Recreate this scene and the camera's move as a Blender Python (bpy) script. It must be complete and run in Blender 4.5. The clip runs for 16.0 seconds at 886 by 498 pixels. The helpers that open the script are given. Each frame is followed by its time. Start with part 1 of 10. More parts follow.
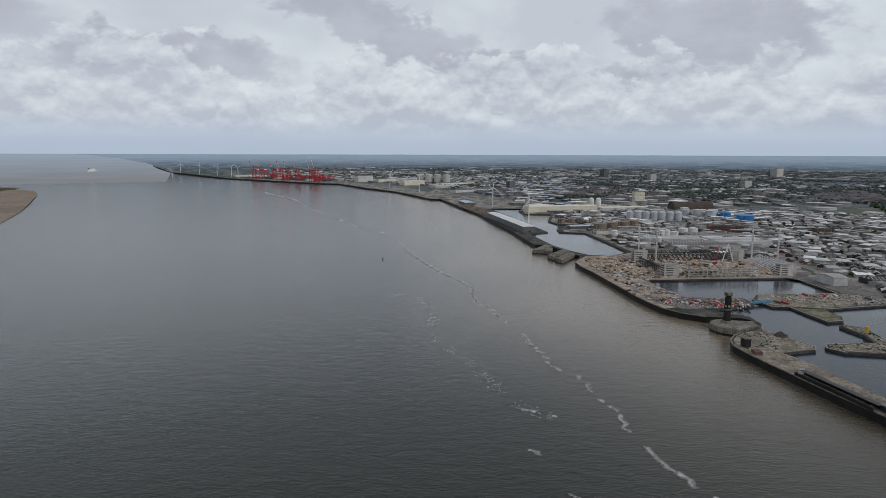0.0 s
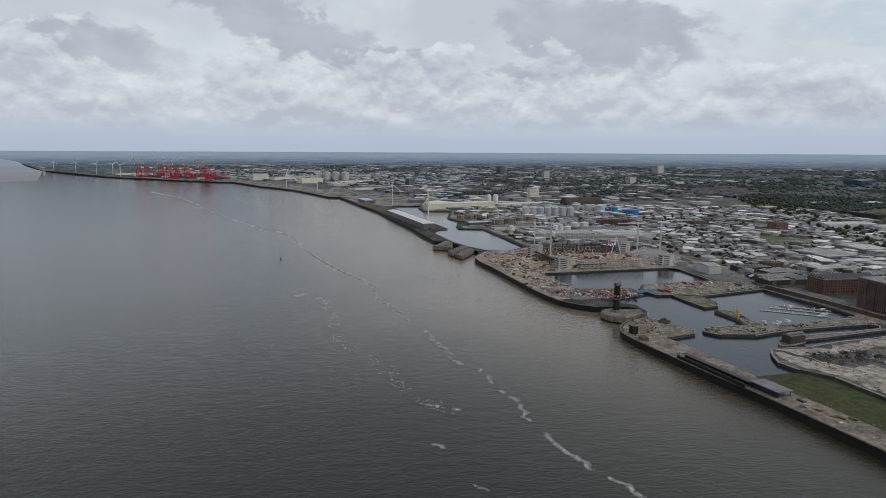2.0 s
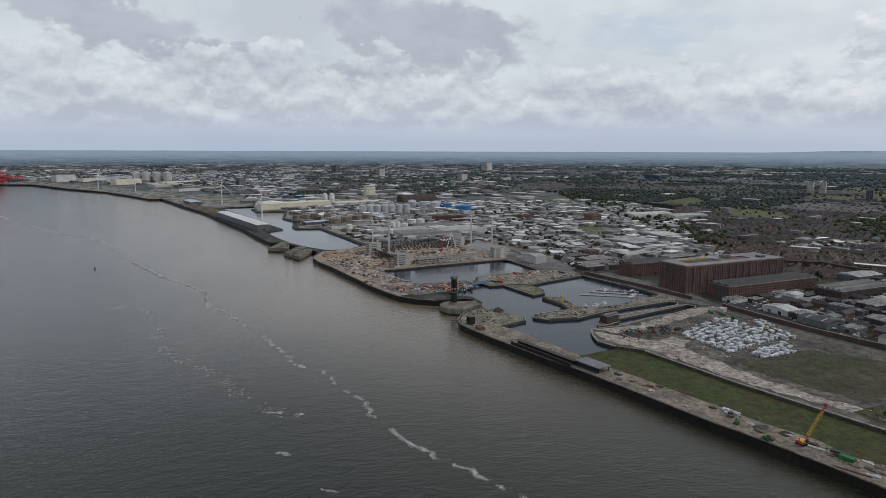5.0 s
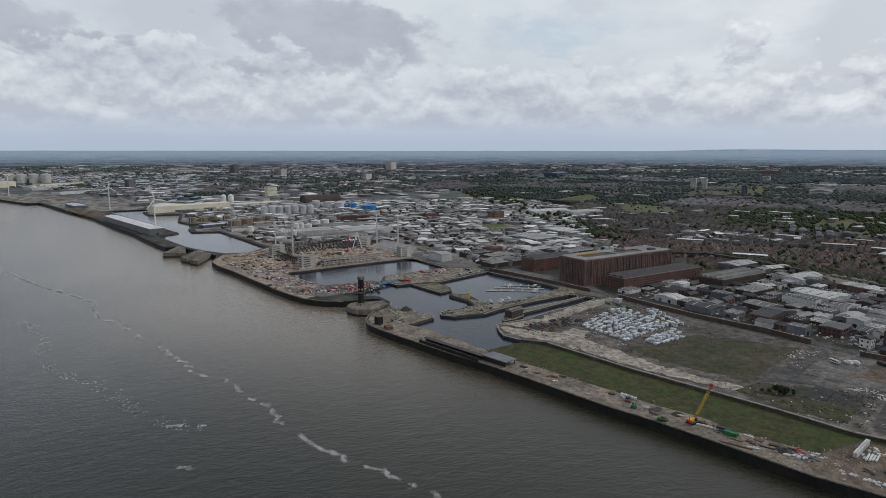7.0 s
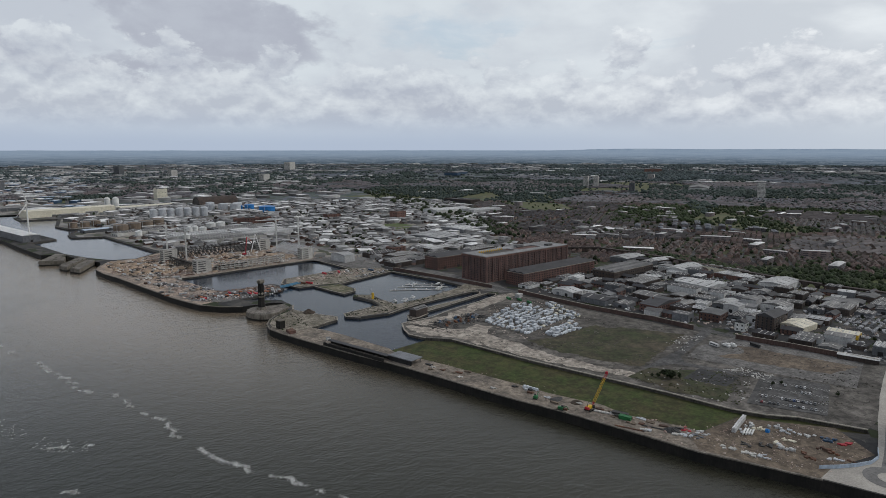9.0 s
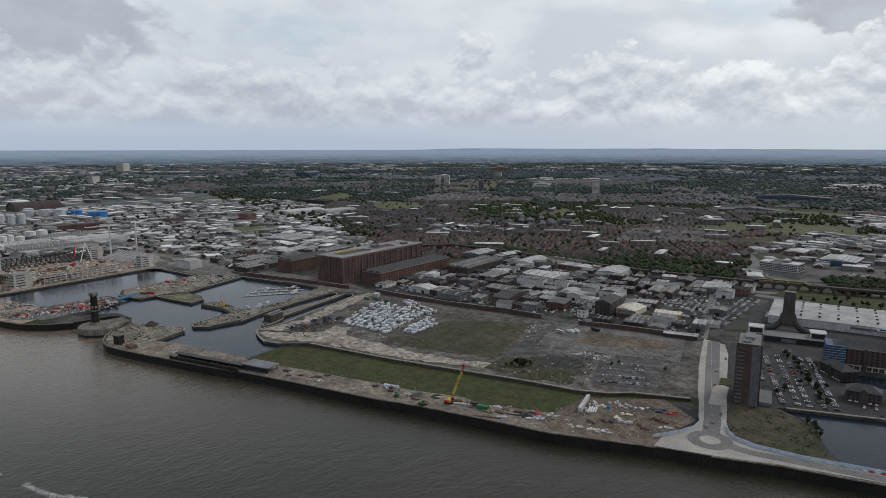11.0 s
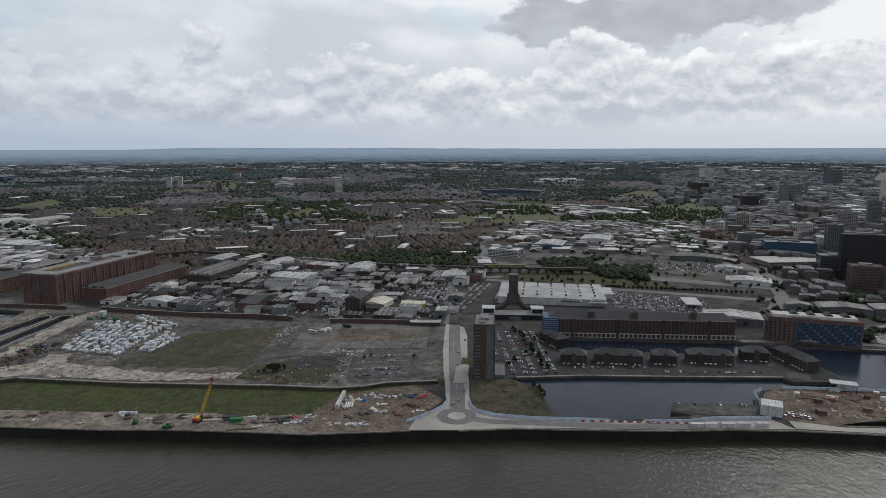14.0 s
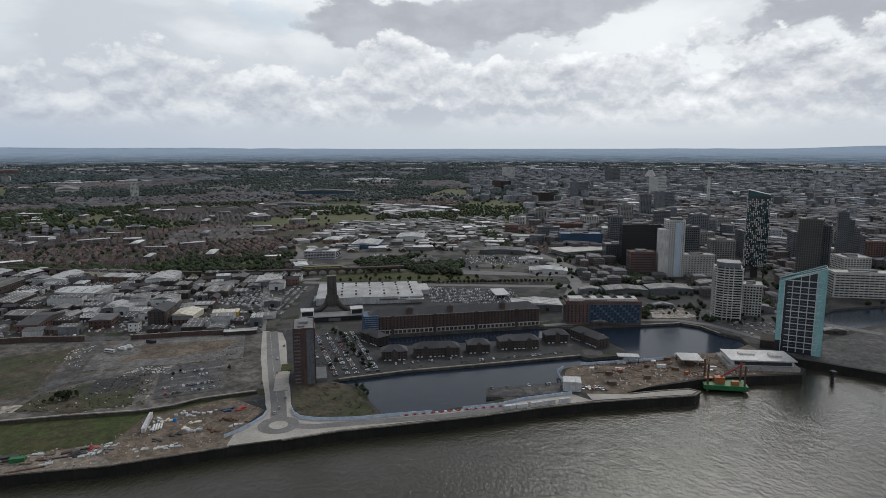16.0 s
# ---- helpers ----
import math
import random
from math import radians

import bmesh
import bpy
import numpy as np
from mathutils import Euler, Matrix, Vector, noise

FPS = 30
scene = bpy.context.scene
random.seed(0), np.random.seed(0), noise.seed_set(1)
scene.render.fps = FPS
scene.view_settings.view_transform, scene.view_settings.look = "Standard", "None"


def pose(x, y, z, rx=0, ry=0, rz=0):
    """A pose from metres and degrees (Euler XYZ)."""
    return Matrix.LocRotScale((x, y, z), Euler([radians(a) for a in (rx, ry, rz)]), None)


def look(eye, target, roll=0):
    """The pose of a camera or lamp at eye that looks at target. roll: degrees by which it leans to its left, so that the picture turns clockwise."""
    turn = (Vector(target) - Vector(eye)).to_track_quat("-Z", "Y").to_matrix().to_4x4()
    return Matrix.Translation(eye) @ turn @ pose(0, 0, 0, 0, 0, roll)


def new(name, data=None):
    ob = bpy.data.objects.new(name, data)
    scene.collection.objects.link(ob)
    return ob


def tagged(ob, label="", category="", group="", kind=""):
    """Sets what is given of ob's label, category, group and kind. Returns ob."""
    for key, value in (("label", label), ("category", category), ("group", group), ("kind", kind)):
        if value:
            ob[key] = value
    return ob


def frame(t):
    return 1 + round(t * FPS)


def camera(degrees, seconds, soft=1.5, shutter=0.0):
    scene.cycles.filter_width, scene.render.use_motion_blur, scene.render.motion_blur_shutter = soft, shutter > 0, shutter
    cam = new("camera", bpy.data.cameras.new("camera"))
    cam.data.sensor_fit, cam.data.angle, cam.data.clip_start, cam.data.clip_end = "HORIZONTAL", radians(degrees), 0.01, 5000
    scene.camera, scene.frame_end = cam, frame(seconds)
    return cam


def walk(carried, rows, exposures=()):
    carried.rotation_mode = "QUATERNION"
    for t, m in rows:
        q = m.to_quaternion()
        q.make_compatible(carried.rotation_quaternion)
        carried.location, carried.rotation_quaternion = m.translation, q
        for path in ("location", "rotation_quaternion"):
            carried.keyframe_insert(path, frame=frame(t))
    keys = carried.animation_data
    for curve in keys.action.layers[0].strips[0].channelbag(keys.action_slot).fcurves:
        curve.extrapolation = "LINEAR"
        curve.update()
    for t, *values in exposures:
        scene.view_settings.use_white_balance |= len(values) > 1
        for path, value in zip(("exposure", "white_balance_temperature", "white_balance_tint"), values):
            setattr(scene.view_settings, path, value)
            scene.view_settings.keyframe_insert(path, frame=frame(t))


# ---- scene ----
cam = camera(69.44, 16.0, soft=0.5)
EYE = 200.0
TURNS = ((0.0, 81.60, -0.18, -0.72), (0.5, 81.53, -0.24, -2.58), (1.0, 81.47, -0.25, -4.86), (1.5, 81.43, -0.26, -7.28),
         (2.0, 81.41, -0.28, -9.68), (2.5, 81.39, -0.29, -12.10), (3.0, 81.38, -0.28, -14.55), (3.5, 81.36, -0.27, -17.00),
         (4.0, 81.34, -0.24, -19.46))
TURNS += ((6.5, 81.27, -0.08, -30.78), (7.0, 81.26, -0.04, -32.74), (7.5, 81.26, -0.02, -34.67), (8.0, 81.24, 0.0, -36.83))
TURNS += ((10.5, 81.20, 0.04, -50.67), (11.0, 81.18, 0.06, -54.54), (11.5, 81.16, 0.09, -58.24), (12.0, 81.14, 0.13, -61.62),
          (12.5, 81.13, 0.15, -65.10), (13.0, 81.11, 0.16, -69.09), (13.5, 81.11, 0.17, -73.15), (14.0, 81.09, 0.14, -77.19),
          (14.5, 81.10, 0.12, -81.23), (15.0, 81.08, 0.10, -85.27), (15.5, 81.07, 0.08, -89.33), (16.0, 81.08, 0.05, -93.67))
walk(cam, [(t, pose(0, 0, EYE, rx, ry, rz)) for t, rx, ry, rz in TURNS], [(0.0, 0.0, 6300, 10), (16.0, 0.0, 6300, 10)])

# ---- daylight: broken cloud, a veiled sun ahead of the last views ----
SUN_AZ, SUN_EL = 118.0, 40.0


class Nodes:
    """A small writer for node trees."""

    def __init__(self, tree):
        self.tree = tree

    def add(self, kind, operation=None):
        node = self.tree.nodes.new(kind)
        if operation:
            node.operation = operation
        return node

    def link(self, a, b):
        self.tree.links.new(a, b)

    def feed(self, socket, value):
        if hasattr(value, "is_output"):
            self.link(value, socket)
        else:
            socket.default_value = value

    def math(self, op, a, b=0.0, c=0.0, clamp=False):
        node = self.add("ShaderNodeMath", op)
        node.use_clamp = clamp
        for i, v in enumerate((a, b, c)):
            self.feed(node.inputs[i], v)
        return node.outputs[0]

    def mix(self, fac, a, b, blend="MIX"):
        node = self.add("ShaderNodeMix")
        node.data_type, node.blend_type = "RGBA", blend
        self.feed(node.inputs[0], fac)
        for i, v in ((6, a), (7, b)):
            self.feed(node.inputs[i], v if hasattr(v, "is_output") else (*v, 1))
        return node.outputs[2]

    def noise(self, vector, scale, detail=4.0, rough=0.55, distort=0.0):
        node = self.add("ShaderNodeTexNoise")
        self.link(vector, node.inputs["Vector"])
        for key, v in (("Scale", scale), ("Detail", detail), ("Roughness", rough), ("Distortion", distort)):
            node.inputs[key].default_value = v
        return node.outputs[0]

    def ramp(self, value, lo, hi, out_lo=0.0, out_hi=1.0, smooth=True):
        node = self.add("ShaderNodeMapRange")
        node.interpolation_type = "SMOOTHSTEP" if smooth else "LINEAR"
        self.feed(node.inputs[0], value)
        for i, v in enumerate((lo, hi, out_lo, out_hi), 1):
            node.inputs[i].default_value = v
        return node.outputs[0]


def make_sky():
    """Broken cloud: a pale high veil with thin blue gaps, heavy grey masses, a belt of low cumulus, and haze along the horizon."""
    world = bpy.data.worlds.new("sky")
    scene.world = world
    world.use_nodes = True
    n = Nodes(world.node_tree)
    back = world.node_tree.nodes["Background"]
    air = n.add("ShaderNodeTexSky")
    air.sky_type, air.sun_disc = "NISHITA", False
    air.sun_elevation, air.sun_rotation = radians(SUN_EL), radians(SUN_AZ)
    air.altitude, air.air_density, air.dust_density = 200.0, 1.2, 2.5
    way = n.add("ShaderNodeTexCoord").outputs["Generated"]
    parts = n.add("ShaderNodeSeparateXYZ")
    n.link(way, parts.inputs[0])
    x, y, z = parts.outputs
    az, up = n.math("ARCTAN2", x, y), n.math("MAXIMUM", z, 0.0)
    el = n.math("ARCSINE", up)

    def spot(shift, squeeze, plane, side=0.0):
        v = n.add("ShaderNodeCombineXYZ")
        n.feed(v.inputs[0], n.math("ADD", az, side))
        n.link(n.math("MULTIPLY", n.math("ADD", el, shift), squeeze), v.inputs[1])
        v.inputs[2].default_value = plane
        return v.outputs[0]

    def billow(shift, squeeze, scale, plane):
        """Round heaps that carry smaller heaps."""
        bend = n.math("MULTIPLY", n.math("SUBTRACT", n.noise(spot(shift, squeeze, plane + 3.0), scale * 1.3, 4.0, 0.6), 0.5), 0.8 / scale)
        cells = n.add("ShaderNodeTexVoronoi")
        cells.feature = "F1"
        cells.normalize = True
        n.link(spot(shift, squeeze, plane, bend), cells.inputs["Vector"])
        for key, value in (("Scale", scale), ("Detail", 4.0), ("Roughness", 0.5), ("Lacunarity", 2.3)):
            cells.inputs[key].default_value = value
        return n.math("SUBTRACT", 1.0, n.math("MULTIPLY", cells.outputs["Distance"], 1.5))

    wide = n.noise(spot(0.0, 2.0, 0.4), 3.0, 7.0, 0.52, 0.2)
    wisp = n.noise(spot(0.0, 3.6, 1.7), 4.5, 7.0, 0.58, 0.3)
    heap = n.noise(spot(0.0, 1.8, 2.9), 9.0, 8.0, 0.58, 0.1)
    fine = n.noise(spot(0.3, 1.8, 6.1), 10.0, 7.0, 0.58)
    a_bent = n.math("ADD", az, n.math("MULTIPLY", n.math("SUBTRACT", heap, 0.5), 0.34))
    e_bent = n.math("ADD", el, n.math("MULTIPLY", n.math("SUBTRACT", fine, 0.5), 0.13))

    def patch(a, e, wa, we, lean, power):
        da, de = n.math("SUBTRACT", a_bent, radians(a)), n.math("SUBTRACT", e_bent, radians(e))
        de = n.math("DIVIDE", n.math("SUBTRACT", de, n.math("MULTIPLY", da, lean)), radians(we))
        da = n.math("DIVIDE", da, radians(wa))
        r = n.math("ADD", n.math("MULTIPLY", da, da), n.math("MULTIPLY", de, de))
        return n.math("MULTIPLY", n.ramp(r, 1.0, 0.1), power)

    dark = gap = 0.0
    for p in CLOUD_DARK:
        dark = n.math("MAXIMUM", dark, patch(*p))
    for p in CLOUD_OPEN:
        gap = n.math("MAXIMUM", gap, patch(*p))
    # brighter towards the veiled sun
    way_sun = (math.sin(radians(SUN_AZ)) * math.cos(radians(SUN_EL)), math.cos(radians(SUN_AZ)) * math.cos(radians(SUN_EL)), math.sin(radians(SUN_EL)))
    dot = 0.0
    for axis, value in zip((x, y, z), way_sun):
        dot = n.math("ADD", dot, n.math("MULTIPLY", axis, value))
    glow = n.ramp(dot, 0.2, 0.9)
    blue = n.mix(0.65, air.outputs[0], (5.7, 6.7, 7.6))
    white = n.mix(glow, (6.7, 7.15, 7.4), (8.9, 9.1, 9.1))
    veil = n.mix(glow, (5.4, 5.75, 6.25), (6.5, 6.8, 7.05))
    grey = n.mix(glow, (4.3, 4.5, 5.1), (4.5, 4.65, 5.0))
    # the high veil, open here and there
    sky = n.mix(n.ramp(wide, 0.4, 0.62), white, veil)
    thin = n.math("ADD", n.ramp(wisp, 0.62, 0.72, 0.0, 0.3), n.math("MULTIPLY", gap, n.ramp(wisp, 0.36, 0.6)))
    sky = n.mix(thin, sky, blue)
    # the heavy masses: their rims torn, their bodies mottled
    torn = n.math("ADD", dark, n.math("MULTIPLY", n.math("SUBTRACT", heap, 0.5), 1.1))
    body = n.mix(n.ramp(fine, 0.36, 0.66, 0.0, 0.5), grey, veil)
    sky = n.mix(n.math("MULTIPLY", n.ramp(torn, 0.0, 0.75), n.ramp(dark, 0.0, 0.35)), sky, body)
    # the belt of low cumulus, thinning upwards
    def belt(shift):
        return n.math("ADD", n.math("MULTIPLY", billow(shift, 1.45, 11.0, 2.9), 0.6), n.math("MULTIPLY", n.noise(spot(shift, 1.7, 8.3), 6.5, 8.0, 0.62), 0.8))

    here, above = belt(0.0), belt(0.014)
    depth = n.math("SUBTRACT", here, n.math("MULTIPLY", el, 3.3))
    cover = n.math("MULTIPLY", n.ramp(depth, 0.27, 0.34), n.ramp(el, 0.02, 0.045))
    shine = n.math("ADD", 0.5, n.math("MULTIPLY", n.math("SUBTRACT", here, above), 4.2))
    shine = n.math("SUBTRACT", shine, n.ramp(depth, 0.3, 0.7, 0.0, 0.3), clamp=True)
    shade = n.mix(glow, (4.4, 4.7, 5.35), (5.0, 5.25, 5.7))
    crown = n.mix(glow, (7.3, 7.65, 7.8), (10.4, 10.4, 10.2))
    sky = n.mix(n.math("MULTIPLY", cover, 0.76), sky, n.mix(shine, shade, crown))
    # hazy air along the horizon
    haze = n.mix(glow, (4.3, 4.95, 6.0), (6.2, 6.55, 6.8))
    sky = n.mix(n.ramp(el, 0.006, 0.07, 0.95, 0.0), sky, haze)
    # heavy grey cloud added out of view overhead, dimming land and water
    sky = n.mix(n.ramp(up, 0.22, 0.52, 0.0, 0.92), sky, n.mix(glow, (3.8, 4.0, 4.5), (4.5, 4.65, 4.9)))
    n.link(sky, back.inputs[0])
    back.inputs[1].default_value = 0.1


# the masses and the gaps: direction, height, half-widths in degrees, lean, strength
CLOUD_DARK = [(-21, 7.8, 11, 2.5, 0.0, 0.7), (-5, 10.8, 11, 2.4, -0.2, 0.8), (3, 7.8, 11, 2.2, -0.15, 0.8), (23, 10.0, 12, 3.9, -0.15, 0.9), (18, 6.2, 11, 1.6, 0.0, 0.6),
              (91, 10.6, 13, 2.6, 0.05, 0.95), (99, 11.2, 15, 3.0, 0.1, 1.1), (125, 5.6, 10, 2.3, 0.0, 1.0), (126, 10.0, 9, 2.6, 0.0, 0.9), (106, 6.2, 6, 1.6, 0.0, 0.7), (-40, 10, 13, 3, 0.0, 0.7), (142, 9, 9, 4, 0.0, 0.8)]
CLOUD_OPEN = [(41, 9.9, 9, 1.8, 0.05, 0.75), (-19, 5.2, 9, 1.0, 0.0, 0.4), (80, 10.3, 5, 1.6, 0.0, 0.6)]
make_sky()

sun = new("sun", bpy.data.lights.new("sun", "SUN"))
sun.data.energy, sun.data.angle, sun.data.color = 1.15, radians(24), (1.0, 0.95, 0.88)
sun.matrix_world = look((0, 0, 0), (-math.sin(radians(SUN_AZ)) * math.cos(radians(SUN_EL)),
                                    -math.cos(radians(SUN_AZ)) * math.cos(radians(SUN_EL)), -math.sin(radians(SUN_EL))))


# ---- materials ----
def paint(name, a, b=None, size=0.05, grain=1.0, rough=0.85, metal=0.0, bump=0.0, vary=0.0, island=0.0, streak=0.0, spec=0.35, blotch=0.0):
    """Two colours mixed by broad stains, with a finer grain; vary and island: how far repeats differ in tone."""
    m = bpy.data.materials.new(name)
    m.use_nodes = True
    n = Nodes(m.node_tree)
    shader = m.node_tree.nodes["Principled BSDF"]
    b = b or tuple(v * 0.7 for v in a)
    where = n.add("ShaderNodeNewGeometry")
    spot = where.outputs["Position"]
    wide = n.ramp(n.noise(spot, size, 9.0, 0.68), 0.36, 0.64)
    tiny = n.noise(spot, grain, 3.0, 0.6)
    colour = n.mix(wide, a, b)
    tone = n.ramp(tiny, 0.25, 0.75, 0.72, 1.28, smooth=False)
    if blotch:
        spill = n.noise(spot, size * 4.5, 8.0, 0.72, 0.4)
        tone = n.math("MULTIPLY", tone, n.ramp(spill, 0.34, 0.66, 1.0 - blotch, 1.0 + blotch))
        fleck = n.noise(spot, 0.55, 2.0, 0.5)
        tone = n.math("MULTIPLY", tone, n.ramp(fleck, 0.62, 0.72, 1.0, 1.0 + blotch))
    if streak:
        stretched = n.add("ShaderNodeVectorMath", operation="MULTIPLY")
        n.link(spot, stretched.inputs[0])
        stretched.inputs[1].default_value = (1.0, 1.0, 0.08)
        tone = n.math("MULTIPLY", tone, n.ramp(n.noise(stretched.outputs[0], 0.8, 4.0, 0.6), 0.3, 0.7, 1.0 - streak, 1.0 + streak))
    if vary:
        tone = n.math("MULTIPLY", tone, n.ramp(n.add("ShaderNodeObjectInfo").outputs["Random"], 0, 1, 1 - vary, 1 + vary, smooth=False))
    if island:
        tone = n.math("MULTIPLY", tone, n.ramp(where.outputs["Random Per Island"], 0, 1, 1 - island, 1 + island, smooth=False))
    scaled = n.add("ShaderNodeVectorMath", operation="SCALE")
    n.link(colour, scaled.inputs[0])
    n.link(tone, scaled.inputs["Scale"])
    n.link(scaled.outputs[0], shader.inputs["Base Color"])
    shader.inputs["Roughness"].default_value, shader.inputs["Metallic"].default_value = rough, metal
    shader.inputs["Specular IOR Level"].default_value = spec
    if bump:
        relief = n.add("ShaderNodeBump")
        relief.inputs["Strength"].default_value, relief.inputs["Distance"].default_value = 0.6, bump
        n.link(tiny, relief.inputs["Height"])
        n.link(relief.outputs[0], shader.inputs["Normal"])
    return m


def patchwork(name, colours, size, rough=0.95, grain=0.3):
    """Ground of many small plots: cells take one of the colours each, under a broad drift."""
    m = bpy.data.materials.new(name)
    m.use_nodes = True
    n = Nodes(m.node_tree)
    shader = m.node_tree.nodes["Principled BSDF"]
    spot = n.add("ShaderNodeNewGeometry").outputs["Position"]
    cells = n.add("ShaderNodeTexVoronoi")
    cells.inputs["Scale"].default_value = 1.0 / size
    n.link(spot, cells.inputs["Vector"])
    pick = n.add("ShaderNodeSeparateColor")
    n.link(cells.outputs["Color"], pick.inputs[0])
    ramp = n.add("ShaderNodeValToRGB")
    ramp.color_ramp.interpolation = "CONSTANT"
    while len(ramp.color_ramp.elements) < len(colours):
        ramp.color_ramp.elements.new(0.5)
    for i, (element, colour) in enumerate(zip(ramp.color_ramp.elements, colours)):
        element.position, element.color = i / len(colours), (*colour, 1)
    drift = n.noise(spot, 0.0035, 4.0, 0.6)
    n.link(n.math("FRACT", n.math("ADD", pick.outputs[0], n.math("MULTIPLY", drift, 0.6))), ramp.inputs[0])
    tone = n.ramp(n.noise(spot, grain, 4.0, 0.65), 0.25, 0.75, 0.65, 1.35, smooth=False)
    scaled = n.add("ShaderNodeVectorMath", operation="SCALE")
    n.link(ramp.outputs[0], scaled.inputs[0])
    n.link(tone, scaled.inputs["Scale"])
    n.link(scaled.outputs[0], shader.inputs["Base Color"])
    shader.inputs["Roughness"].default_value = rough
    shader.inputs["Specular IOR Level"].default_value = 0.2
    return m


def water(name, a, b, size, rough, wave, height, shore=False, swell=1.0):
    """Water: silt drifting in broad tongues, waves as relief."""
    m = bpy.data.materials.new(name)
    m.use_nodes = True
    n = Nodes(m.node_tree)
    shader = m.node_tree.nodes["Principled BSDF"]
    spot = n.add("ShaderNodeNewGeometry").outputs["Position"]
    along = n.add("ShaderNodeMapping")
    along.inputs["Rotation"].default_value = (0, 0, radians(-12))
    along.inputs["Scale"].default_value = (1.0, 0.35, 1.0)
    n.link(spot, along.inputs[0])
    silt = n.ramp(n.noise(along.outputs[0], size, 4.0, 0.55, 0.6), 0.35, 0.65)
    if shore:
        # the ebb carries brown silt along the quay wall, greener water runs in midstream
        xyz = n.add("ShaderNodeSeparateXYZ")
        n.link(spot, xyz.inputs[0])
        off_shore = n.math("ADD", xyz.outputs[0], n.math("MULTIPLY", xyz.outputs[1], 0.14))
        off_shore = n.math("ADD", off_shore, n.math("MULTIPLY", n.math("SUBTRACT", silt, 0.5), 110.0))
        silt = n.math("SUBTRACT", 1.0, n.math("MULTIPLY", n.ramp(off_shore, 20.0, 330.0), n.ramp(xyz.outputs[1], 260.0, 950.0, 0.1, 1.0)))
    n.link(n.mix(silt, a, b), shader.inputs["Base Color"])
    lay = n.add("ShaderNodeMapping")
    lay.inputs["Rotation"].default_value = (0, 0, radians(25))
    lay.inputs["Scale"].default_value = (0.62, 1.0, 1.0)
    n.link(spot, lay.inputs[0])
    waves = n.math("ADD", n.noise(lay.outputs[0], wave, 4.0, 0.6, 0.3), n.math("MULTIPLY", n.noise(lay.outputs[0], wave * 0.26, 3.0, 0.5), swell))
    relief = n.add("ShaderNodeBump")
    relief.inputs["Strength"].default_value, relief.inputs["Distance"].default_value = 1.0, height
    n.link(waves, relief.inputs["Height"])
    n.link(relief.outputs[0], shader.inputs["Normal"])
    shader.inputs["Roughness"].default_value = rough
    if not shore:
        shader.inputs["Specular IOR Level"].default_value = 0.27
    # the IOR is raised with distance to strengthen far reflections of the low sky
    off = n.add("ShaderNodeVectorMath", operation="LENGTH")
    n.link(spot, off.inputs[0])
    n.link(n.ramp(off.outputs["Value"], *((500.0, 4600.0, 1.33, 4.5) if shore else (950.0, 2400.0, 1.33, 3.4)), smooth=False), shader.inputs["IOR"])
    return m


RIVER = water("river_water", (0.195, 0.157, 0.112), (0.017, 0.02, 0.014), 0.0022, 0.15, 0.4, 0.46, True, 1.0)
DOCK = water("dock_water", (0.014, 0.023, 0.039), (0.018, 0.027, 0.042), 0.01, 0.12, 0.6, 0.1)
FOAM = paint("foam", (0.8, 0.8, 0.78), (0.5, 0.5, 0.47), 0.05, 0.6, 0.9)
LAND = patchwork("town_ground", [(0.042, 0.042, 0.044), (0.062, 0.06, 0.057), (0.03, 0.038, 0.018), (0.085, 0.08, 0.072),
                                 (0.048, 0.047, 0.046), (0.038, 0.038, 0.039), (0.06, 0.057, 0.054)], 16.0)
# bluish and lightened: the haze of the distance is put into these colours
HAZED_LAND = patchwork("far_country", [(0.07, 0.088, 0.08), (0.13, 0.138, 0.15), (0.10, 0.112, 0.13), (0.065, 0.085, 0.07), (0.16, 0.17, 0.175),
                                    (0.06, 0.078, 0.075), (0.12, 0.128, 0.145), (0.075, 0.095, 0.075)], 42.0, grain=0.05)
WORKS_GROUND = patchwork("works_yards", [(0.23, 0.212, 0.19), (0.14, 0.136, 0.13), (0.29, 0.262, 0.222), (0.1, 0.098, 0.095), (0.18, 0.172, 0.162), (0.075, 0.08, 0.055),
                                         (0.25, 0.242, 0.228)], 22.0)
GARDENS = patchwork("house_gardens", [(0.032, 0.044, 0.018), (0.044, 0.054, 0.024), (0.07, 0.066, 0.062), (0.027, 0.04, 0.016), (0.06, 0.055, 0.05), (0.045, 0.055, 0.026)], 11.0)
QUAYTOP = paint("quay_concrete", (0.195, 0.175, 0.152), (0.088, 0.079, 0.068), 0.06, 0.7, 0.9, bump=0.05, blotch=0.4)
WALL_STONE = paint("wet_quay_stone", (0.017, 0.015, 0.013), (0.006, 0.006, 0.005), 0.08, 0.8, 0.7, bump=0.1, streak=0.35)
ISLE_STONE = paint("weathered_granite", (0.215, 0.193, 0.16), (0.1, 0.09, 0.074), 0.15, 1.2, 0.85, bump=0.06, streak=0.3)
COPING = paint("pale_coping", (0.34, 0.31, 0.26), (0.22, 0.2, 0.17), 0.2, 1.0, 0.85)
RUBBLE = paint("crushed_rubble", (0.128, 0.117, 0.104), (0.05, 0.046, 0.04), 0.025, 0.4, 0.95, bump=0.1, blotch=0.5)
PALE_TRACK = paint("pale_haul_track", (0.36, 0.322, 0.275), (0.2, 0.175, 0.147), 0.035, 0.3, 0.95, blotch=0.45)
PITCH = paint("mown_grass", (0.075, 0.108, 0.035), (0.095, 0.11, 0.045), 0.02, 0.4, 0.95)
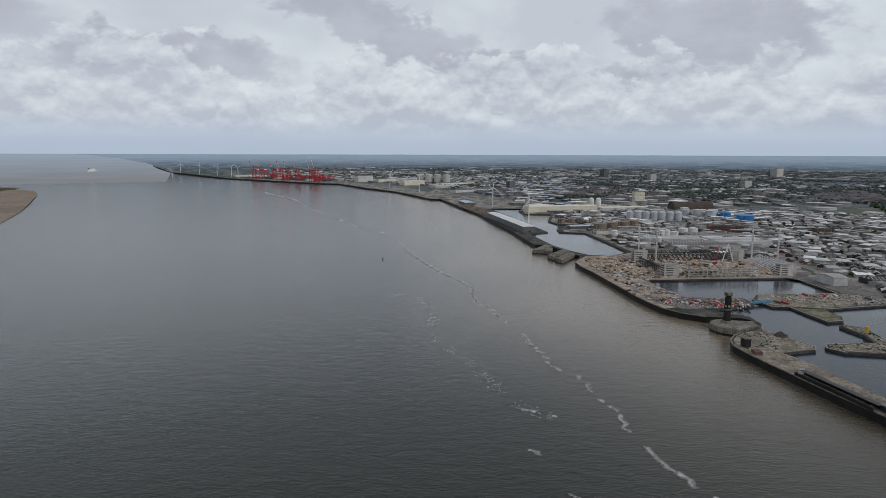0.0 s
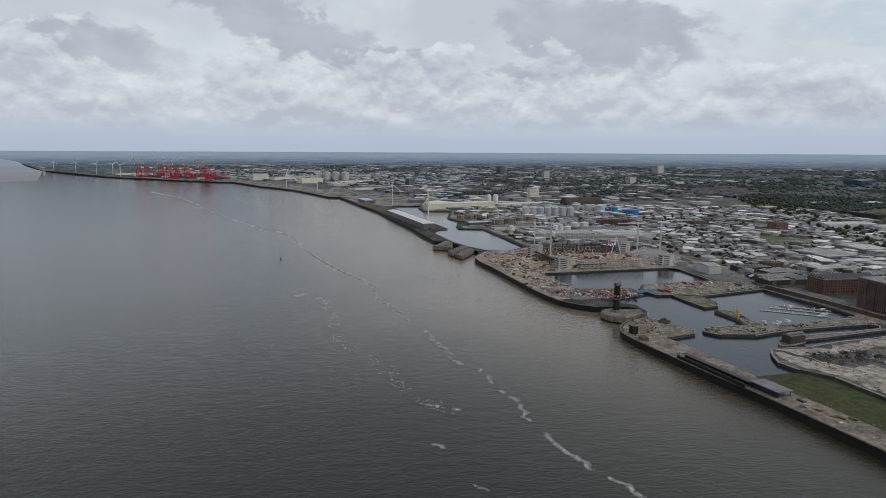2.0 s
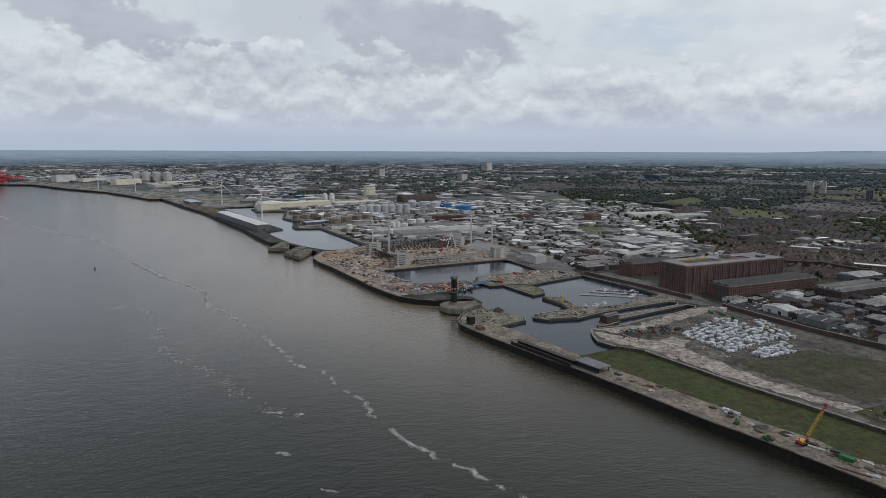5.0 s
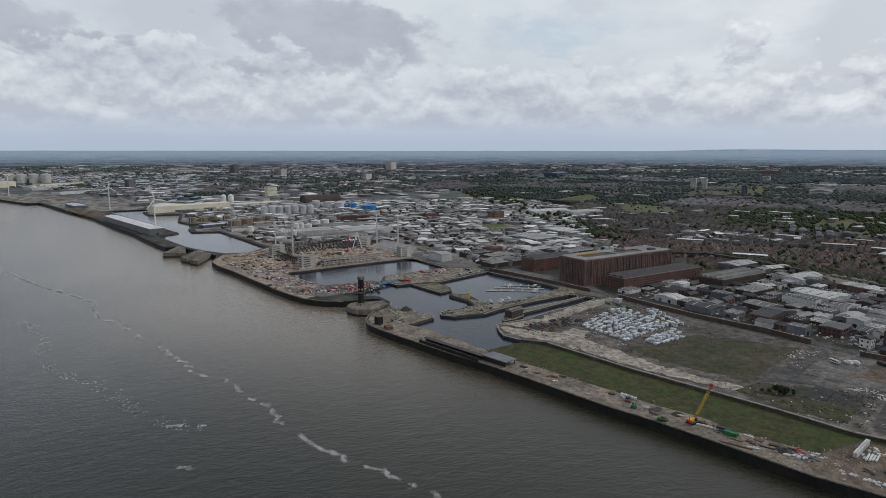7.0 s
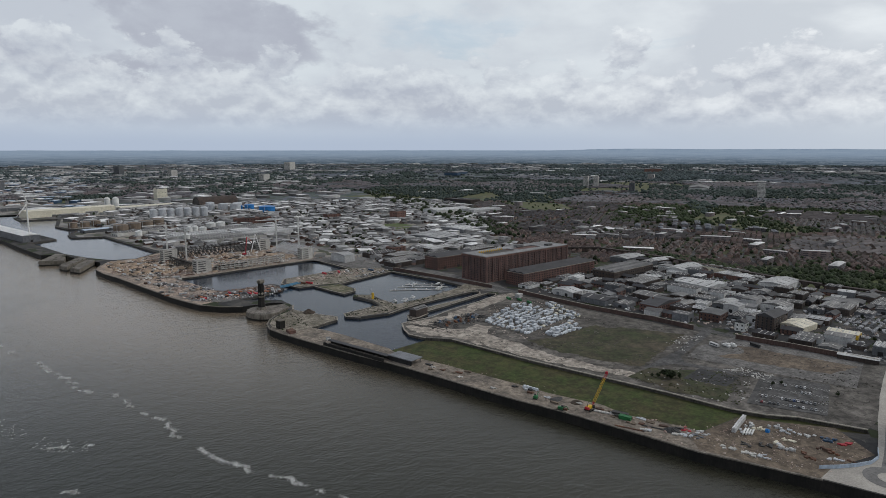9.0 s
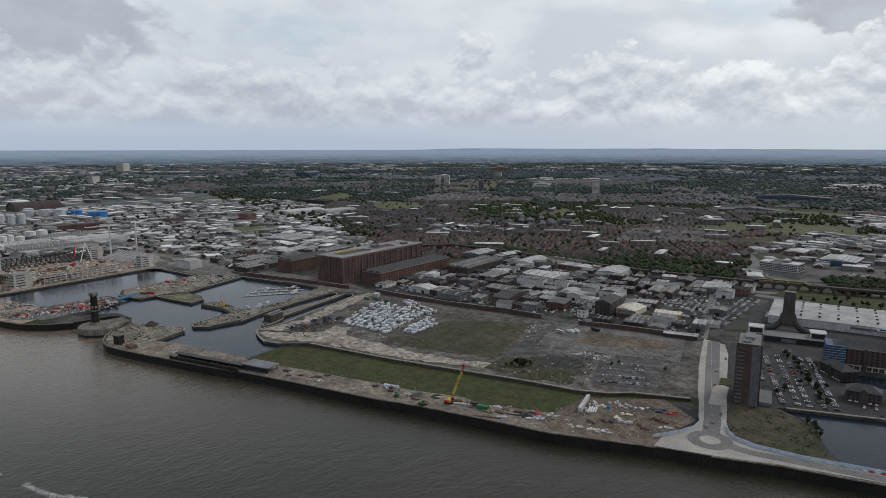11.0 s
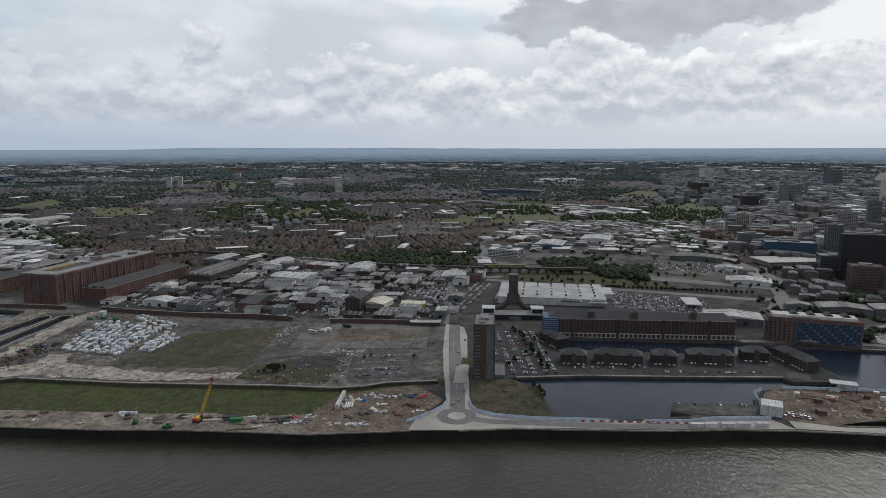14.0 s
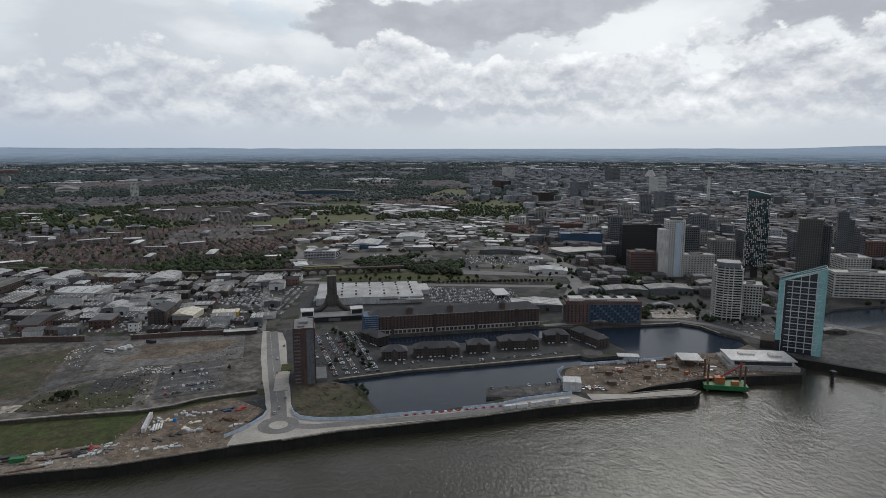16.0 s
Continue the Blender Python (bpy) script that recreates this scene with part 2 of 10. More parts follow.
PIER_DIRT = paint("dusty_pier_ground", (0.235, 0.198, 0.158), (0.125, 0.108, 0.09), 0.04, 0.4, 0.92, bump=0.04, blotch=0.4)
OLD_STONE = paint("weathered_quay_earth", (0.26, 0.232, 0.19), (0.115, 0.103, 0.075), 0.05, 0.5, 0.92, bump=0.06, blotch=0.45)
WEED_STONE = paint("weedy_quay_top", (0.19, 0.17, 0.12), (0.06, 0.066, 0.028), 0.06, 0.4, 0.95, bump=0.1, blotch=0.4)
GRASS = paint("rank_grass", (0.036, 0.052, 0.011), (0.05, 0.046, 0.017), 0.03, 0.5, 0.95, bump=0.15, blotch=0.4)
DRY_FIELD = paint("dry_scrubby_field", (0.034, 0.042, 0.016), (0.066, 0.055, 0.036), 0.02, 0.3, 0.95, blotch=0.4)
BROWN_SOIL = paint("brown_soil", (0.145, 0.115, 0.085), (0.085, 0.066, 0.05), 0.03, 0.4, 0.95, bump=0.1, blotch=0.4)
ORANGE_SAND = paint("orange_site_sand", (0.36, 0.27, 0.19), (0.25, 0.195, 0.145), 0.03, 0.4, 0.95)
ASPHALT = paint("asphalt", (0.043, 0.043, 0.044), (0.028, 0.028, 0.029), 0.03, 0.6, 0.9, blotch=0.25)
PALE_ASPHALT = paint("weathered_asphalt", (0.092, 0.09, 0.088), (0.05, 0.049, 0.048), 0.035, 0.5, 0.92, blotch=0.4)
LOT_CONCRETE = paint("cracked_lot_concrete", (0.165, 0.158, 0.15), (0.09, 0.086, 0.081), 0.05, 0.5, 0.92, blotch=0.35)
NEW_ROAD = paint("new_road_surface", (0.185, 0.18, 0.174), (0.14, 0.136, 0.131), 0.03, 0.6, 0.9)
PAVING = paint("pale_paving", (0.4, 0.375, 0.335), (0.3, 0.28, 0.25), 0.05, 0.8, 0.88)
WHITE_LINE = paint("road_paint", (0.5, 0.5, 0.48), (0.4, 0.4, 0.38), 0.2, 1.0, 0.8)
HOARDING = paint("blue_white_hoarding", (0.45, 0.52, 0.6), (0.38, 0.45, 0.54), 0.1, 0.5, 0.6)
SAND = paint("beach_sand", (0.24, 0.185, 0.14), (0.17, 0.135, 0.105), 0.004, 0.05, 0.95)
BRICK = paint("dark_red_brick", (0.148, 0.089, 0.077), (0.098, 0.064, 0.057), 0.05, 0.6, 0.9, streak=0.25)
BRICK_DARK = paint("umber_brick", (0.092, 0.058, 0.049), (0.066, 0.045, 0.04), 0.05, 0.6, 0.9, streak=0.2)
BRICK_RED = paint("red_brick", (0.165, 0.09, 0.072), (0.105, 0.064, 0.054), 0.05, 0.6, 0.9, vary=0.3, streak=0.2)
BRICK_BROWN = paint("sooty_brick", (0.068, 0.051, 0.043), (0.042, 0.035, 0.032), 0.06, 0.6, 0.9, vary=0.3, streak=0.2)
SLATE = paint("slate_roof", (0.058, 0.058, 0.062), (0.040, 0.039, 0.041), 0.05, 0.8, 0.75, vary=0.25)
GREY_ROOF = paint("grey_flat_roof", (0.17, 0.17, 0.17), (0.11, 0.11, 0.11), 0.04, 0.5, 0.85, vary=0.3)
WHITE_ROOF = paint("pale_sheet_roof", (0.47, 0.47, 0.46), (0.29, 0.29, 0.285), 0.03, 0.4, 0.55, vary=0.22, streak=0.1)
WELL_ROOF = paint("pale_roof_felt", (0.28, 0.28, 0.28), (0.19, 0.19, 0.188), 0.04, 0.5, 0.85)
MID_ROOF = paint("weathered_sheet_roof", (0.19, 0.187, 0.182), (0.10, 0.098, 0.096), 0.04, 0.5, 0.7, vary=0.35, streak=0.15)
CLAD_WHITE = paint("white_cladding", (0.52, 0.52, 0.51), (0.4, 0.4, 0.4), 0.05, 0.5, 0.55, vary=0.15, streak=0.12)
CLAD_GREY = paint("grey_cladding", (0.14, 0.145, 0.155), (0.095, 0.1, 0.108), 0.05, 0.5, 0.55, vary=0.3, streak=0.15)
CLAD_BLUE = paint("blue_cladding", (0.032, 0.07, 0.125), (0.025, 0.055, 0.1), 0.05, 0.5, 0.5, vary=0.2)
CREAM = paint("cream_cladding", (0.66, 0.62, 0.5), (0.56, 0.52, 0.41), 0.05, 0.5, 0.6, streak=0.1)
CONCRETE = paint("raw_concrete", (0.30, 0.29, 0.27), (0.21, 0.2, 0.185), 0.08, 0.7, 0.85, streak=0.2)
DARK_CONCRETE = paint("stained_concrete", (0.085, 0.078, 0.07), (0.055, 0.05, 0.046), 0.06, 0.6, 0.85, streak=0.25)
PALE_CONCRETE = paint("pale_concrete", (0.5, 0.49, 0.46), (0.38, 0.37, 0.345), 0.06, 0.6, 0.8, streak=0.15, vary=0.15)
GLASS = paint("dark_window_glass", (0.022, 0.027, 0.033), (0.03, 0.036, 0.044), 0.2, 0.6, 0.12, spec=0.6)
TEAL = paint("pale_teal_panels", (0.25, 0.45, 0.45), (0.21, 0.4, 0.4), 0.05, 0.5, 0.5, streak=0.06)
STEEL = paint("galvanised_steel", (0.5, 0.52, 0.54), (0.38, 0.39, 0.41), 0.1, 1.0, 0.5, metal=0.2)
TANK_BROWN = paint("brown_tank_concrete", (0.21, 0.165, 0.125), (0.14, 0.11, 0.085), 0.08, 0.7, 0.85, streak=0.3)
SITE_SOIL = paint("trodden_site_ground", (0.36, 0.285, 0.225), (0.19, 0.16, 0.135), 0.03, 0.5, 0.95, blotch=0.45)
DARK_STEEL = paint("dark_steel", (0.06, 0.058, 0.056), (0.04, 0.038, 0.036), 0.1, 1.0, 0.6, metal=0.3)
WHITE_PAINT = paint("white_gloss_paint", (0.66, 0.66, 0.64), (0.56, 0.56, 0.54), 0.05, 0.5, 0.45, vary=0.08)
RED_PAINT = paint("crane_red_paint", (0.42, 0.03, 0.045), (0.33, 0.025, 0.035), 0.03, 0.3, 0.55, vary=0.12)
YELLOW = paint("yellow_paint", (0.62, 0.40, 0.03), (0.5, 0.32, 0.03), 0.1, 0.6, 0.55)
BLUE_PAINT = paint("bright_blue_paint", (0.02, 0.19, 0.5), (0.02, 0.15, 0.4), 0.1, 0.6, 0.5)
GREEN_PAINT = paint("machine_green_paint", (0.025, 0.15, 0.05), (0.02, 0.10, 0.035), 0.1, 0.6, 0.55)
ORANGE = paint("orange_paint", (0.36, 0.11, 0.03), (0.26, 0.08, 0.03), 0.1, 0.6, 0.55)
BALE = paint("wrapped_bales", (0.55, 0.575, 0.6), (0.29, 0.31, 0.34), 0.15, 0.8, 0.5, vary=0.3, island=0.3)
BLACK = paint("black_sheeting", (0.02, 0.02, 0.021), (0.014, 0.014, 0.014), 0.1, 0.5, 0.6)
RUST = paint("rusty_scrap", (0.15, 0.07, 0.04), (0.07, 0.045, 0.035), 0.1, 0.8, 0.85, island=0.4)
# roof tone raised to stand in for the sun on the northern works
TOWN_ROOF = paint("town_roofs", (0.3, 0.298, 0.295), (0.12, 0.116, 0.114), 0.03, 0.4, 0.75, island=0.85)
TOWN_WALL = paint("town_walls", (0.27, 0.265, 0.258), (0.18, 0.178, 0.176), 0.01, 0.4, 0.85, island=0.6)


def storeyed(name, a, b, glass=(0.03, 0.035, 0.042), storey=3.4, bay=3.0, island=0.5):
    """Walls of far blocks: plain storeys with bands of panes, each block in a tone of its own."""
    m = paint(name, a, b, 0.01, 0.4, 0.8, island=island)
    n = Nodes(m.node_tree)
    shader = m.node_tree.nodes["Principled BSDF"]
    old = shader.inputs["Base Color"].links[0].from_socket
    where = n.add("ShaderNodeNewGeometry")
    xyz = n.add("ShaderNodeSeparateXYZ")
    n.link(where.outputs["Position"], xyz.inputs[0])
    level = n.math("FRACT", n.math("DIVIDE", xyz.outputs[2], storey))
    along = n.math("FRACT", n.math("DIVIDE", n.math("ADD", n.math("MULTIPLY", xyz.outputs[0], 0.86), n.math("MULTIPLY", xyz.outputs[1], 0.74)), bay))
    pane = n.math("MULTIPLY", n.math("MULTIPLY", n.math("GREATER_THAN", level, 0.34), n.math("LESS_THAN", level, 0.8)), n.math("GREATER_THAN", along, 0.36))
    n.link(n.mix(n.math("MULTIPLY", pane, 0.85), old, glass), shader.inputs["Base Color"])
    return m


# the city's walls and roof felt carry a blue tint of painted haze
BLOCK_GREY = storeyed("grey_city_walls", (0.3, 0.31, 0.325), (0.18, 0.188, 0.2))
BLOCK_BRICK = storeyed("brick_city_walls", (0.19, 0.14, 0.128), (0.17, 0.165, 0.168))
CITY_ROOF = paint("city_roof_felt", (0.115, 0.118, 0.125), (0.05, 0.05, 0.053), 0.02, 0.4, 0.8, island=0.75)
BLOCK_PALE = storeyed("pale_city_walls", (0.47, 0.49, 0.5), (0.35, 0.37, 0.39), island=0.35)
PALE_BOXES = paint("pale_far_sheds", (0.54, 0.54, 0.53), (0.27, 0.268, 0.262), 0.01, 0.3, 0.65, island=0.7)
# far roofs, walls and leaves, each with aerial haze mixed into its colour
HAZED_ROOF = paint("hazed_far_roofs", (0.10, 0.116, 0.136), (0.108, 0.108, 0.118), 0.003, 0.2, 0.8, island=0.5)
HAZED_WALL = paint("hazed_far_walls", (0.25, 0.248, 0.262), (0.215, 0.2, 0.212), 0.004, 0.2, 0.85, island=0.7)
HAZED_DISTANT_LEAF = paint("hazed_distant_leaves", (0.062, 0.082, 0.084), (0.082, 0.1, 0.1), 0.002, 0.1, 0.9, island=0.35)
HAZED_LEAF = paint("hazed_far_leaves", (0.040, 0.058, 0.05), (0.05, 0.066, 0.057), 0.004, 0.2, 0.9, island=0.3)
LEAF = paint("summer_leaves", (0.020, 0.031, 0.012), (0.030, 0.041, 0.016), 0.02, 0.7, 0.9, island=0.4, vary=0.3, bump=0.3)
BARK = paint("bark", (0.07, 0.052, 0.038), (0.045, 0.034, 0.026), 0.5, 3.0, 0.9)
CAR_PAINTS = [paint("car_paint_" + k, c, tuple(v * 0.85 for v in c), 0.3, 1.0, 0.3, spec=0.6)
              for k, c in (("white", (0.62, 0.62, 0.62)), ("silver", (0.34, 0.35, 0.36)), ("black", (0.018, 0.018, 0.02)),
                           ("grey", (0.10, 0.105, 0.11)), ("red", (0.3, 0.025, 0.025)), ("blue", (0.03, 0.07, 0.2)))]


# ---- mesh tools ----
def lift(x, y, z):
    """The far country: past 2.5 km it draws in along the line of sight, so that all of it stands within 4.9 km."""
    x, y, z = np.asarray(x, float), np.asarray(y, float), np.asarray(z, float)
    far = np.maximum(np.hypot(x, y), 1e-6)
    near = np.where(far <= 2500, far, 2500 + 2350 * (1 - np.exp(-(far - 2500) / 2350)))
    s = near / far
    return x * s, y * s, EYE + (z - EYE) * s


def far_place(x, y, z=0.0, turn=0.0):
    """The pose of a thing on the ground at x, y, drawn in like the country round it."""
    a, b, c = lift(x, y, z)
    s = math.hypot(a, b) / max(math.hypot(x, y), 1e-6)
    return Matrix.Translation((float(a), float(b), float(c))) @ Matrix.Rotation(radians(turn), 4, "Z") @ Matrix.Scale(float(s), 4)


class Shape:
    """A mesh in the making: blocks, prisms and tubes joined into one part."""

    def __init__(self):
        self.v, self.f = [], []

    def add(self, verts, faces):
        k = len(self.v)
        self.v += [tuple(p) for p in verts]
        self.f += [tuple(i + k for i in f) for f in faces]
        return self

    def block(self, x, y, z, w, d, h, turn=0.0, taper=1.0):
        """A block standing on z, centred on x, y; taper narrows its top."""
        c, s = math.cos(radians(turn)), math.sin(radians(turn))
        pts = []
        for k, zz in ((1.0, z), (taper, z + h)):
            for a, b in ((-1, -1), (1, -1), (1, 1), (-1, 1)):
                px, py = a * w / 2 * k, b * d / 2 * k
                pts.append((x + px * c - py * s, y + px * s + py * c, zz))
        return self.add(pts, [(3, 2, 1, 0), (4, 5, 6, 7), (0, 1, 5, 4), (1, 2, 6, 5), (2, 3, 7, 6), (3, 0, 4, 7)])

    def gable(self, x, y, z, w, d, rise, over=0.4, hip=0.0, thick=0.25):
        """A pitched roof with its ridge along x; hip draws the ridge's ends in."""
        w, d = w + 2 * over, d + 2 * over
        pts = [(x - w / 2, y - d / 2, z), (x + w / 2, y - d / 2, z), (x + w / 2, y + d / 2, z), (x - w / 2, y + d / 2, z),
               (x - w / 2 + hip, y, z + rise), (x + w / 2 - hip, y, z + rise)]
        pts += [(a, b, c - thick) for a, b, c in pts[:4]]
        return self.add(pts, [(0, 1, 5, 4), (2, 3, 4, 5), (3, 0, 4), (1, 2, 5), (9, 8, 7, 6), (0, 6, 7, 1), (1, 7, 8, 2), (2, 8, 9, 3), (3, 9, 6, 0)])

    def tube(self, a, b, r, r2=None, sides=8):
        """A round bar from a to b."""
        a, b = Vector(a), Vector(b)
        q = (b - a).to_track_quat("Z", "Y").to_matrix()
        r2 = r if r2 is None else r2
        ring = [(math.cos(2 * math.pi * i / sides), math.sin(2 * math.pi * i / sides)) for i in range(sides)]
        pts = [a + q @ Vector((c * r, s * r, 0)) for c, s in ring] + [b + q @ Vector((c * r2, s * r2, 0)) for c, s in ring]
        faces = [(i, (i + 1) % sides, sides + (i + 1) % sides, sides + i) for i in range(sides)]
        return self.add(pts, faces + [tuple(reversed(range(sides))), tuple(range(sides, 2 * sides))])

    def sweep(self, path, r, sides=8):
        """A round bar bent along a path, in one skin."""
        rings = []
        for i, p in enumerate(path):
            a, b = Vector(path[max(0, i - 1)]), Vector(path[min(len(path) - 1, i + 1)])
            q = (b - a).to_track_quat("Z", "Y").to_matrix()
            rings += [Vector(p) + q @ Vector((r * math.cos(2 * math.pi * k / sides), r * math.sin(2 * math.pi * k / sides), 0)) for k in range(sides)]
        n = len(path)
        faces = [(i * sides + k, i * sides + (k + 1) % sides, (i + 1) * sides + (k + 1) % sides, (i + 1) * sides + k) for i in range(n - 1) for k in range(sides)]
        return self.add(rings, faces + [tuple(reversed(range(sides))), tuple(range((n - 1) * sides, n * sides))])

    def rim(self, w, d, z, h, t):
        """A low wall round a flat roof, in one skin."""
        pts = [(sx * (w / 2 - k), sy * (d / 2 - k), zz) for k, zz in ((0, z), (0, z + h), (t, z + h), (t, z)) for sx, sy in ((-1, -1), (1, -1), (1, 1), (-1, 1))]
        return self.add(pts, [(r * 4 + k, r * 4 + (k + 1) % 4, (r + 1) * 4 + (k + 1) % 4, (r + 1) * 4 + k) for r in range(3) for k in range(4)])

    def bar(self, a, b, w, d=None):
        """A square bar from a to b."""
        return self.tube(a, b, w * 0.7, (d or w) * 0.7, 4)

    def prism(self, outline, z0, z1):
        """An upright prism over a convex or mildly bent outline."""
        k = len(outline)
        pts = [(x, y, z0) for x, y in outline] + [(x, y, z1) for x, y in outline]
        if sum(a[0] * b[1] - b[0] * a[1] for a, b in zip(outline, outline[1:] + outline[:1])) < 0:
            pts = [(x, y, z0) for x, y in outline[::-1]] + [(x, y, z1) for x, y in outline[::-1]]
        return self.add(pts, [tuple(reversed(range(k))), tuple(range(k, 2 * k))] + [(i, (i + 1) % k, k + (i + 1) % k, k + i) for i in range(k)])

    def mesh(self, name, *materials):
        me = bpy.data.meshes.new(name)
        me.from_pydata(self.v, [], self.f)
        for m in materials:
            me.materials.append(m)
        me.update()
        return me


def part(name, shape, material, parent, label=""):
    """Links a shape as one mesh under a thing or a part."""
    ob = new(name, shape.mesh(name, material) if isinstance(shape, Shape) else shape)
    ob.parent = parent
    return tagged(ob, label) if label else ob


def thing(name, label, category, m=None, group=""):
    ob = new(name)
    ob.empty_display_size = 1.0
    if m is not None:
        ob.matrix_world = m
    return tagged(ob, label, category, group)


def at(x, y, z=0.0, turn=0.0):
    return pose(x, y, z, 0, 0, turn)


def sheet(name, outline, z, material, kind="structure", label="", holes=()):
    """A flat sheet over an outline, with holes."""
    bm = bmesh.new()
    for loop in (outline, *holes):
        vs = [bm.verts.new((x, y, z)) for x, y in loop]
        for a, b in zip(vs, vs[1:] + vs[:1]):
            bm.edges.new((a, b))
    bmesh.ops.triangle_fill(bm, use_beauty=True, use_dissolve=False, edges=bm.edges[:], normal=(0, 0, 1))
    for f in bm.faces:
        if f.normal.z < 0:
            f.normal_flip()
    me = bpy.data.meshes.new(name)
    bm.to_mesh(me)
    bm.free()
    me.materials.append(material)
    return tagged(new(name, me), label, kind=kind)


def skirt(name, loops, z0, z1, material, width=0.0):
    """Upright wall faces along open or closed lines."""
    s = Shape()
    for loop in loops:
        k = len(loop)
        s.add([(x, y, z0) for x, y in loop] + [(x, y, z1) for x, y in loop], [(i, i + 1, k + i + 1, k + i) for i in range(k - 1)])
    return tagged(new(name, s.mesh(name, material)), kind="structure")


def ribbon(s, line, width, z, height):
    """A low wall or kerb of that width along a line."""
    for (x0, y0), (x1, y1) in zip(line, line[1:]):
        s.block((x0 + x1) / 2, (y0 + y1) / 2, z, math.hypot(x1 - x0, y1 - y0) + width * 0.6, width, height,
                math.degrees(math.atan2(y1 - y0, x1 - x0)))
    return s


def lane(line, width, z0, z1):
    """A strip of road along a line, its pieces mitred."""
    n = len(line)
    sides = []
    for i, (x, y) in enumerate(line):
        a, b = Vector(line[max(0, i - 1)]), Vector(line[min(n - 1, i + 1)])
        t = (b - a).normalized()
        u = (Vector(line[min(n - 1, i + 1)]) - Vector((x, y))).normalized() if i < n - 1 else t
        k = width / 2 / max(0.5, abs(t.dot(u)))
        sides.append(((x - t.y * k, y + t.x * k), (x + t.y * k, y - t.x * k)))
    pts = [(q[0], q[1], z) for z in (z0, z1) for pair in sides for q in pair]
    faces = []
    for i in range(n - 1):
        p, q = 2 * i, 2 * n + 2 * i
        faces += [(q, q + 1, q + 3, q + 2), (p, q, q + 2, p + 2), (p + 1, p + 3, q + 3, q + 1)]
    return Shape().add(pts, faces)


def strew(name, template, places, turns, sizes, materials, label="", draw=True, smooth=False):
    """One mesh of very many alike pieces: a template of triangles, placed, turned and sized by arrays."""
    tv, tf, tm = (np.asarray(a) for a in template)
    n, k = len(places), len(tv)
    c, s = np.cos(turns)[:, None], np.sin(turns)[:, None]
    p = tv[None] * np.asarray(sizes)[:, None, :]
    x = p[..., 0] * c - p[..., 1] * s + places[:, 0:1]
    y = p[..., 0] * s + p[..., 1] * c + places[:, 1:2]
    z = p[..., 2] + places[:, 2:3]
    if draw:
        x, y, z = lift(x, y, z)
    co = np.stack([x, y, z], -1).reshape(-1, 3)
    tri = (tf[None] + (np.arange(n) * k)[:, None, None]).reshape(-1, 3)
    me = bpy.data.meshes.new(name)
    me.vertices.add(len(co))
    me.vertices.foreach_set("co", co.ravel())
    me.loops.add(tri.size)
    me.loops.foreach_set("vertex_index", tri.ravel().astype(np.int32))
    me.polygons.add(len(tri))
    me.polygons.foreach_set("loop_start", np.arange(0, tri.size, 3, dtype=np.int32))
    for m in materials:
        me.materials.append(m)
    me.polygons.foreach_set("material_index", np.tile(tm, n).astype(np.int32))
    if smooth:
        me.polygons.foreach_set("use_smooth", np.ones(len(tri), bool))
    me.update(calc_edges=True)
    return tagged(new(name, me), label, kind="stuff")


# ---- the plan: river edge and docks ----
QUAY_NORTH = [(109, 2440), (147, 2202), (180, 1880), (203, 1701), (214, 1540), (226, 1425), (249, 1410), (258, 1390), (276, 1325), (290, 1262)]
QUAY_STADIUM = [(283, 1228), (266, 1190), (266, 1140), (274, 1082), (280, 1003), (285, 948), (289, 894), (295, 854), (302, 821), (318, 794),
                (340, 776), (381, 770), (388, 760), (386, 735), (372, 718)]
QUAY_PIER = [(352, 706), (337, 693), (325, 676), (318, 655), (320, 627), (325, 595), (330, 568), (340, 510), (350, 468), (359, 415), (371, 334),
             (380, 296), (388, 246), (396, 188), (408, 150), (417, 120)]
QUAY_ROAD = [(425, 85), (437, 47), (444, 7), (452, -36), (456, -57), (468, -103), (477, -151), (482, -199), (485, -238), (493, -246), (499, -240),
             (497, -215), (492, -184)]
QUAY_SOUTH = [(500, -184), (507, -215), (520, -259), (524, -287), (526, -356), (540, -368), (560, -362), (570, -374), (560, -389), (542, -410),
              (523, -432), (490, -490), (400, -800), (200, -1500), (0, -2400)]
EDGE = QUAY_NORTH + QUAY_STADIUM + QUAY_PIER + QUAY_ROAD + QUAY_SOUTH
BASIN_NORTH = [(264, 1412), (242, 1627), (297, 1663), (277, 1812), (207, 2380), (330, 2385), (360, 2330), (302, 2293), (301, 2182), (394, 2162),
               (368, 2044), (345, 1938), (356, 1857), (453, 1827), (388, 1812), (332, 1728), (327, 1663), (388, 1639), (397, 1476), (404, 1310),
               (352, 1264), (312, 1275), (287, 1330), (268, 1396)]
DOCK_A = [(395, 776), (356, 814), (387, 821), (428, 835), (439, 852), (436, 882), (417, 884), (364, 880), (350, 898), (346, 958), (344, 1004),
          (340, 1019), (372, 1016), (441, 1024), (595, 1033), (593, 913), (520, 907), (466, 903), (448, 877), (447, 867), (453, 832), (475, 828),
          (477, 782), (480, 753), (503, 759), (511, 773), (513, 816), (632, 845), (641, 760), (644, 686)]
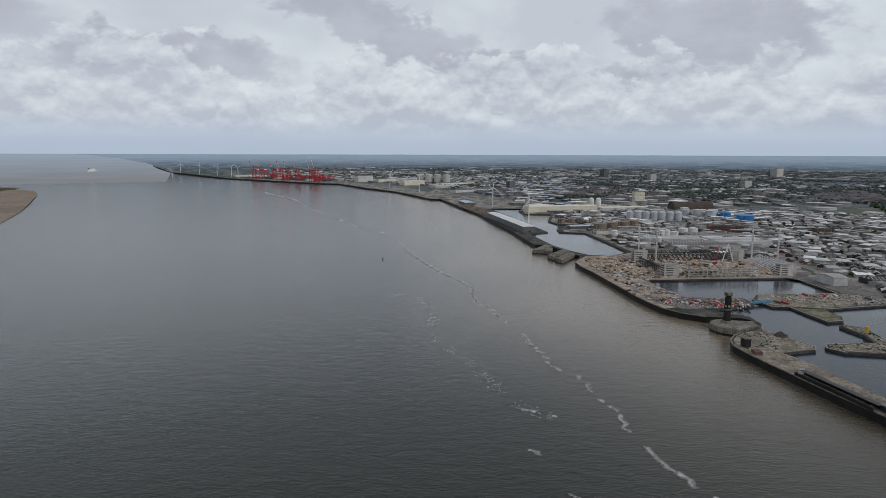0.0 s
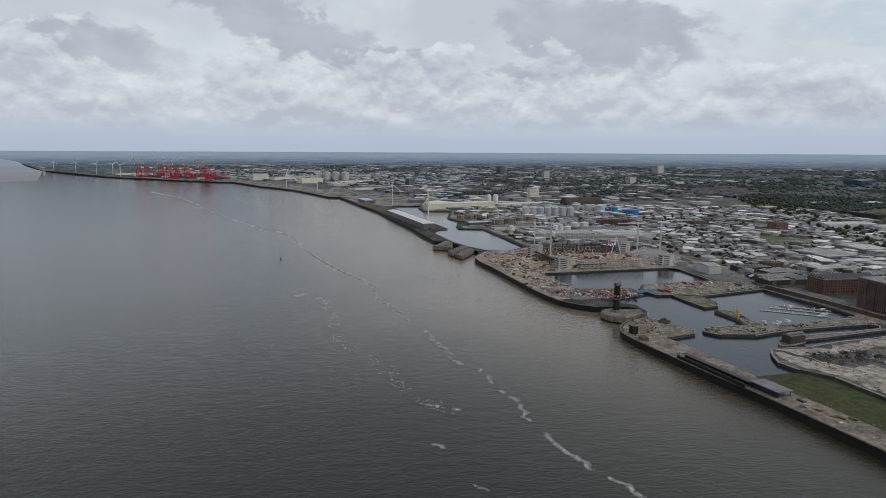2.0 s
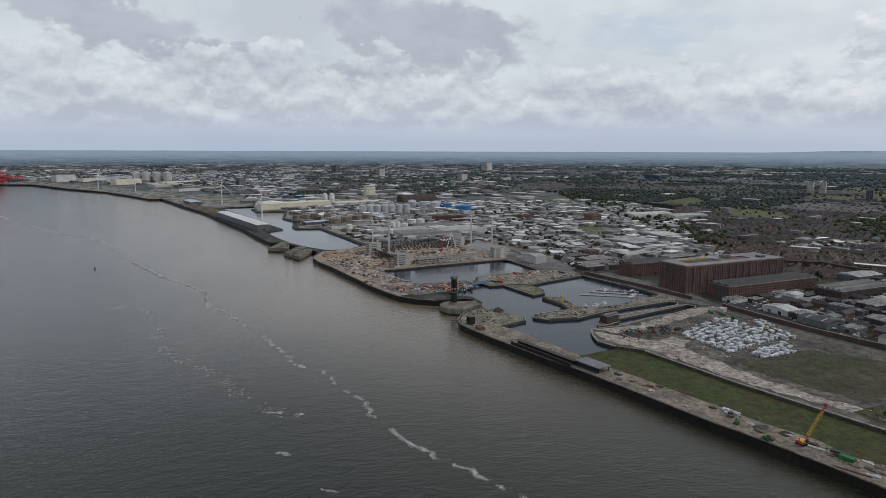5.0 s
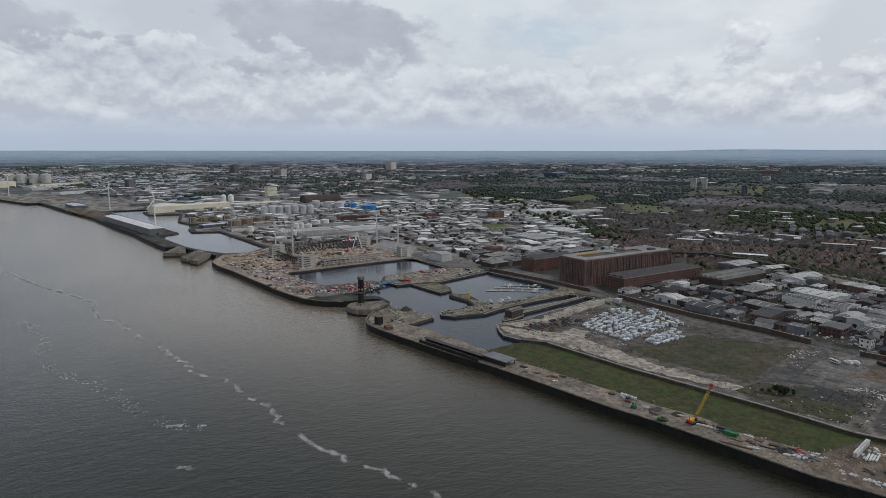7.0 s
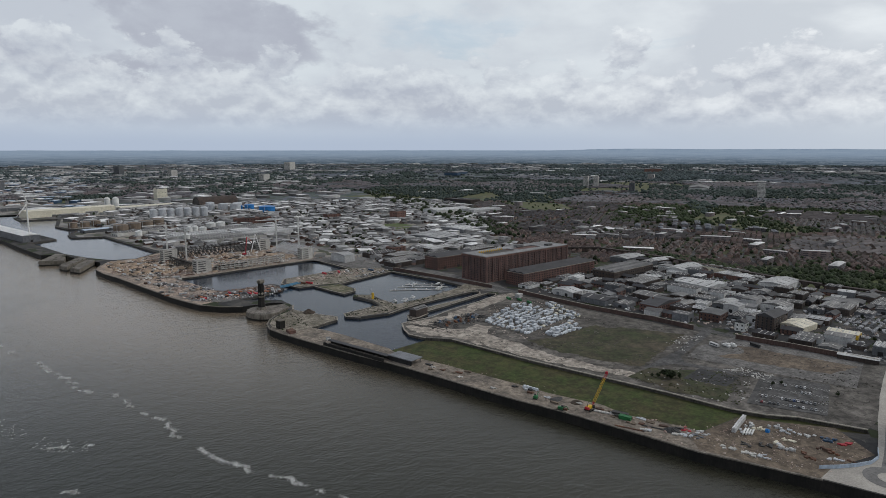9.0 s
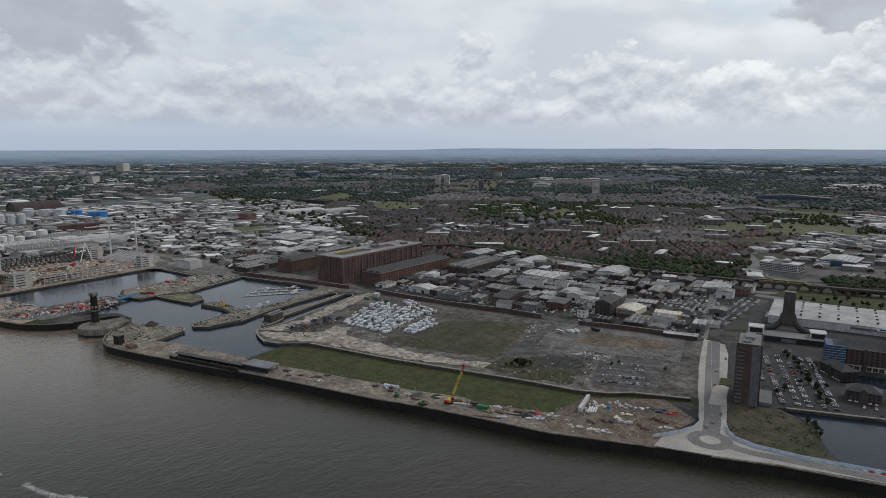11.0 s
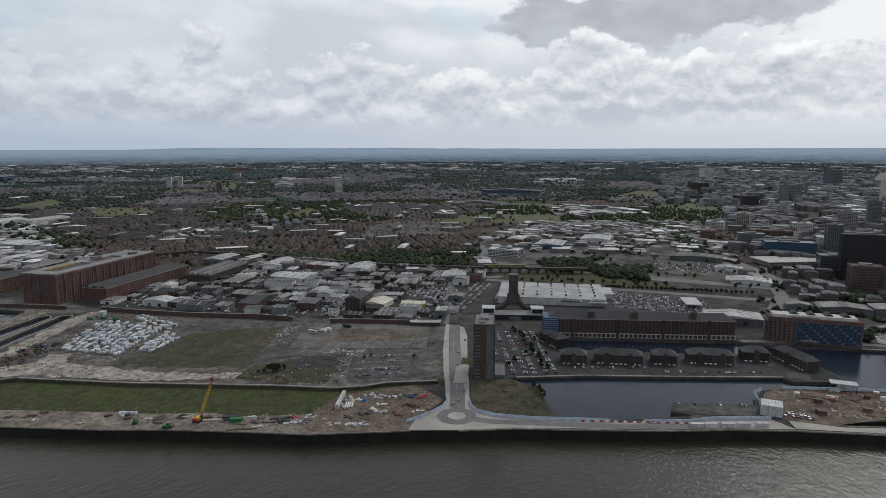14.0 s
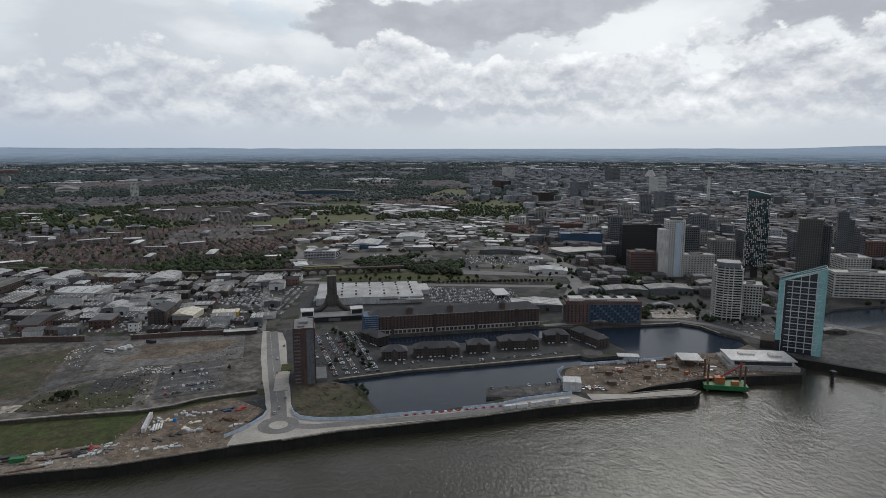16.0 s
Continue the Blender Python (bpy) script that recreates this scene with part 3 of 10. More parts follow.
DOCK_B = [(633, 674), (572, 659), (509, 650), (496, 651), (498, 685), (505, 722), (488, 739), (480, 731), (484, 691), (476, 661), (454, 662),
          (419, 658), (413, 645), (424, 630), (461, 622), (491, 631), (537, 638), (579, 642), (626, 645), (633, 636), (624, 626), (571, 617),
          (530, 615), (512, 612), (495, 607), (473, 600), (461, 582), (478, 583), (497, 590), (503, 600), (534, 604), (585, 613), (634, 622), (641, 612), (633, 604),
          (588, 593), (535, 586), (490, 574), (445, 575), (432, 555), (423, 534), (428, 512)]
GREEN_EAST = [(446, 488), (456, 389), (470, 307), (479, 255), (484, 206), (493, 183), (506, 166), (520, 124)]
GREEN_WEST = [(512, 120), (500, 138), (488, 165), (470, 196), (428, 202), (425, 215), (418, 236), (413, 252), (413, 262), (415, 278), (408, 302), (403, 320), (399, 353), (396, 369), (392, 393), (387, 425), (379, 464), (373, 494), (376, 508)]
DOCK_C = [(373, 533), (368, 580), (362, 612), (356, 628), (397, 639), (404, 651), (394, 674), (389, 690), (380, 716), (392, 738)]
BASIN_WATERLOO = [(538, 64), (543, 57), (561, -3), (572, -65), (586, -135), (593, -172), (583, -178), (590, -214), (605, -222), (628, -215),
                  (662, -202), (664, -180), (650, -140), (640, -60), (632, 28), (670, 26), (697, -150), (692, -188), (697, -273), (701, -321),
                  (686, -338), (657, -346), (640, -360), (616, -356), (596, -326), (576, -267), (567, -215), (563, -164), (555, -146), (540, -139),
                  (521, -137), (512, -70), (494, -67), (490, -84), (478, -55), (465, -20), (459, 14), (467, 17), (488, 27), (512, 33), (527, 43), (532, 54)]
BASIN_PRINCES = [(640, -452), (731, -512), (750, -540), (770, -640), (760, -700), (700, -600)]
ARC = [(2400 * math.sin(radians(a)), 2400 * math.cos(radians(a))) for a in range(176, 4, -4)]
RIM = [(2400 * math.sin(radians(2.6)), 2400 * math.cos(radians(2.6)))]
HOLES = [BASIN_NORTH, DOCK_A + DOCK_B + GREEN_EAST + GREEN_WEST + DOCK_C, BASIN_WATERLOO, BASIN_PRINCES]
RIVER_Z, DOCK_Z = -8.0, -2.8
DOCK_STONE = paint("damp_dock_stone", (0.085, 0.077, 0.066), (0.045, 0.042, 0.037), 0.1, 0.8, 0.8, streak=0.3)

sheet("ground", EDGE[1:] + ARC + RIM, 0.0, LAND, label="flat town ground of asphalt, yards and plots", holes=HOLES)
skirt("quay_wall", [EDGE], -12.0, 0.0, WALL_STONE)
skirt("dock_wall", [h + h[:1] for h in HOLES], -7.0, 0.0, DOCK_STONE)
for water_name, outline in zip(("dock_water_north", "dock_water_mid", "dock_water_south", "dock_water_far"), HOLES):
    outline = DOCK_A + DOCK_B + [(376, 508)] + DOCK_C if water_name == "dock_water_mid" else outline
    sheet(water_name, outline, DOCK_Z, DOCK, label="calm dark blue-grey dock water")
sheet("infilled_dock", [(376, 508), (428, 512)] + GREEN_EAST + GREEN_WEST[:-1], -2.9, GRASS, label="rank green grass on the filled dock")

# pale coping stones along the quays
s = Shape()
for line in (QUAY_STADIUM[:11], QUAY_PIER, QUAY_ROAD):
    ribbon(s, line, 1.6, -0.5, 0.85)
tagged(new("quay_coping", s.mesh("quay_coping", ISLE_STONE)), "worn stone coping along the river wall", kind="structure")
s = Shape()
for line in (DOCK_A[10:16], DOCK_A[26:29], GREEN_EAST, DOCK_B[-6:], DOCK_B[14:24], DOCK_B[28:37], BASIN_WATERLOO[1:6], DOCK_B[9:14], BASIN_WATERLOO[18:22], DOCK_A[15:26], DOCK_B[0:5], DOCK_B[24:29], DOCK_C[4:]):
    ribbon(s, line, 1.7, -0.4, 0.7)
tagged(new("dock_coping", s.mesh("dock_coping", COPING)), "pale stone coping along the dock edge", kind="structure")


def polar(name, az0, az1, steps, r_in, radii, z, material, label, r_out=60000.0):
    """A fan of ground from r_in(azimuth) out to the horizon."""
    v, f = [], []
    for i in range(steps + 1):
        a = radians(az0 + (az1 - az0) * i / steps)
        r0 = r_in(math.degrees(a))
        for k in range(radii + 1):
            end = r_out(math.degrees(a)) if callable(r_out) else r_out
            r = r0 * (max(end, r0 * 1.02) / r0) ** (k / radii) if k else r0
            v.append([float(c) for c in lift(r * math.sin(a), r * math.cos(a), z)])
    for i in range(steps):
        for k in range(radii):
            p = i * (radii + 1) + k
            f.append((p, p + radii + 1, p + radii + 2, p + 1))
    me = bpy.data.meshes.new(name)
    me.from_pydata(v, [], f)
    me.materials.append(material)
    return tagged(new(name, me), label, kind="structure")


COAST_AZ = (-23.5, -22.2, -17.9, -13.3, -9.9, -8.5, -6.0, -3.5, -1.25, -0.4, 0.55, 2.6)
COAST_R = (12000, 7680, 5660, 4917, 4535, 4476, 3858, 3494, 3067, 2910, 2911, 2400)


def coast(a):
    return float(np.interp(a, COAST_AZ, COAST_R)) if a < 2.6 else 2399.0


polar("river", 0, 360, 240, lambda a: 0.01, 8, RIVER_Z, RIVER, "wide brown tidal river with small waves", 2300)
polar("estuary", -182, -23.5, 200, lambda a: 2280.0, 30, RIVER_Z - 0.03, RIVER, "wide grey estuary towards the sea", 5200)
polar("estuary", -23.5, 3.5, 60, lambda a: 2280.0, 30, RIVER_Z - 0.03, RIVER, "wide grey estuary along the docks", lambda a: coast(a) * 1.04 + 60 if a > -22.3 else 5200.0)
polar("far_land", -23.5, 178, 160, coast, 40, 0.0, HAZED_LAND, "flat far country of towns, fields and woods", 9000)


def distance():
    """The last miles before the horizon, a plain backdrop that glows with painted haze."""
    m = bpy.data.materials.new("glowing_haze")
    m.use_nodes = True
    n = Nodes(m.node_tree)
    m.node_tree.nodes.remove(m.node_tree.nodes["Principled BSDF"])
    where = n.add("ShaderNodeNewGeometry").outputs["Position"]
    xyz = n.add("ShaderNodeSeparateXYZ")
    n.link(where, xyz.inputs[0])
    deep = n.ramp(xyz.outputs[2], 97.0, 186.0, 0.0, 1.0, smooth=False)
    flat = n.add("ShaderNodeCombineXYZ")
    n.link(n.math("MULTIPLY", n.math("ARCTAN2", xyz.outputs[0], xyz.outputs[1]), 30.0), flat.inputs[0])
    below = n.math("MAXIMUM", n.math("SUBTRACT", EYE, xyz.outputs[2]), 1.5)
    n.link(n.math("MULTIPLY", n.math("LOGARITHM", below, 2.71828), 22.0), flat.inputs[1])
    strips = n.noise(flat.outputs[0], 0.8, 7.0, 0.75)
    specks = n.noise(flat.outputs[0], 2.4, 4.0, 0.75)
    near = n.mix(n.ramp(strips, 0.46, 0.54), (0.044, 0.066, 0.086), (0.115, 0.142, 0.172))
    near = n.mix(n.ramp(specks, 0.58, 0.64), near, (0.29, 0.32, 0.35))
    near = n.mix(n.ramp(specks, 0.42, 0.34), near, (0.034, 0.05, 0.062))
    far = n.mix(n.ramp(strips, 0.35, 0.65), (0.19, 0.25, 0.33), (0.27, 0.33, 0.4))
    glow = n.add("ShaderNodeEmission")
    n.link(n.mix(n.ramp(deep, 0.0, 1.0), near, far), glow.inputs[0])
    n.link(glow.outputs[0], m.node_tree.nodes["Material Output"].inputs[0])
    return m


HAZE = distance()


def sea_distance():
    """The pale sea before the horizon, a plain backdrop; its haze is emission."""
    m = bpy.data.materials.new("hazy_sea")
    m.use_nodes = True
    n = Nodes(m.node_tree)
    m.node_tree.nodes.remove(m.node_tree.nodes["Principled BSDF"])
    xyz = n.add("ShaderNodeSeparateXYZ")
    n.link(n.add("ShaderNodeNewGeometry").outputs["Position"], xyz.inputs[0])
    flat = n.add("ShaderNodeCombineXYZ")
    n.link(n.math("MULTIPLY", n.math("ARCTAN2", xyz.outputs[0], xyz.outputs[1]), 9.0), flat.inputs[0])
    n.link(n.math("MULTIPLY", xyz.outputs[2], 0.09), flat.inputs[1])
    drift = n.ramp(n.noise(flat.outputs[0], 1.2, 4.0, 0.5), 0.3, 0.7)
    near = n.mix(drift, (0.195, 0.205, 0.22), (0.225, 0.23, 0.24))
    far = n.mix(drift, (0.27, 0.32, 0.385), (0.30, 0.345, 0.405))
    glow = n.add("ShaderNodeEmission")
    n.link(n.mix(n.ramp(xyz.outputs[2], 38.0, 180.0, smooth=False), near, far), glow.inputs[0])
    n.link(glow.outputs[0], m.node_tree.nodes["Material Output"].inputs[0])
    return m




def far_coast(a):
    """The coast past the river mouth, running off to the horizon."""
    return float(np.interp(a, (-29, -27, -25, -23.5, -22.2, -20), (150000, 45000, 20000, 12000, 7680, 6500)))


SEA = sea_distance()
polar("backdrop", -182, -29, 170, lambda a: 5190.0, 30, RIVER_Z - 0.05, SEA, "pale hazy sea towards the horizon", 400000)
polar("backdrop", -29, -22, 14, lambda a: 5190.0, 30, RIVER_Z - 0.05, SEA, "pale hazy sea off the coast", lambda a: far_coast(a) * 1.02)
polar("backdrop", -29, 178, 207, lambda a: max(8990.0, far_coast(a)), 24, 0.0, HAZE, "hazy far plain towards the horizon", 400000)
polar("beach", -28.5, -21.5, 28, far_coast, 3, 1.0, SAND, "long pale beach at the river mouth", lambda a: far_coast(a) * 1.1)
crest = []
for i in range(201):
    a = -12 + i * 0.9
    rise = 1 + 4 * noise.noise((a * 0.11, 2.0, 0)) + 4 * noise.noise((a * 0.5, 5.0, 0)) + 11 * math.exp(-((a - 58) / 6) ** 2) + 18 * math.exp(-((a - 128) / 5) ** 2) + 9 * math.exp(-((a - 72) / 10) ** 2)
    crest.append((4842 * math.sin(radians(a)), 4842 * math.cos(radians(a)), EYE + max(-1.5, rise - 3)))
# the hills glow in the same painted haze as the far plain
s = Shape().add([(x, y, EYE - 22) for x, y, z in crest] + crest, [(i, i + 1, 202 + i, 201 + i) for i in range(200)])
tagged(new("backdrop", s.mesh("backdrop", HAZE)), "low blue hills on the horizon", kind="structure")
rim_line = [[float(c) for c in lift(r * math.sin(radians(a)), r * math.cos(radians(a)), 0)] for a, r in zip(COAST_AZ, COAST_R)]
s = Shape()
k = len(rim_line)
s.add([(x, y, z) for x, y, z in rim_line] + [(x, y, z - 9) for x, y, z in rim_line], [(i, i + 1, k + i + 1, k + i) for i in range(k - 1)])
tagged(new("far_quay_wall", s.mesh("far_quay_wall", WALL_STONE)), kind="structure")


def far_sheet(name, outline, z, material, label):
    s = Shape()
    s.add([[float(c) for c in lift(x, y, z)] for x, y in outline], [tuple(range(len(outline)))])
    return tagged(new(name, s.mesh(name, material)), label, kind="structure")


polar("port_ground", -16.0, 9.0, 50, lambda a: coast(a) + 8, 14, 0.9, WORKS_GROUND, "wide concrete quays and yards of the port", lambda a: coast(a) + (520 if a < 0 else 760))
far_sheet("sandbank", [(-1290, 1900), (-1480, 2300), (-2000, 3250), (-2230, 3600), (-2700, 3900), (-2600, 2900), (-1700, 2100)], RIVER_Z + 0.8, SAND,
          "bare sand of the opposite shore")
far_sheet("sandbank", [(-2300, 3300), (-2500, 3900), (-3500, 4100), (-3300, 2900)], RIVER_Z + 2.0, GRASS, "grassy dunes behind the sand")


# ---- surfaces on the ground ----
def ragged(outline, amount=2.2, step=7.0):
    """An outline whose sides wander a little, as worn ground does."""
    out = []
    for (x0, y0), (x1, y1) in zip(outline, outline[1:] + outline[:1]):
        k = max(1, int(math.hypot(x1 - x0, y1 - y0) / step))
        for i in range(k):
            x, y = x0 + (x1 - x0) * i / k, y0 + (y1 - y0) * i / k
            a = amount if i else 0.4 * amount
            out.append((x + a * noise.noise((x * 0.09, y * 0.09, 1.0)) * 2, y + a * noise.noise((x * 0.09, y * 0.09, 9.0)) * 2))
    return out


def plot(name, outline, material, label, z=0.12):
    if material in (DRY_FIELD, BROWN_SOIL, PALE_TRACK, ORANGE_SAND) and name not in ("building_site", "stadium_site", "island_yard", "grass_wedge"):
        outline = ragged(outline, 3.2, 6.0)
    return sheet(name, outline, z, material, label=label)


plot("pier_surface", QUAY_PIER[3:] + [(432, 128), (426, 200)] + GREEN_WEST[5:] + DOCK_C[:5] + [(350, 690)], PIER_DIRT, "stained concrete and dirt along the river pier")
plot("rubble_yard", DOCK_B[-6:] + GREEN_EAST + [(545, 123), (690, 152), (672, 300), (664, 470), (664, 600), (650, 606), (644, 604), (588, 590)], RUBBLE,
     "cleared rubble land behind the filled dock")
plot("haul_track", [(448, 560), (470, 498), (480, 398), (500, 290), (489, 285), (462, 378), (451, 490), (432, 530), (441, 562)], PALE_TRACK, "pale dusty haul track", 0.3)
plot("haul_track", [(446, 572), (500, 566), (560, 584), (632, 601), (660, 598), (662, 586), (560, 562), (500, 546), (460, 548)], PALE_TRACK, "pale dusty haul track", 0.34)
plot("warehouse_quay", [(643, 692), (643, 842), (690, 850), (694, 660), (664, 604), (650, 610), (640, 640), (660, 660)], LOT_CONCRETE, "worn concrete round the warehouse dock", 0.15)
plot("wharf_apron", [(599, 914), (599, 1034), (646, 1040), (654, 906), (640, 882)], LOT_CONCRETE, "pale concrete apron beside the wharf", 0.17)
plot("scrub_field", [(504, 434), (534, 419), (599, 421), (629, 381), (647, 331), (519, 307), (505, 343), (497, 396)], DRY_FIELD, "dry scrubby grass field", 0.3)
plot("cleared_lot", [(577, 292), (590, 225), (605, 155), (686, 172), (684, 240), (679, 291), (618, 302)], LOT_CONCRETE, "old cracked concrete lot", 0.3)
plot("soil_strip", [(602, 274), (612, 228), (628, 182), (668, 172), (662, 230), (650, 278), (632, 262)], BROWN_SOIL, "strip of bare brown soil", 0.42)
plot("car_park", [(504, 203), (524, 151), (598, 173), (580, 223)], PALE_ASPHALT, "worn grey car park asphalt", 0.42)
plot("scrub_patch", [(486, 300), (520, 300), (560, 250), (530, 225), (495, 215), (485, 250)], DRY_FIELD, "weedy broken ground", 0.38)
plot("building_site", [(429, 201), (470, 195), (505, 140), (478, 108), (436, 121), (417, 121), (409, 150), (399, 190), (417, 206)], BROWN_SOIL,
     "brown building yard with materials", 0.26)
plot("stadium_site", QUAY_STADIUM[1:9] + [(340, 830), (352, 880), (346, 958), (338, 1019), (372, 1020), (595, 1037), (640, 1100), (650, 1230), (404, 1300), (352, 1260), (300, 1255)],
     SITE_SOIL, "churned brown ground of the building site", 0.14)
plot("sand_patch", [(290, 1230), (275, 1170), (282, 1110), (330, 1080), (380, 1110), (390, 1200), (350, 1245)], ORANGE_SAND, "orange sand on the building site", 0.3)
plot("sand_patch", [(440, 1075), (590, 1080), (630, 1180), (470, 1190)], ORANGE_SAND, "orange sand between the stands", 0.3)
plot("spit_surface", [(352, 884), (330, 880), (300, 900), (303, 850), (330, 815), (352, 818), (387, 824), (425, 837), (435, 852), (432, 878), (417, 881)], LOT_CONCRETE,
     "worn concrete lot on the spit", 0.22)
plot("dock_quay", [(452, 870), (455, 836), (473, 832), (512, 820), (630, 848), (640, 880), (597, 910), (520, 904), (468, 900)], OLD_STONE, "weathered quay between two docks", 0.2)
plot("green_quay", [(478, 785), (482, 756), (502, 762), (509, 775), (510, 812), (490, 815), (478, 824)], WEED_STONE, "weeds and grass on the old pier head", 0.22)
plot("marina_quay", [(496, 655), (509, 653), (572, 662), (633, 677), (655, 690), (660, 640), (640, 648), (626, 648), (579, 645), (537, 641), (491, 634), (461, 626), (426, 633), (417, 645), (421, 655), (455, 658),
                     (478, 657), (487, 690), (484, 728), (488, 735), (502, 720), (495, 686)], OLD_STONE, "worn concrete quay by the marina", 0.2)
plot("slip_quay", [(464, 585), (476, 599), (500, 606), (530, 613), (571, 615), (622, 624), (632, 624), (585, 615), (534, 606), (505, 602), (495, 592), (478, 585)], OLD_STONE, "narrow stone strip between two dry docks", 0.2)
plot("pier_head", [(358, 628), (397, 642), (401, 651), (391, 674), (384, 694), (374, 714), (352, 702), (338, 690), (328, 675), (322, 655), (324, 627)], OLD_STONE,
     "bare earth and stone of the pier head", 0.24)
plot("grass_wedge", [(470, 84), (516, 94), (532, 90), (534, 62), (528, 54), (523, 45), (510, 36), (488, 30), (466, 21), (461, 12), (458, 40), (455, 62)], DRY_FIELD, "dull grass by the new road", 0.16)
plot("island_yard", [(494, -184), (560, -152), (575, -215), (594, -325), (614, -354), (560, -358), (540, -364), (529, -354), (527, -287), (523, -259), (509, -215)], BROWN_SOIL,
     "brown churned ground of the ferry terminal site", 0.2)
plot("spur_paving", [(480, -151), (484, -198), (487, -236), (493, -243), (497, -238), (495, -214), (490, -186), (494, -150)], PAVING, "pale concrete end of the quay", 0.22)
plot("site_ground", [(491, -184), (495, -150), (520, -140), (546, -146), (556, -154)], BROWN_SOIL, "brown ground behind the quay end", 0.17)
plot("jetty_lot", [(519, -134), (512, -72), (496, -70), (492, -96), (500, -136)], PALE_ASPHALT, "parking lot on a jetty", 0.2)
plot("peninsula_lot", [(536, 98), (545, 57), (563, -3), (574, -65), (588, -135), (595, -172), (650, -165), (640, -60), (630, 30), (655, 60), (702, 60), (702, 130), (660, 128), (572, 112)],
     ASPHALT, "dark asphalt car park and lane", 0.16)
plot("store_lot", [(925, 128), (940, -25), (915, -30), (885, -160), (812, -145), (800, -25), (780, 60), (790, 130), (860, 140)], ASPHALT, "asphalt lot round the superstore", 0.14)
plot("road_inner", [(640, 860), (660, 690), (664, 600), (668, 470), (679, 386), (676, 333), (676, 291), (688, 234), (696, 158), (706, 158), (698, 234), (688, 300), (690, 380), (678, 470), (676, 600), (674, 700), (656, 860)],
     PALE_ASPHALT, "old dock road behind the boundary wall", 0.2)
plot("harbour_plain", [(640, -366), (657, -350), (690, -342), (704, -325), (760, -330), (760, -420), (720, -500), (640, -448), (575, -380)], PALE_ASPHALT, "paved ground beside the towers", 0.14)
plot("princes_lot", [(625, -445), (690, -595), (620, -640), (500, -520), (530, -432), (560, -395), (580, -390)], PALE_ASPHALT, "grey cleared lot beside the dock", 0.14)
plot("dust_apron", [(461, 550), (463, 493), (466, 445), (468, 379), (483, 391), (487, 442), (489, 480), (513, 494), (507, 515), (480, 507), (464, 529)], PALE_TRACK, "pale dusty apron beside the bales", 0.37)
plot("yard_road", [(514, 303), (548, 306), (590, 309), (650, 322), (690, 330), (690, 318), (660, 312), (613, 304), (572, 296), (560, 285), (571, 240), (586, 228), (579, 222), (563, 230), (549, 290)], PALE_ASPHALT, "worn grey yard road", 0.36)
plot("dirt_patch", [(518, 265), (527, 230), (558, 233), (553, 268)], ASPHALT, "dark patch of old asphalt", 0.44)
plot("works_yard", [(420, 1300), (660, 900), (1000, 860), (1120, 1080), (1560, 1560), (1640, 1740), (1180, 2080), (420, 2350), (372, 2330), (314, 2290), (312, 2190), (404, 2170), (378, 2046), (354, 1940), (366, 1864), (466, 1830), (396, 1812), (346, 1726), (342, 1668), (396, 1648), (406, 1476), (414, 1312)], WORKS_GROUND, "concrete yards and sidings of the works", 0.05)
MIXED_LOTS = patchwork("mixed_lots", [(0.1, 0.096, 0.09), (0.06, 0.06, 0.06), (0.13, 0.122, 0.108), (0.045, 0.046, 0.046), (0.085, 0.08, 0.074), (0.042, 0.05, 0.026), (0.12, 0.115, 0.11)], 24.0)
plot("works_yard", [(1022, -255), (1022, 165), (1285, 245), (1478, 186), (1750, 156), (1840, -292), (1400, -330)], MIXED_LOTS, "yards, lots and verges of the eastern works", 0.05)
plot("playing_field", [(1862, 1996), (2168, 2124), (2005, 1884), (1662, 1741)], PITCH, "mown playing field", 0.3)
plot("playing_field", [(960, 1400), (980, 1290), (1080, 1300), (1075, 1410)], PITCH, "mown playing field", 0.3)
plot("waste_ground", [(1340, 222), (1442, 137), (1330, 125), (1276, 201)], DRY_FIELD, "dry vacant field", 0.3)
plot("waste_ground", [(1496, 342), (1640, 226), (1491, 200), (1457, 321)], DRY_FIELD, "dry vacant field", 0.3)
for (x0, y0), (x1, y1), w in (((1028, 167), (1700, 275), 12), ((976, 276), (1028, 167), 10), ((700, 158), (968, 205), 10), ((968, 205), (1030, -40), 14), ((1030, -40), (980, -300), 20),
                              ((980, -300), (900, -420), 22), ((980, -300), (1500, -200), 22), ((1010, 470), (1500, 700), 9), ((655, 860), (690, 1400), 12), ((690, 1400), (760, 2200), 14),
                              ((860, 980), (1500, 2200), 14), ((700, 900), (1000, 1000), 10)):
    dx, dy = x1 - x0, y1 - y0
    k = w / 2 / math.hypot(dx, dy)
    level = 0.1 + (x0 % 17) * 0.004
    plot("road", [(x0 - dy * k, y0 + dx * k), (x0 + dy * k, y0 - dx * k), (x1 + dy * k, y1 - dx * k), (x1 - dy * k, y1 + dx * k)], NEW_ROAD, "grey town road", level)

# the new harbour road with its roundabout, pale paving and hoarding
ROAD_W = [(699, 156), (650, 147), (600, 137), (576, 131), (545, 124), (512, 115), (487, 109), (474, 105), (462, 106), (451, 111), (440, 118), (430, 126)]
ROAD_E = [(690, 133), (657, 123), (610, 114), (568, 106), (512, 94), (480, 88), (468, 84), (460, 78), (455, 64), (455, 36), (460, 5), (463, -21), (468, -45), (474, -75), (484, -96), (494, -138)]
plot("harbour_road", ROAD_W + [(418, 121), (426, 86), (438, 48), (446, 7), (454, -36), (458, -57), (470, -103), (479, -151)] + ROAD_E[::-1], PAVING, "pale new paving beside the road", 0.2)
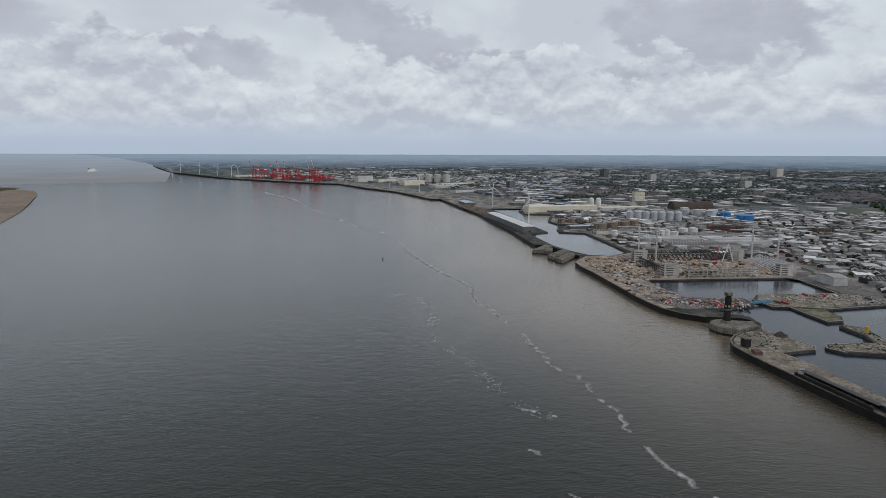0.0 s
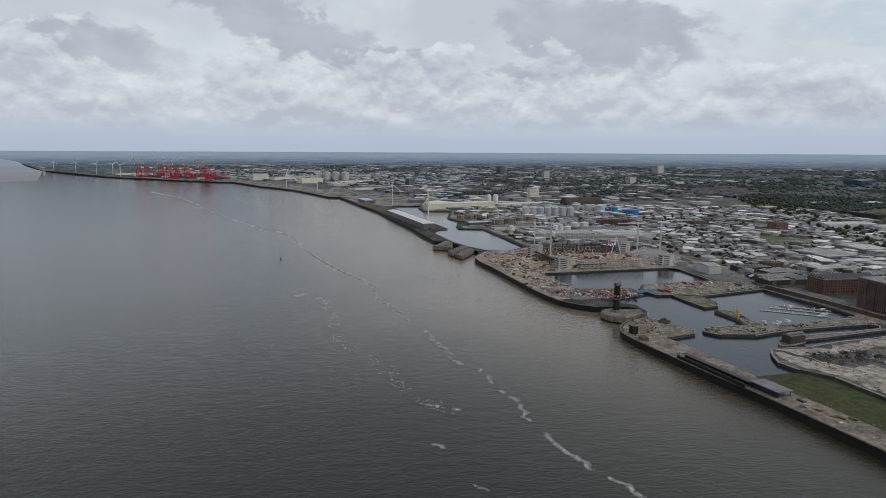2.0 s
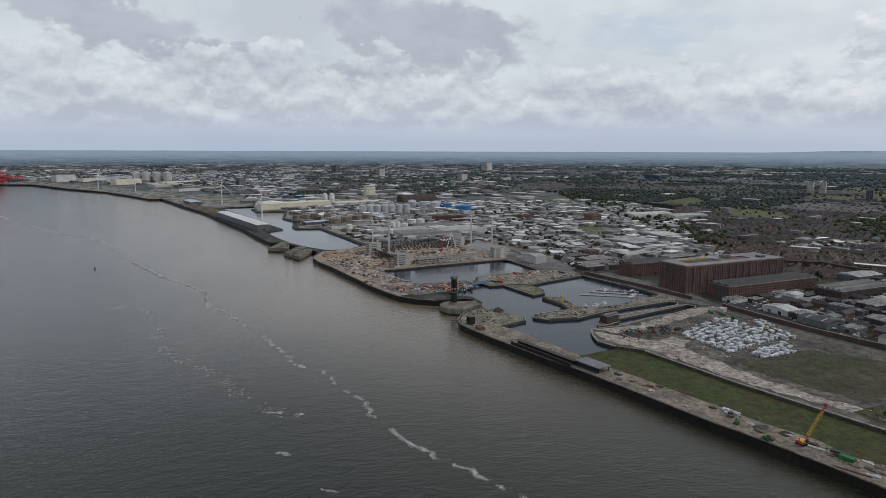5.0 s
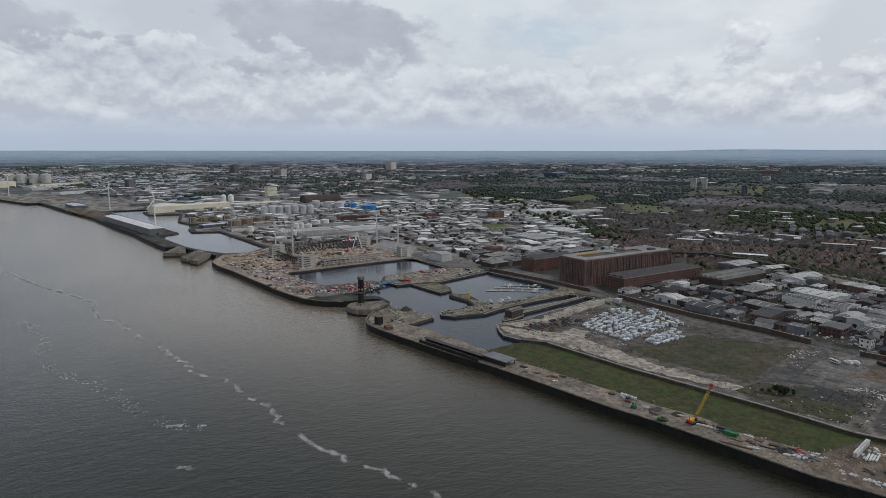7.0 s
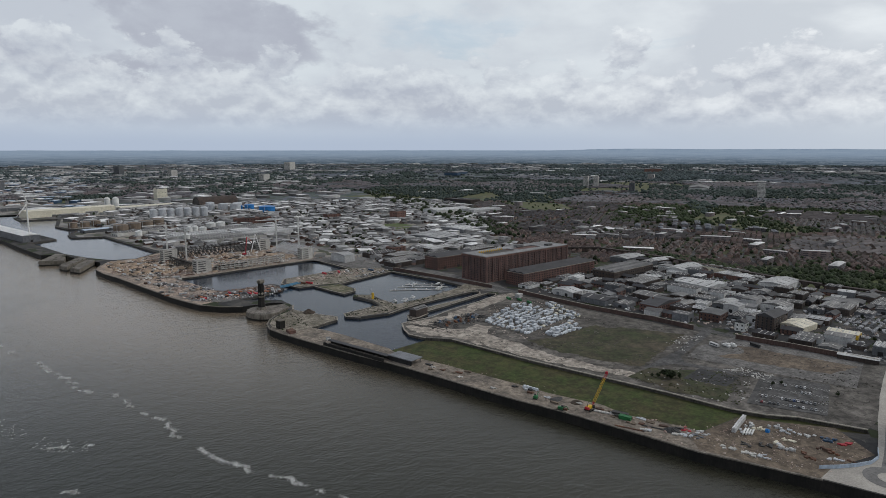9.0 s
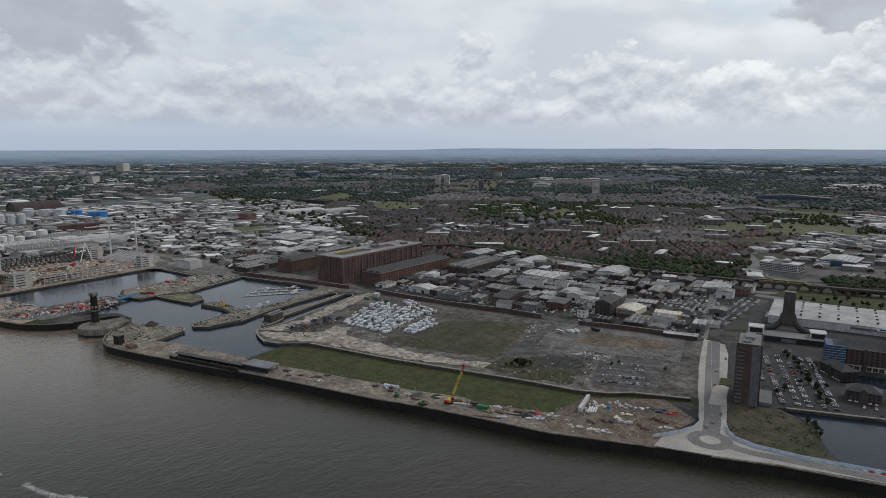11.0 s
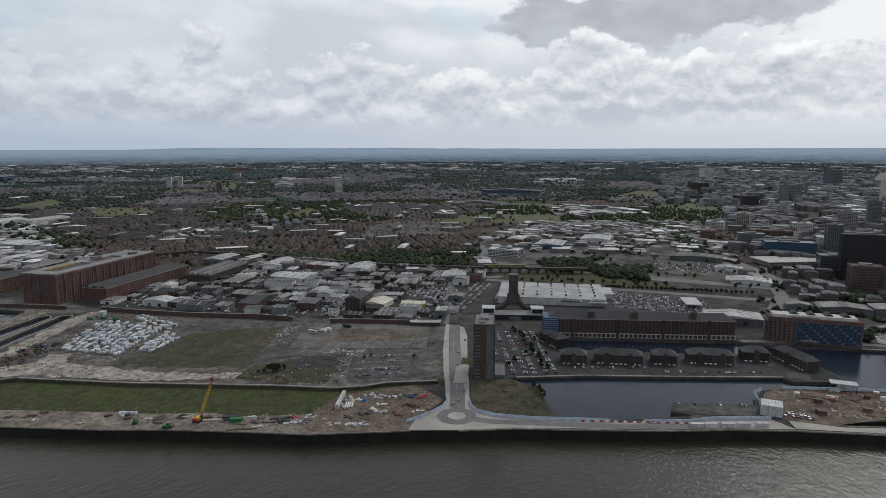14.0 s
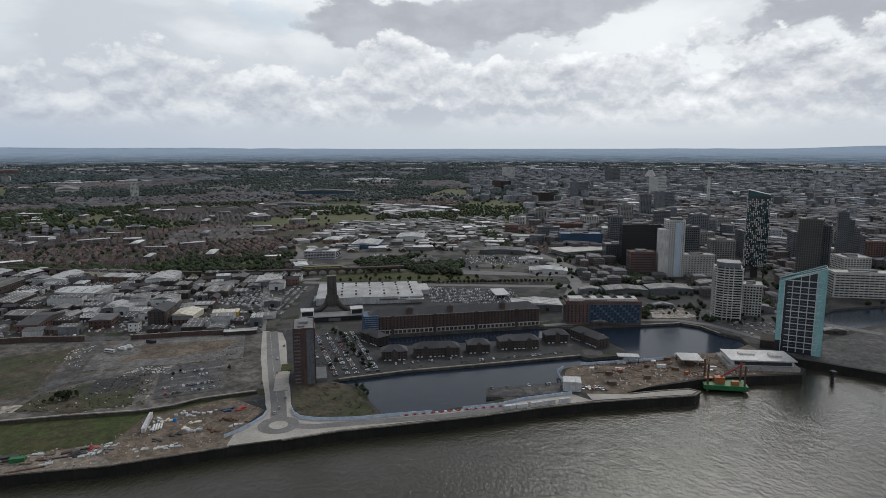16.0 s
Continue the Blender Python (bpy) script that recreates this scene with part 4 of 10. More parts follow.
for level, line in enumerate(([(695, 145), (600, 125), (545, 112.5), (487, 99), (455, 93)], [(449, 92), (445, 66), (448.5, 40), (452.5, 4.5), (458, -36), (467.5, -78), (476, -102)])):
    tagged(new("carriageway", lane(line, 12 - 4 * level, 0.0, 0.3 + 0.012 * level).mesh("carriageway", NEW_ROAD)), "new grey carriageway", kind="structure")
plot("carriageway", [(449 + 15 * math.cos(a / 12 * math.pi), 92 + 15 * math.sin(a / 12 * math.pi)) for a in range(24)], NEW_ROAD, "grey ring of the roundabout", 0.33)
ring = [(449 + 7 * math.cos(a / 12 * math.pi), 92 + 7 * math.sin(a / 12 * math.pi)) for a in range(24)]
plot("roundabout", ring, PAVING, "round pale traffic island", 0.42)
s = Shape()
for x0, y0, x1, y1 in ((690, 146, 600, 126), (595, 125, 545, 113), (540, 112, 490, 100)):
    for i in range(9):
        a, b = i / 9, (i + 0.5) / 9
        ribbon(s, [(x0 + (x1 - x0) * a, y0 + (y1 - y0) * a), (x0 + (x1 - x0) * b, y0 + (y1 - y0) * b)], 0.35, 0.3, 0.06)
tagged(new("lane_marking", s.mesh("lane_marking", WHITE_LINE)), "white dashed lane marking", kind="structure")
for name, line in (("hoarding", ROAD_W[6:]), ("hoarding", ROAD_E[5:12]), ("hoarding", ROAD_E[12:]), ("hoarding", [(555, -146), (546, -138), (530, -137), (521, -139), (505, -150)]),
                   ("hoarding", [(563, -164), (569, -215), (573, -250)])):
    h = thing(name, "pale blue site hoarding along the road", "fence", group="site hoardings")
    for (x0, y0), (x1, y1) in zip(line, line[1:]):
        k = max(1, int(math.hypot(x1 - x0, y1 - y0) / 9))
        for i in range(k):
            a, b = (x0 + (x1 - x0) * i / k, y0 + (y1 - y0) * i / k), (x0 + (x1 - x0) * (i + 1) / k, y0 + (y1 - y0) * (i + 1) / k)
            part("panel", ribbon(Shape(), [a, b], 0.3, 0.1, 2.6), HOARDING, h)
barrier = thing("traffic_barrier", "row of red and white plastic road barriers", "barrier")
for i in range(26):
    t = i / 25
    part("barrier_block", Shape().block(459 + 14 * t, 2 - 84 * t, 0.2, 0.8, 2.2, 1.1, -10), RED_PAINT if i % 2 else WHITE_PAINT, barrier)

# old boundary wall of the dock estate
for line in ([(667, 592), (664, 530), (665, 468), (670, 420), (676, 386), (674, 336)], [(674, 288), (684, 234), (691, 162)], [(640, 850), (655, 720), (662, 640)]):
    w = thing("boundary_wall", "high sooty brick wall along the dock road", "wall")
    for a, b in zip(line, line[1:]):
        part("wall_panel", ribbon(Shape(), [a, b], 1.0, 0, 5.2), BRICK_DARK, w)
        part("wall_coping", ribbon(Shape(), [a, b], 1.3, 5.2, 0.3), COPING, w)


# ---- kinds of buildings ----
def windows(parent, length, rows, cols, z0, step, wide, tall, place, name="window_band", material=None, depth=0.25, skip=0, whole=False):
    """Rows of windows along a face; place(along, z) sets the face, one part for each storey."""
    s = Shape()
    for r in range(rows):
        s = s if whole else Shape()
        for c in range(cols):
            if skip and (c * 7 + r * 3) % skip == 0:
                continue
            u = (c + 0.5) / cols * length - length / 2
            p, q = place(u - wide / 2), place(u + wide / 2)
            z = z0 + r * step
            n = Vector((q[1] - p[1], p[0] - q[0], 0)).normalized() * depth
            s.add([(p[0] + n.x, p[1] + n.y, z), (q[0] + n.x, q[1] + n.y, z), (q[0] + n.x, q[1] + n.y, z + tall), (p[0] + n.x, p[1] + n.y, z + tall),
                   (p[0] - n.x, p[1] - n.y, z), (q[0] - n.x, q[1] - n.y, z), (q[0] - n.x, q[1] - n.y, z + tall), (p[0] - n.x, p[1] - n.y, z + tall)],
                  [(0, 1, 2, 3), (0, 4, 5, 1), (2, 6, 7, 3), (0, 3, 7, 4), (1, 5, 6, 2)])
        if not whole or r == rows - 1:
            tagged(part("glazing" if whole else name, s, material or GLASS, parent), kind="stuff")


def four_faces(w, d, out=0.0):
    """The faces of a block: length and a function from the way along to a place."""
    return [(w, lambda u: (u, -d / 2 - out)), (d, lambda u: (w / 2 + out, u)), (w, lambda u: (-u, d / 2 + out)), (d, lambda u: (-w / 2 - out, -u))]


def tower_block(name, label, x, y, w, d, h, turn, wall, storeys=None, bay=3.6, wide=1.6, tall=1.5, glass=None, faces=(0, 1, 2, 3), top=True, bands=None, m=None):
    """A tall building with a window row for each storey, a parapet and roof plant."""
    b = thing(name, label, "building", m if m is not None else at(x, y, 0, turn))
    part("wall", Shape().block(0, 0, -0.5, w, d, h + 0.5), wall, b)
    storeys = storeys or max(2, int(h / 3.3))
    step = (h - 2.0) / storeys
    for i, (length, place) in enumerate(four_faces(w, d)):
        if i in faces:
            windows(b, length * 0.96, storeys, max(2, int(length / bay)), 1.6, step, wide, min(tall, step * 0.8), place, material=glass, whole=m is not None or abs(x) > 760 or storeys > 16)
    if bands:
        for k in range(storeys):
            part("floor_band", Shape().block(0, 0, 1.2 + k * step - 0.35, w + 1.0, d + 1.0, 0.5), bands, b)
    if top:
        part("parapet", Shape().rim(w + 0.4, d + 0.4, h - 0.1, 1.1, 0.5), wall, b)
        part("roof_plant", Shape().block(w * 0.12, 0, h, w * 0.4, d * 0.4, 2.8), GREY_ROOF, b)
        part("roof_tank", Shape().block(-w * 0.25, d * 0.1, h, w * 0.2, d * 0.3, 1.6), MID_ROOF, b)
    return b


def shed(x, y, w, d, h, turn, wall, roof, label, rise=None, ridge="x", lights=3, m=None, doors=2, name="warehouse_shed", bays=1):
    """A sheeted shed: walls, a low pitched roof with rooflights and an edge trim, doors in the near faces."""
    if ridge == "y":
        w, d, turn = d, w, turn + 90
    b = thing(name, label, "building", m if m is not None else at(x, y, 0, turn))
    rise = min(2.8, d * 0.09) if rise is None else rise
    body = Shape().block(0, 0, -0.5, w, d, h + 0.5)
    rise = rise if bays == 1 else max(1.2, rise / bays * 1.6)
    for i in range(bays):
        y0, y1 = -d / 2 + i * d / bays, -d / 2 + (i + 1) * d / bays
        body.add([(-w / 2, y0, h), (-w / 2, y1, h), (-w / 2, (y0 + y1) / 2, h + rise), (w / 2, y0, h), (w / 2, y1, h), (w / 2, (y0 + y1) / 2, h + rise)], [(0, 2, 1), (3, 4, 5)])
        part("roof", Shape().gable(0, (y0 + y1) / 2, h + 0.1, w, d / bays, rise, 0.4 if bays == 1 else 0.05), roof, b)
    part("wall", body, wall, b)
    if bays > 1 and w > 12:
        for i in range(bays):
            mid, s = -d / 2 + (i + 0.5) * d / bays, Shape()
            for side in (-1, 1):
                for k in range(int(w / 6)):
                    u, q = -w / 2 + 3.5 + 6 * k, d / bays * 0.5
                    s.add([(u - 0.8, mid + side * q * 0.75, h + 0.22 + rise * 0.25), (u + 0.8, mid + side * q * 0.75, h + 0.22 + rise * 0.25), (u + 0.8, mid + side * q * 0.3, h + 0.22 + rise * 0.7), (u - 0.8, mid + side * q * 0.3, h + 0.22 + rise * 0.7)],
                          [(0, 1, 2, 3)])
            tagged(part("rooflight", s, PALE_CONCRETE if roof is not WHITE_ROOF else GREY_ROOF, b), kind="stuff")
    lights = lights if bays == 1 else 0
    slope = math.atan2(rise, d / 2)
    for i in range(lights):
        u = (i + 0.5) / lights * w - w / 2
        s = Shape()
        for side in (-1, 1):
            y0, y1 = side * d * 0.42, side * d * 0.08
            z0, z1 = h + 0.28 + rise * (1 - 0.84), h + 0.28 + rise * (1 - 0.16)
            s.add([(u - 0.7, y0, z0), (u + 0.7, y0, z0), (u + 0.7, y1, z1), (u - 0.7, y1, z1), (u - 0.7, y0, z0 - 0.3), (u + 0.7, y0, z0 - 0.3), (u + 0.7, y1, z1 - 0.3), (u - 0.7, y1, z1 - 0.3)],
                  [(0, 1, 2, 3), (0, 4, 5, 1), (1, 5, 6, 2), (2, 6, 7, 3), (3, 7, 4, 0)])
        part("rooflight", s, GREY_ROOF if roof is WHITE_ROOF else PALE_CONCRETE, b)
    for i in range(doors):
        u = ((i + 0.5) / doors - 0.5) * d * 0.8
        part("roller_door", Shape().block(-w / 2 - 0.05, u, 0, 0.3, min(4.5, d / doors * 0.5), min(4.5, h * 0.65)), CLAD_GREY if i % 2 else BLACK, b)
    return b


def brick_house(x, y, w, d, h, turn, wall, roof, label, rise=4.0, hip=0.0, name="brick_building", rows=2, chimney=True):
    """A brick building with a slate roof, sash windows in rows and a chimney."""
    b = thing(name, label, "building", at(x, y, 0, turn))
    body = Shape().block(0, 0, -0.5, w, d, h + 0.5)
    if not hip:
        body.add([(-w / 2, -d / 2, h), (-w / 2, d / 2, h), (-w / 2, 0, h + rise), (w / 2, -d / 2, h), (w / 2, d / 2, h), (w / 2, 0, h + rise)], [(0, 2, 1), (3, 4, 5)])
    part("wall", body, wall, b)
    part("roof", Shape().gable(0, 0, h + 0.05, w, d, rise, 0.5, hip), roof, b)
    for length, place in four_faces(w, d)[:1] + four_faces(w, d)[2:]:
        windows(b, length * 0.94, rows, max(2, int(length / 4.5)), 1.4, (h - 1) / rows, 1.4, min(1.9, (h - 1) / rows * 0.6), place)
    if chimney:
        part("chimney", Shape().block(w * 0.3, d * 0.1, h + rise * 0.4, 1.4, 0.9, rise * 0.9), wall, b)
    return b


# ---- the great brick warehouses ----
def tobacco_warehouse():
    w, d, h = 196.0, 54.0, 39.0
    b = thing("tobacco_warehouse", "huge fourteen-storey dark red brick warehouse with a flat grey roof", "warehouse", at(779, 697, 0, 0))
    part("wall", Shape().block(0, 0, -0.5, w, d, h + 0.5), BRICK, b)
    for i in range(15):
        part("buttress", Shape().block(-w / 2 + i * w / 14, -d / 2 - 0.3, 0, 2.2, 1.2, h), BRICK, b)
    for i in range(1, 4):
        part("buttress", Shape().block(-w / 2 - 0.3, -d / 2 + i * d / 4, 0, 1.2, 2.0, h), BRICK, b)
    part("cornice", Shape().block(0, -d / 2, h - 1.6, w + 2.4, 2.0, 2.2).block(-w / 2, 0, h - 1.6, 2.0, d + 2.4, 2.2).block(0, d / 2, h - 1.6, w + 2.4, 2.0, 2.2).block(w / 2, 0, h - 1.6, 2.0, d + 2.4, 2.2), BRICK_RED, b)
    faces = four_faces(w, d)
    windows(b, w * 0.97, 13, 56, 2.2, 2.7, 1.15, 1.45, faces[0][1])
    windows(b, d * 0.94, 13, 16, 2.2, 2.7, 1.15, 1.45, faces[3][1])
    roof = Shape()
    roof.block(0, -d / 2 + 8, h + 0.5, w, 16, 1.0).block(0, d / 2 - 8, h + 0.5, w, 16, 1.0).block(-w / 2 + 9, 0, h + 0.52, 18, d - 32, 0.98)
    roof.block(w / 2 - 25, 0, h + 0.52, 50, d - 32, 0.98).block(-8, 0, h + 0.52, 8, d - 32, 0.98)
    part("roof", roof, WELL_ROOF, b, "pale grey flat roof round a light well")
    for i in range(12):
        part("yellow_post", Shape().block(-w / 2 + 22 + i * 4.6, d / 2 - 16.6, h - 1, 1.7, 0.8, 4.6), YELLOW, b, "yellow scaffold post in the light well")
    part("roof_hut", Shape().block(20, 14, h + 1.4, 16, 8, 3), GREY_ROOF, b)
    part("roof_hut", Shape().block(66, -12, h + 1.4, 12, 8, 3), GREY_ROOF, b)
    part("light_well", Shape().block(-w / 2 + 50, 0, h + 0.3, 60, d - 33, 0.15), DARK_CONCRETE, b)


tobacco_warehouse()


def brick_warehouse(x, y, w, d, h, turn, rows, cols, label, roof=SLATE, wall=BRICK_RED, bays=3, name="brick_warehouse"):
    b = thing(name, label, "warehouse", at(x, y, 0, turn))
    part("wall", Shape().block(0, 0, -0.5, w, d, h + 0.5), wall, b)
    for i in range(bays):
        part("roof", Shape().gable(0, -d / 2 + (i + 0.5) * d / bays, h + 0.1, w, d / bays, 3.0, 0.1), roof, b)
    faces = four_faces(w, d)
    windows(b, w * 0.97, rows, cols, 2.0, (h - 2) / rows, 1.5, 1.7, faces[0][1])
    windows(b, d * 0.94, rows, max(4, int(cols * d / w)), 2.0, (h - 2) / rows, 1.5, 1.7, faces[3][1])
    for i in range(max(3, int(w / 30))):
        part("loading_arch", Shape().block(-w / 2 + (i + 0.5) * w / max(3, int(w / 30)), -d / 2 - 0.1, 0, 4.5, 0.8, 4.2), BLACK, b)
    part("string_course", Shape().block(0, -d / 2, h - 0.6, w + 0.6, 0.6, 0.7).block(-w / 2, 0, h - 0.6, 0.6, d + 0.6, 0.7), COPING, b)
    return b


brick_warehouse(793, 634, 176, 36, 19, 0, 5, 44, "long five-storey red brick warehouse with a slate roof")
brick_warehouse(745, 818, 96, 34, 21, 0, 5, 22, "red brick warehouse with arches and a blue-grey slate roof", bays=2)
brick_warehouse(899, 572, 112, 40, 13, 0, 2, 20, "dark brick works with rows of flat roof bays", GREY_ROOF, BRICK_BROWN, 5, "brick_works")


def quayside_warehouse():
    """The long brick warehouse over a white arcade, hipped, with hoist towers, wrapped at one end."""
    turn = math.degrees(math.atan2(-174, 26)) + 90
    b = thing("dock_warehouse", "long dark brick dock warehouse over a pale stone arcade", "warehouse", at(697.6, -56.6, 0, turn))
    w, d, h = 20.0, 196.0, 20.0
    part("wall", Shape().block(0, 0, -2.5, w, d, h + 2.5), BRICK_DARK, b)
    part("roof", Shape().add(*_ridge_y(w, d, h, 6.5)), SLATE, b)
    part("plinth", Shape().block(-w / 2, 0, -2.5, 0.8, d, 3.4), COPING, b)
    arcade = Shape()
    for i in range(41):
        u = -d / 2 + (i + 0.5) * d / 41
        arcade.block(-w / 2 - 0.25, u - d / 82, 0.5, 0.7, 1.1, 4.4)
        arcade.block(-w / 2 - 0.25, u, 4.3, 0.7, d / 41, 0.8)
    part("arcade", arcade, PALE_CONCRETE, b, "pale stone arcade at water level")
    windows(b, d * 0.97, 1, 41, 0.8, 4, 3.0, 3.4, lambda u: (-w / 2 - 0.05, -u), "arch_opening", BLACK, 0.12)
    windows(b, d * 0.97, 5, 48, 6.0, 2.8, 1.2, 1.6, lambda u: (-w / 2, -u))
    windows(b, w * 0.9, 6, 5, 2.5, 3.0, 1.2, 1.6, lambda u: (u, -d / 2))
    for i in (-0.36, -0.12, 0.12, 0.36):
        part("buttress", Shape().block(-w / 2 - 0.4, i * d, 0, 1.4, 3.0, h + 0.6), BRICK_BROWN, b)
    for i in (-0.28, 0.03, 0.26):
        t = part("hoist_tower", Shape().block(-w / 2 + 4, i * d, h, 5, 6, 7.5), BRICK_DARK, b)
        part("cap", Shape().gable(-w / 2 + 4, i * d, h + 7.5, 5, 6, 2.2, 0.4, 2.2), SLATE, t)
    trim = Shape().block(-w / 2 - 0.2, 0, h - 0.3, 0.7, d, 0.5)
    part("gutter", trim, COPING, b)
    wrap = part("scaffold_wrap", Shape().block(0, d / 2 - 4, -0.5, w + 3.5, 16, h + 2.0), CLAD_BLUE, b, "blue sheeting on scaffolding at the end")
    lines = Shape()
    for k in range(9):
        lines.block(-w / 2 - 1.85, d / 2 - 4, 1 + k * 2.3, 0.25, 16.2, 0.25)
    part("scaffold_tube", lines, STEEL, wrap)


def _ridge_y(w, d, h, rise):
    o = 0.6
    p = [(-w / 2 - o, -d / 2 - o, h), (w / 2 + o, -d / 2 - o, h), (w / 2 + o, d / 2 + o, h), (-w / 2 - o, d / 2 + o, h), (0, -d / 2 + w / 2, h + rise), (0, d / 2 - w / 2, h + rise)]
    return p, [(0, 1, 4), (1, 2, 5, 4), (2, 3, 5), (3, 0, 4, 5), (3, 2, 1, 0)]


quayside_warehouse()


def dock_house(x, y, length, depth, turn, gables):
    """A brick block of flats by the dock: white-framed windows, pale base, hipped slate roof with cross gables."""
    b = thing("dock_house", "brick dockside flats with a hipped slate roof", "building", at(x, y, 0, turn), "dockside flats")
    w, d, h = depth, length, 9.0
    part("wall", Shape().block(0, 0, -0.3, w, d, h + 0.3), BRICK_BROWN, b)
    part("roof", Shape().add(*_ridge_y(w, d, h, 4.8)), SLATE, b)
    for g in range(gables):
        u = (g + 0.5) / gables * d - d / 2 if gables > 1 else 0
        o = Shape().add([(-w / 2 - 1.0, u - 3.4, h - 0.2), (-w / 2 - 1.0, u + 3.4, h - 0.2), (-w / 2 - 1.0, u, h + 2.9), (0, u, h + 2.9), (0, u - 3.4, h - 0.2), (0, u + 3.4, h - 0.2)],
                        [(0, 2, 3, 4), (1, 5, 3, 2), (0, 1, 2)])
        part("cross_gable", o, SLATE, b)
        part("bay", Shape().block(-w / 2 - 0.4, u, 0, 1.2, 5.6, h), BRICK_BROWN, b)
    windows(b, d * 0.94, 3, int(d / 3.0), 1.2, 2.9, 1.3, 1.5, lambda u: (-w / 2, -u))
    windows(b, d * 0.94, 1, int(d / 4.2), 0.1, 3.0, 2.4, 1.2, lambda u: (-w / 2 - 0.1, -u), "white_frame", WHITE_PAINT, 0.15)
    windows(b, w * 0.8, 3, 3, 1.2, 2.9, 1.2, 1.5, lambda u: (u, -d / 2))
    windows(b, w * 0.8, 3, 3, 1.2, 2.9, 1.2, 1.5, lambda u: (-u, d / 2))
    return b


dock_house(596, 9, 24, 15, 3, 1)
dock_house(604, -32, 44, 15, 3, 2)
dock_house(612, -74, 22, 15, 3, 1)
dock_house(623, -116, 41, 15, 4, 2)
dock_house(640, -159, 24, 15, 4, 1)
dock_house(636, -194, 44, 15, -66, 1)
dock_house(650, 30, 30, 15, -52, 1)

# the flats beside the road: a tall brick slab with a glass stair strip
def brick_slab():
    b = tower_block("apartment_tower", "tall red-brown brick apartment tower with balconies", 548, 87, 36, 18, 49, 8, BRICK_DARK, 15, 4.0, 1.6, 1.6, faces=(0, 1, 2))
    part("stair_strip", Shape().block(-18.1, -5.2, 0, 0.8, 6.2, 48.5), CLAD_GREY, b, "grey panelled strip up the end wall")
    part("corner_glazing", Shape().block(-8, -9.1, 0, 18, 0.6, 49), GLASS, b)
    for k in range(15):
        part("balcony", Shape().block(-18.8, 5.6, 2.4 + k * 3.1, 1.8, 5.0, 0.25).block(-19.6, 5.6, 2.4 + k * 3.1, 0.12, 5.0, 1.1), CLAD_GREY, b)
    part("roof", Shape().block(0, 0, 49.1, 34, 16, 0.4), GREY_ROOF, b)
    part("podium", Shape().block(2, -14, 0, 30, 9, 3), CLAD_GREY, b)
    part("terrace", Shape().block(-6, 20, 0.1, 46, 12, 0.6), PAVING, b)
    part("lawn", Shape().block(30, 17, 0.1, 18, 10, 0.5), GRASS, b)


brick_slab()

# the tunnel's ventilation tower on splayed legs over its low hall
def vent_tower():
    b = thing("ventilation_tower", "tall brown concrete ventilation tower on splayed legs", "tower", at(783, 88, 0, 9))
    part("shaft", Shape().block(0, 0, 8, 8, 12, 37, 0, 0.9), DARK_CONCRETE, b)
    part("shaft_rib", Shape().block(-3.9, -4.6, 12, 0.8, 1.0, 30).block(-3.9, 4.6, 12, 0.8, 1.0, 30), DARK_CONCRETE, b)
    for sgn in (-1, 1):
        bend = [(0, sgn * (4.5 + 21 * (i / 10) ** 1.9), 20 - 19 * math.sin(i / 10 * math.pi / 2)) for i in range(11)]
        leg = Shape().sweep(bend, 3.3, 10)
        part("leg", leg, DARK_CONCRETE, b)
    part("collar", Shape().block(0, 0, 44.8, 7.6, 11.2, 0.6), GREY_ROOF, b)
    hall = thing("ventilation_hall", "low black and white hall under the ventilation tower", "building", at(745, 84, 0, 9))
    part("wall", Shape().block(0, 0, 0, 22, 72, 5.5), BLACK, hall)
    part("roof", Shape().block(0, 0, 5.5, 22.6, 72, 0.5), GREY_ROOF, hall)
    for u in (-29, 29):
        part("fan_house", Shape().block(4, u, 0, 14, 13, 11), BLACK, hall)
        part("fan_house_frame", Shape().block(-3.2, u - 7, 0, 1, 1.4, 12).block(-3.2, u + 7, 0, 1, 1.4, 12).block(4, u, 11, 15.5, 15.4, 1), CLAD_WHITE, hall)
    part("pylon", Shape().block(-11.3, -2, 0.5, 0.8, 14, 3.4), CLAD_GREY, hall)


vent_tower()

# the superstore
def superstore():
    b = thing("superstore", "wide white superstore with a pale ribbed roof", "building", at(862, 46, 0, 4))
    part("wall", Shape().block(0, 0, -0.5, 92, 138, 9.8), CLAD_WHITE, b)
    part("roof", Shape().add(*_ridge_y(92, 138, 9.6, 2.6)), WHITE_ROOF, b)
    for i in range(5):
        for j in range(7):
            part("roof_vent", Shape().block(-34 + i * 17, -56 + j * 18.5, 10.6, 1.6, 2.4, 1.7), DARK_STEEL, b)
    part("fascia", Shape().block(-46.4, -40, 4.8, 1.2, 56, 2.0), CLAD_GREY, b)
    part("canopy", Shape().block(-48, -58, 5.4, 8, 24, 0.8), CLAD_WHITE, b)
    sign = part("sign_board", Shape().block(-50.2, -44, 6.2, 0.4, 15, 4.0), WHITE_PAINT, b)
    part("sign_mark", Shape().block(-50.5, -44, 7.4, 0.2, 11, 1.4), CLAD_BLUE, sign)
    part("side_wing", Shape().block(20, -76, 0, 40, 14, 7), CLAD_WHITE, b)
    part("loading_bay", Shape().block(-30, 70, 0, 30, 6, 6), CLAD_GREY, b)
    part("fuel_canopy", Shape().block(-20, -178, 4.6, 40, 20, 1).block(-32, -178, 0, 0.8, 0.8, 4.6).block(-8, -178, 0, 0.8, 0.8, 4.6), CLAD_WHITE, b)


superstore()
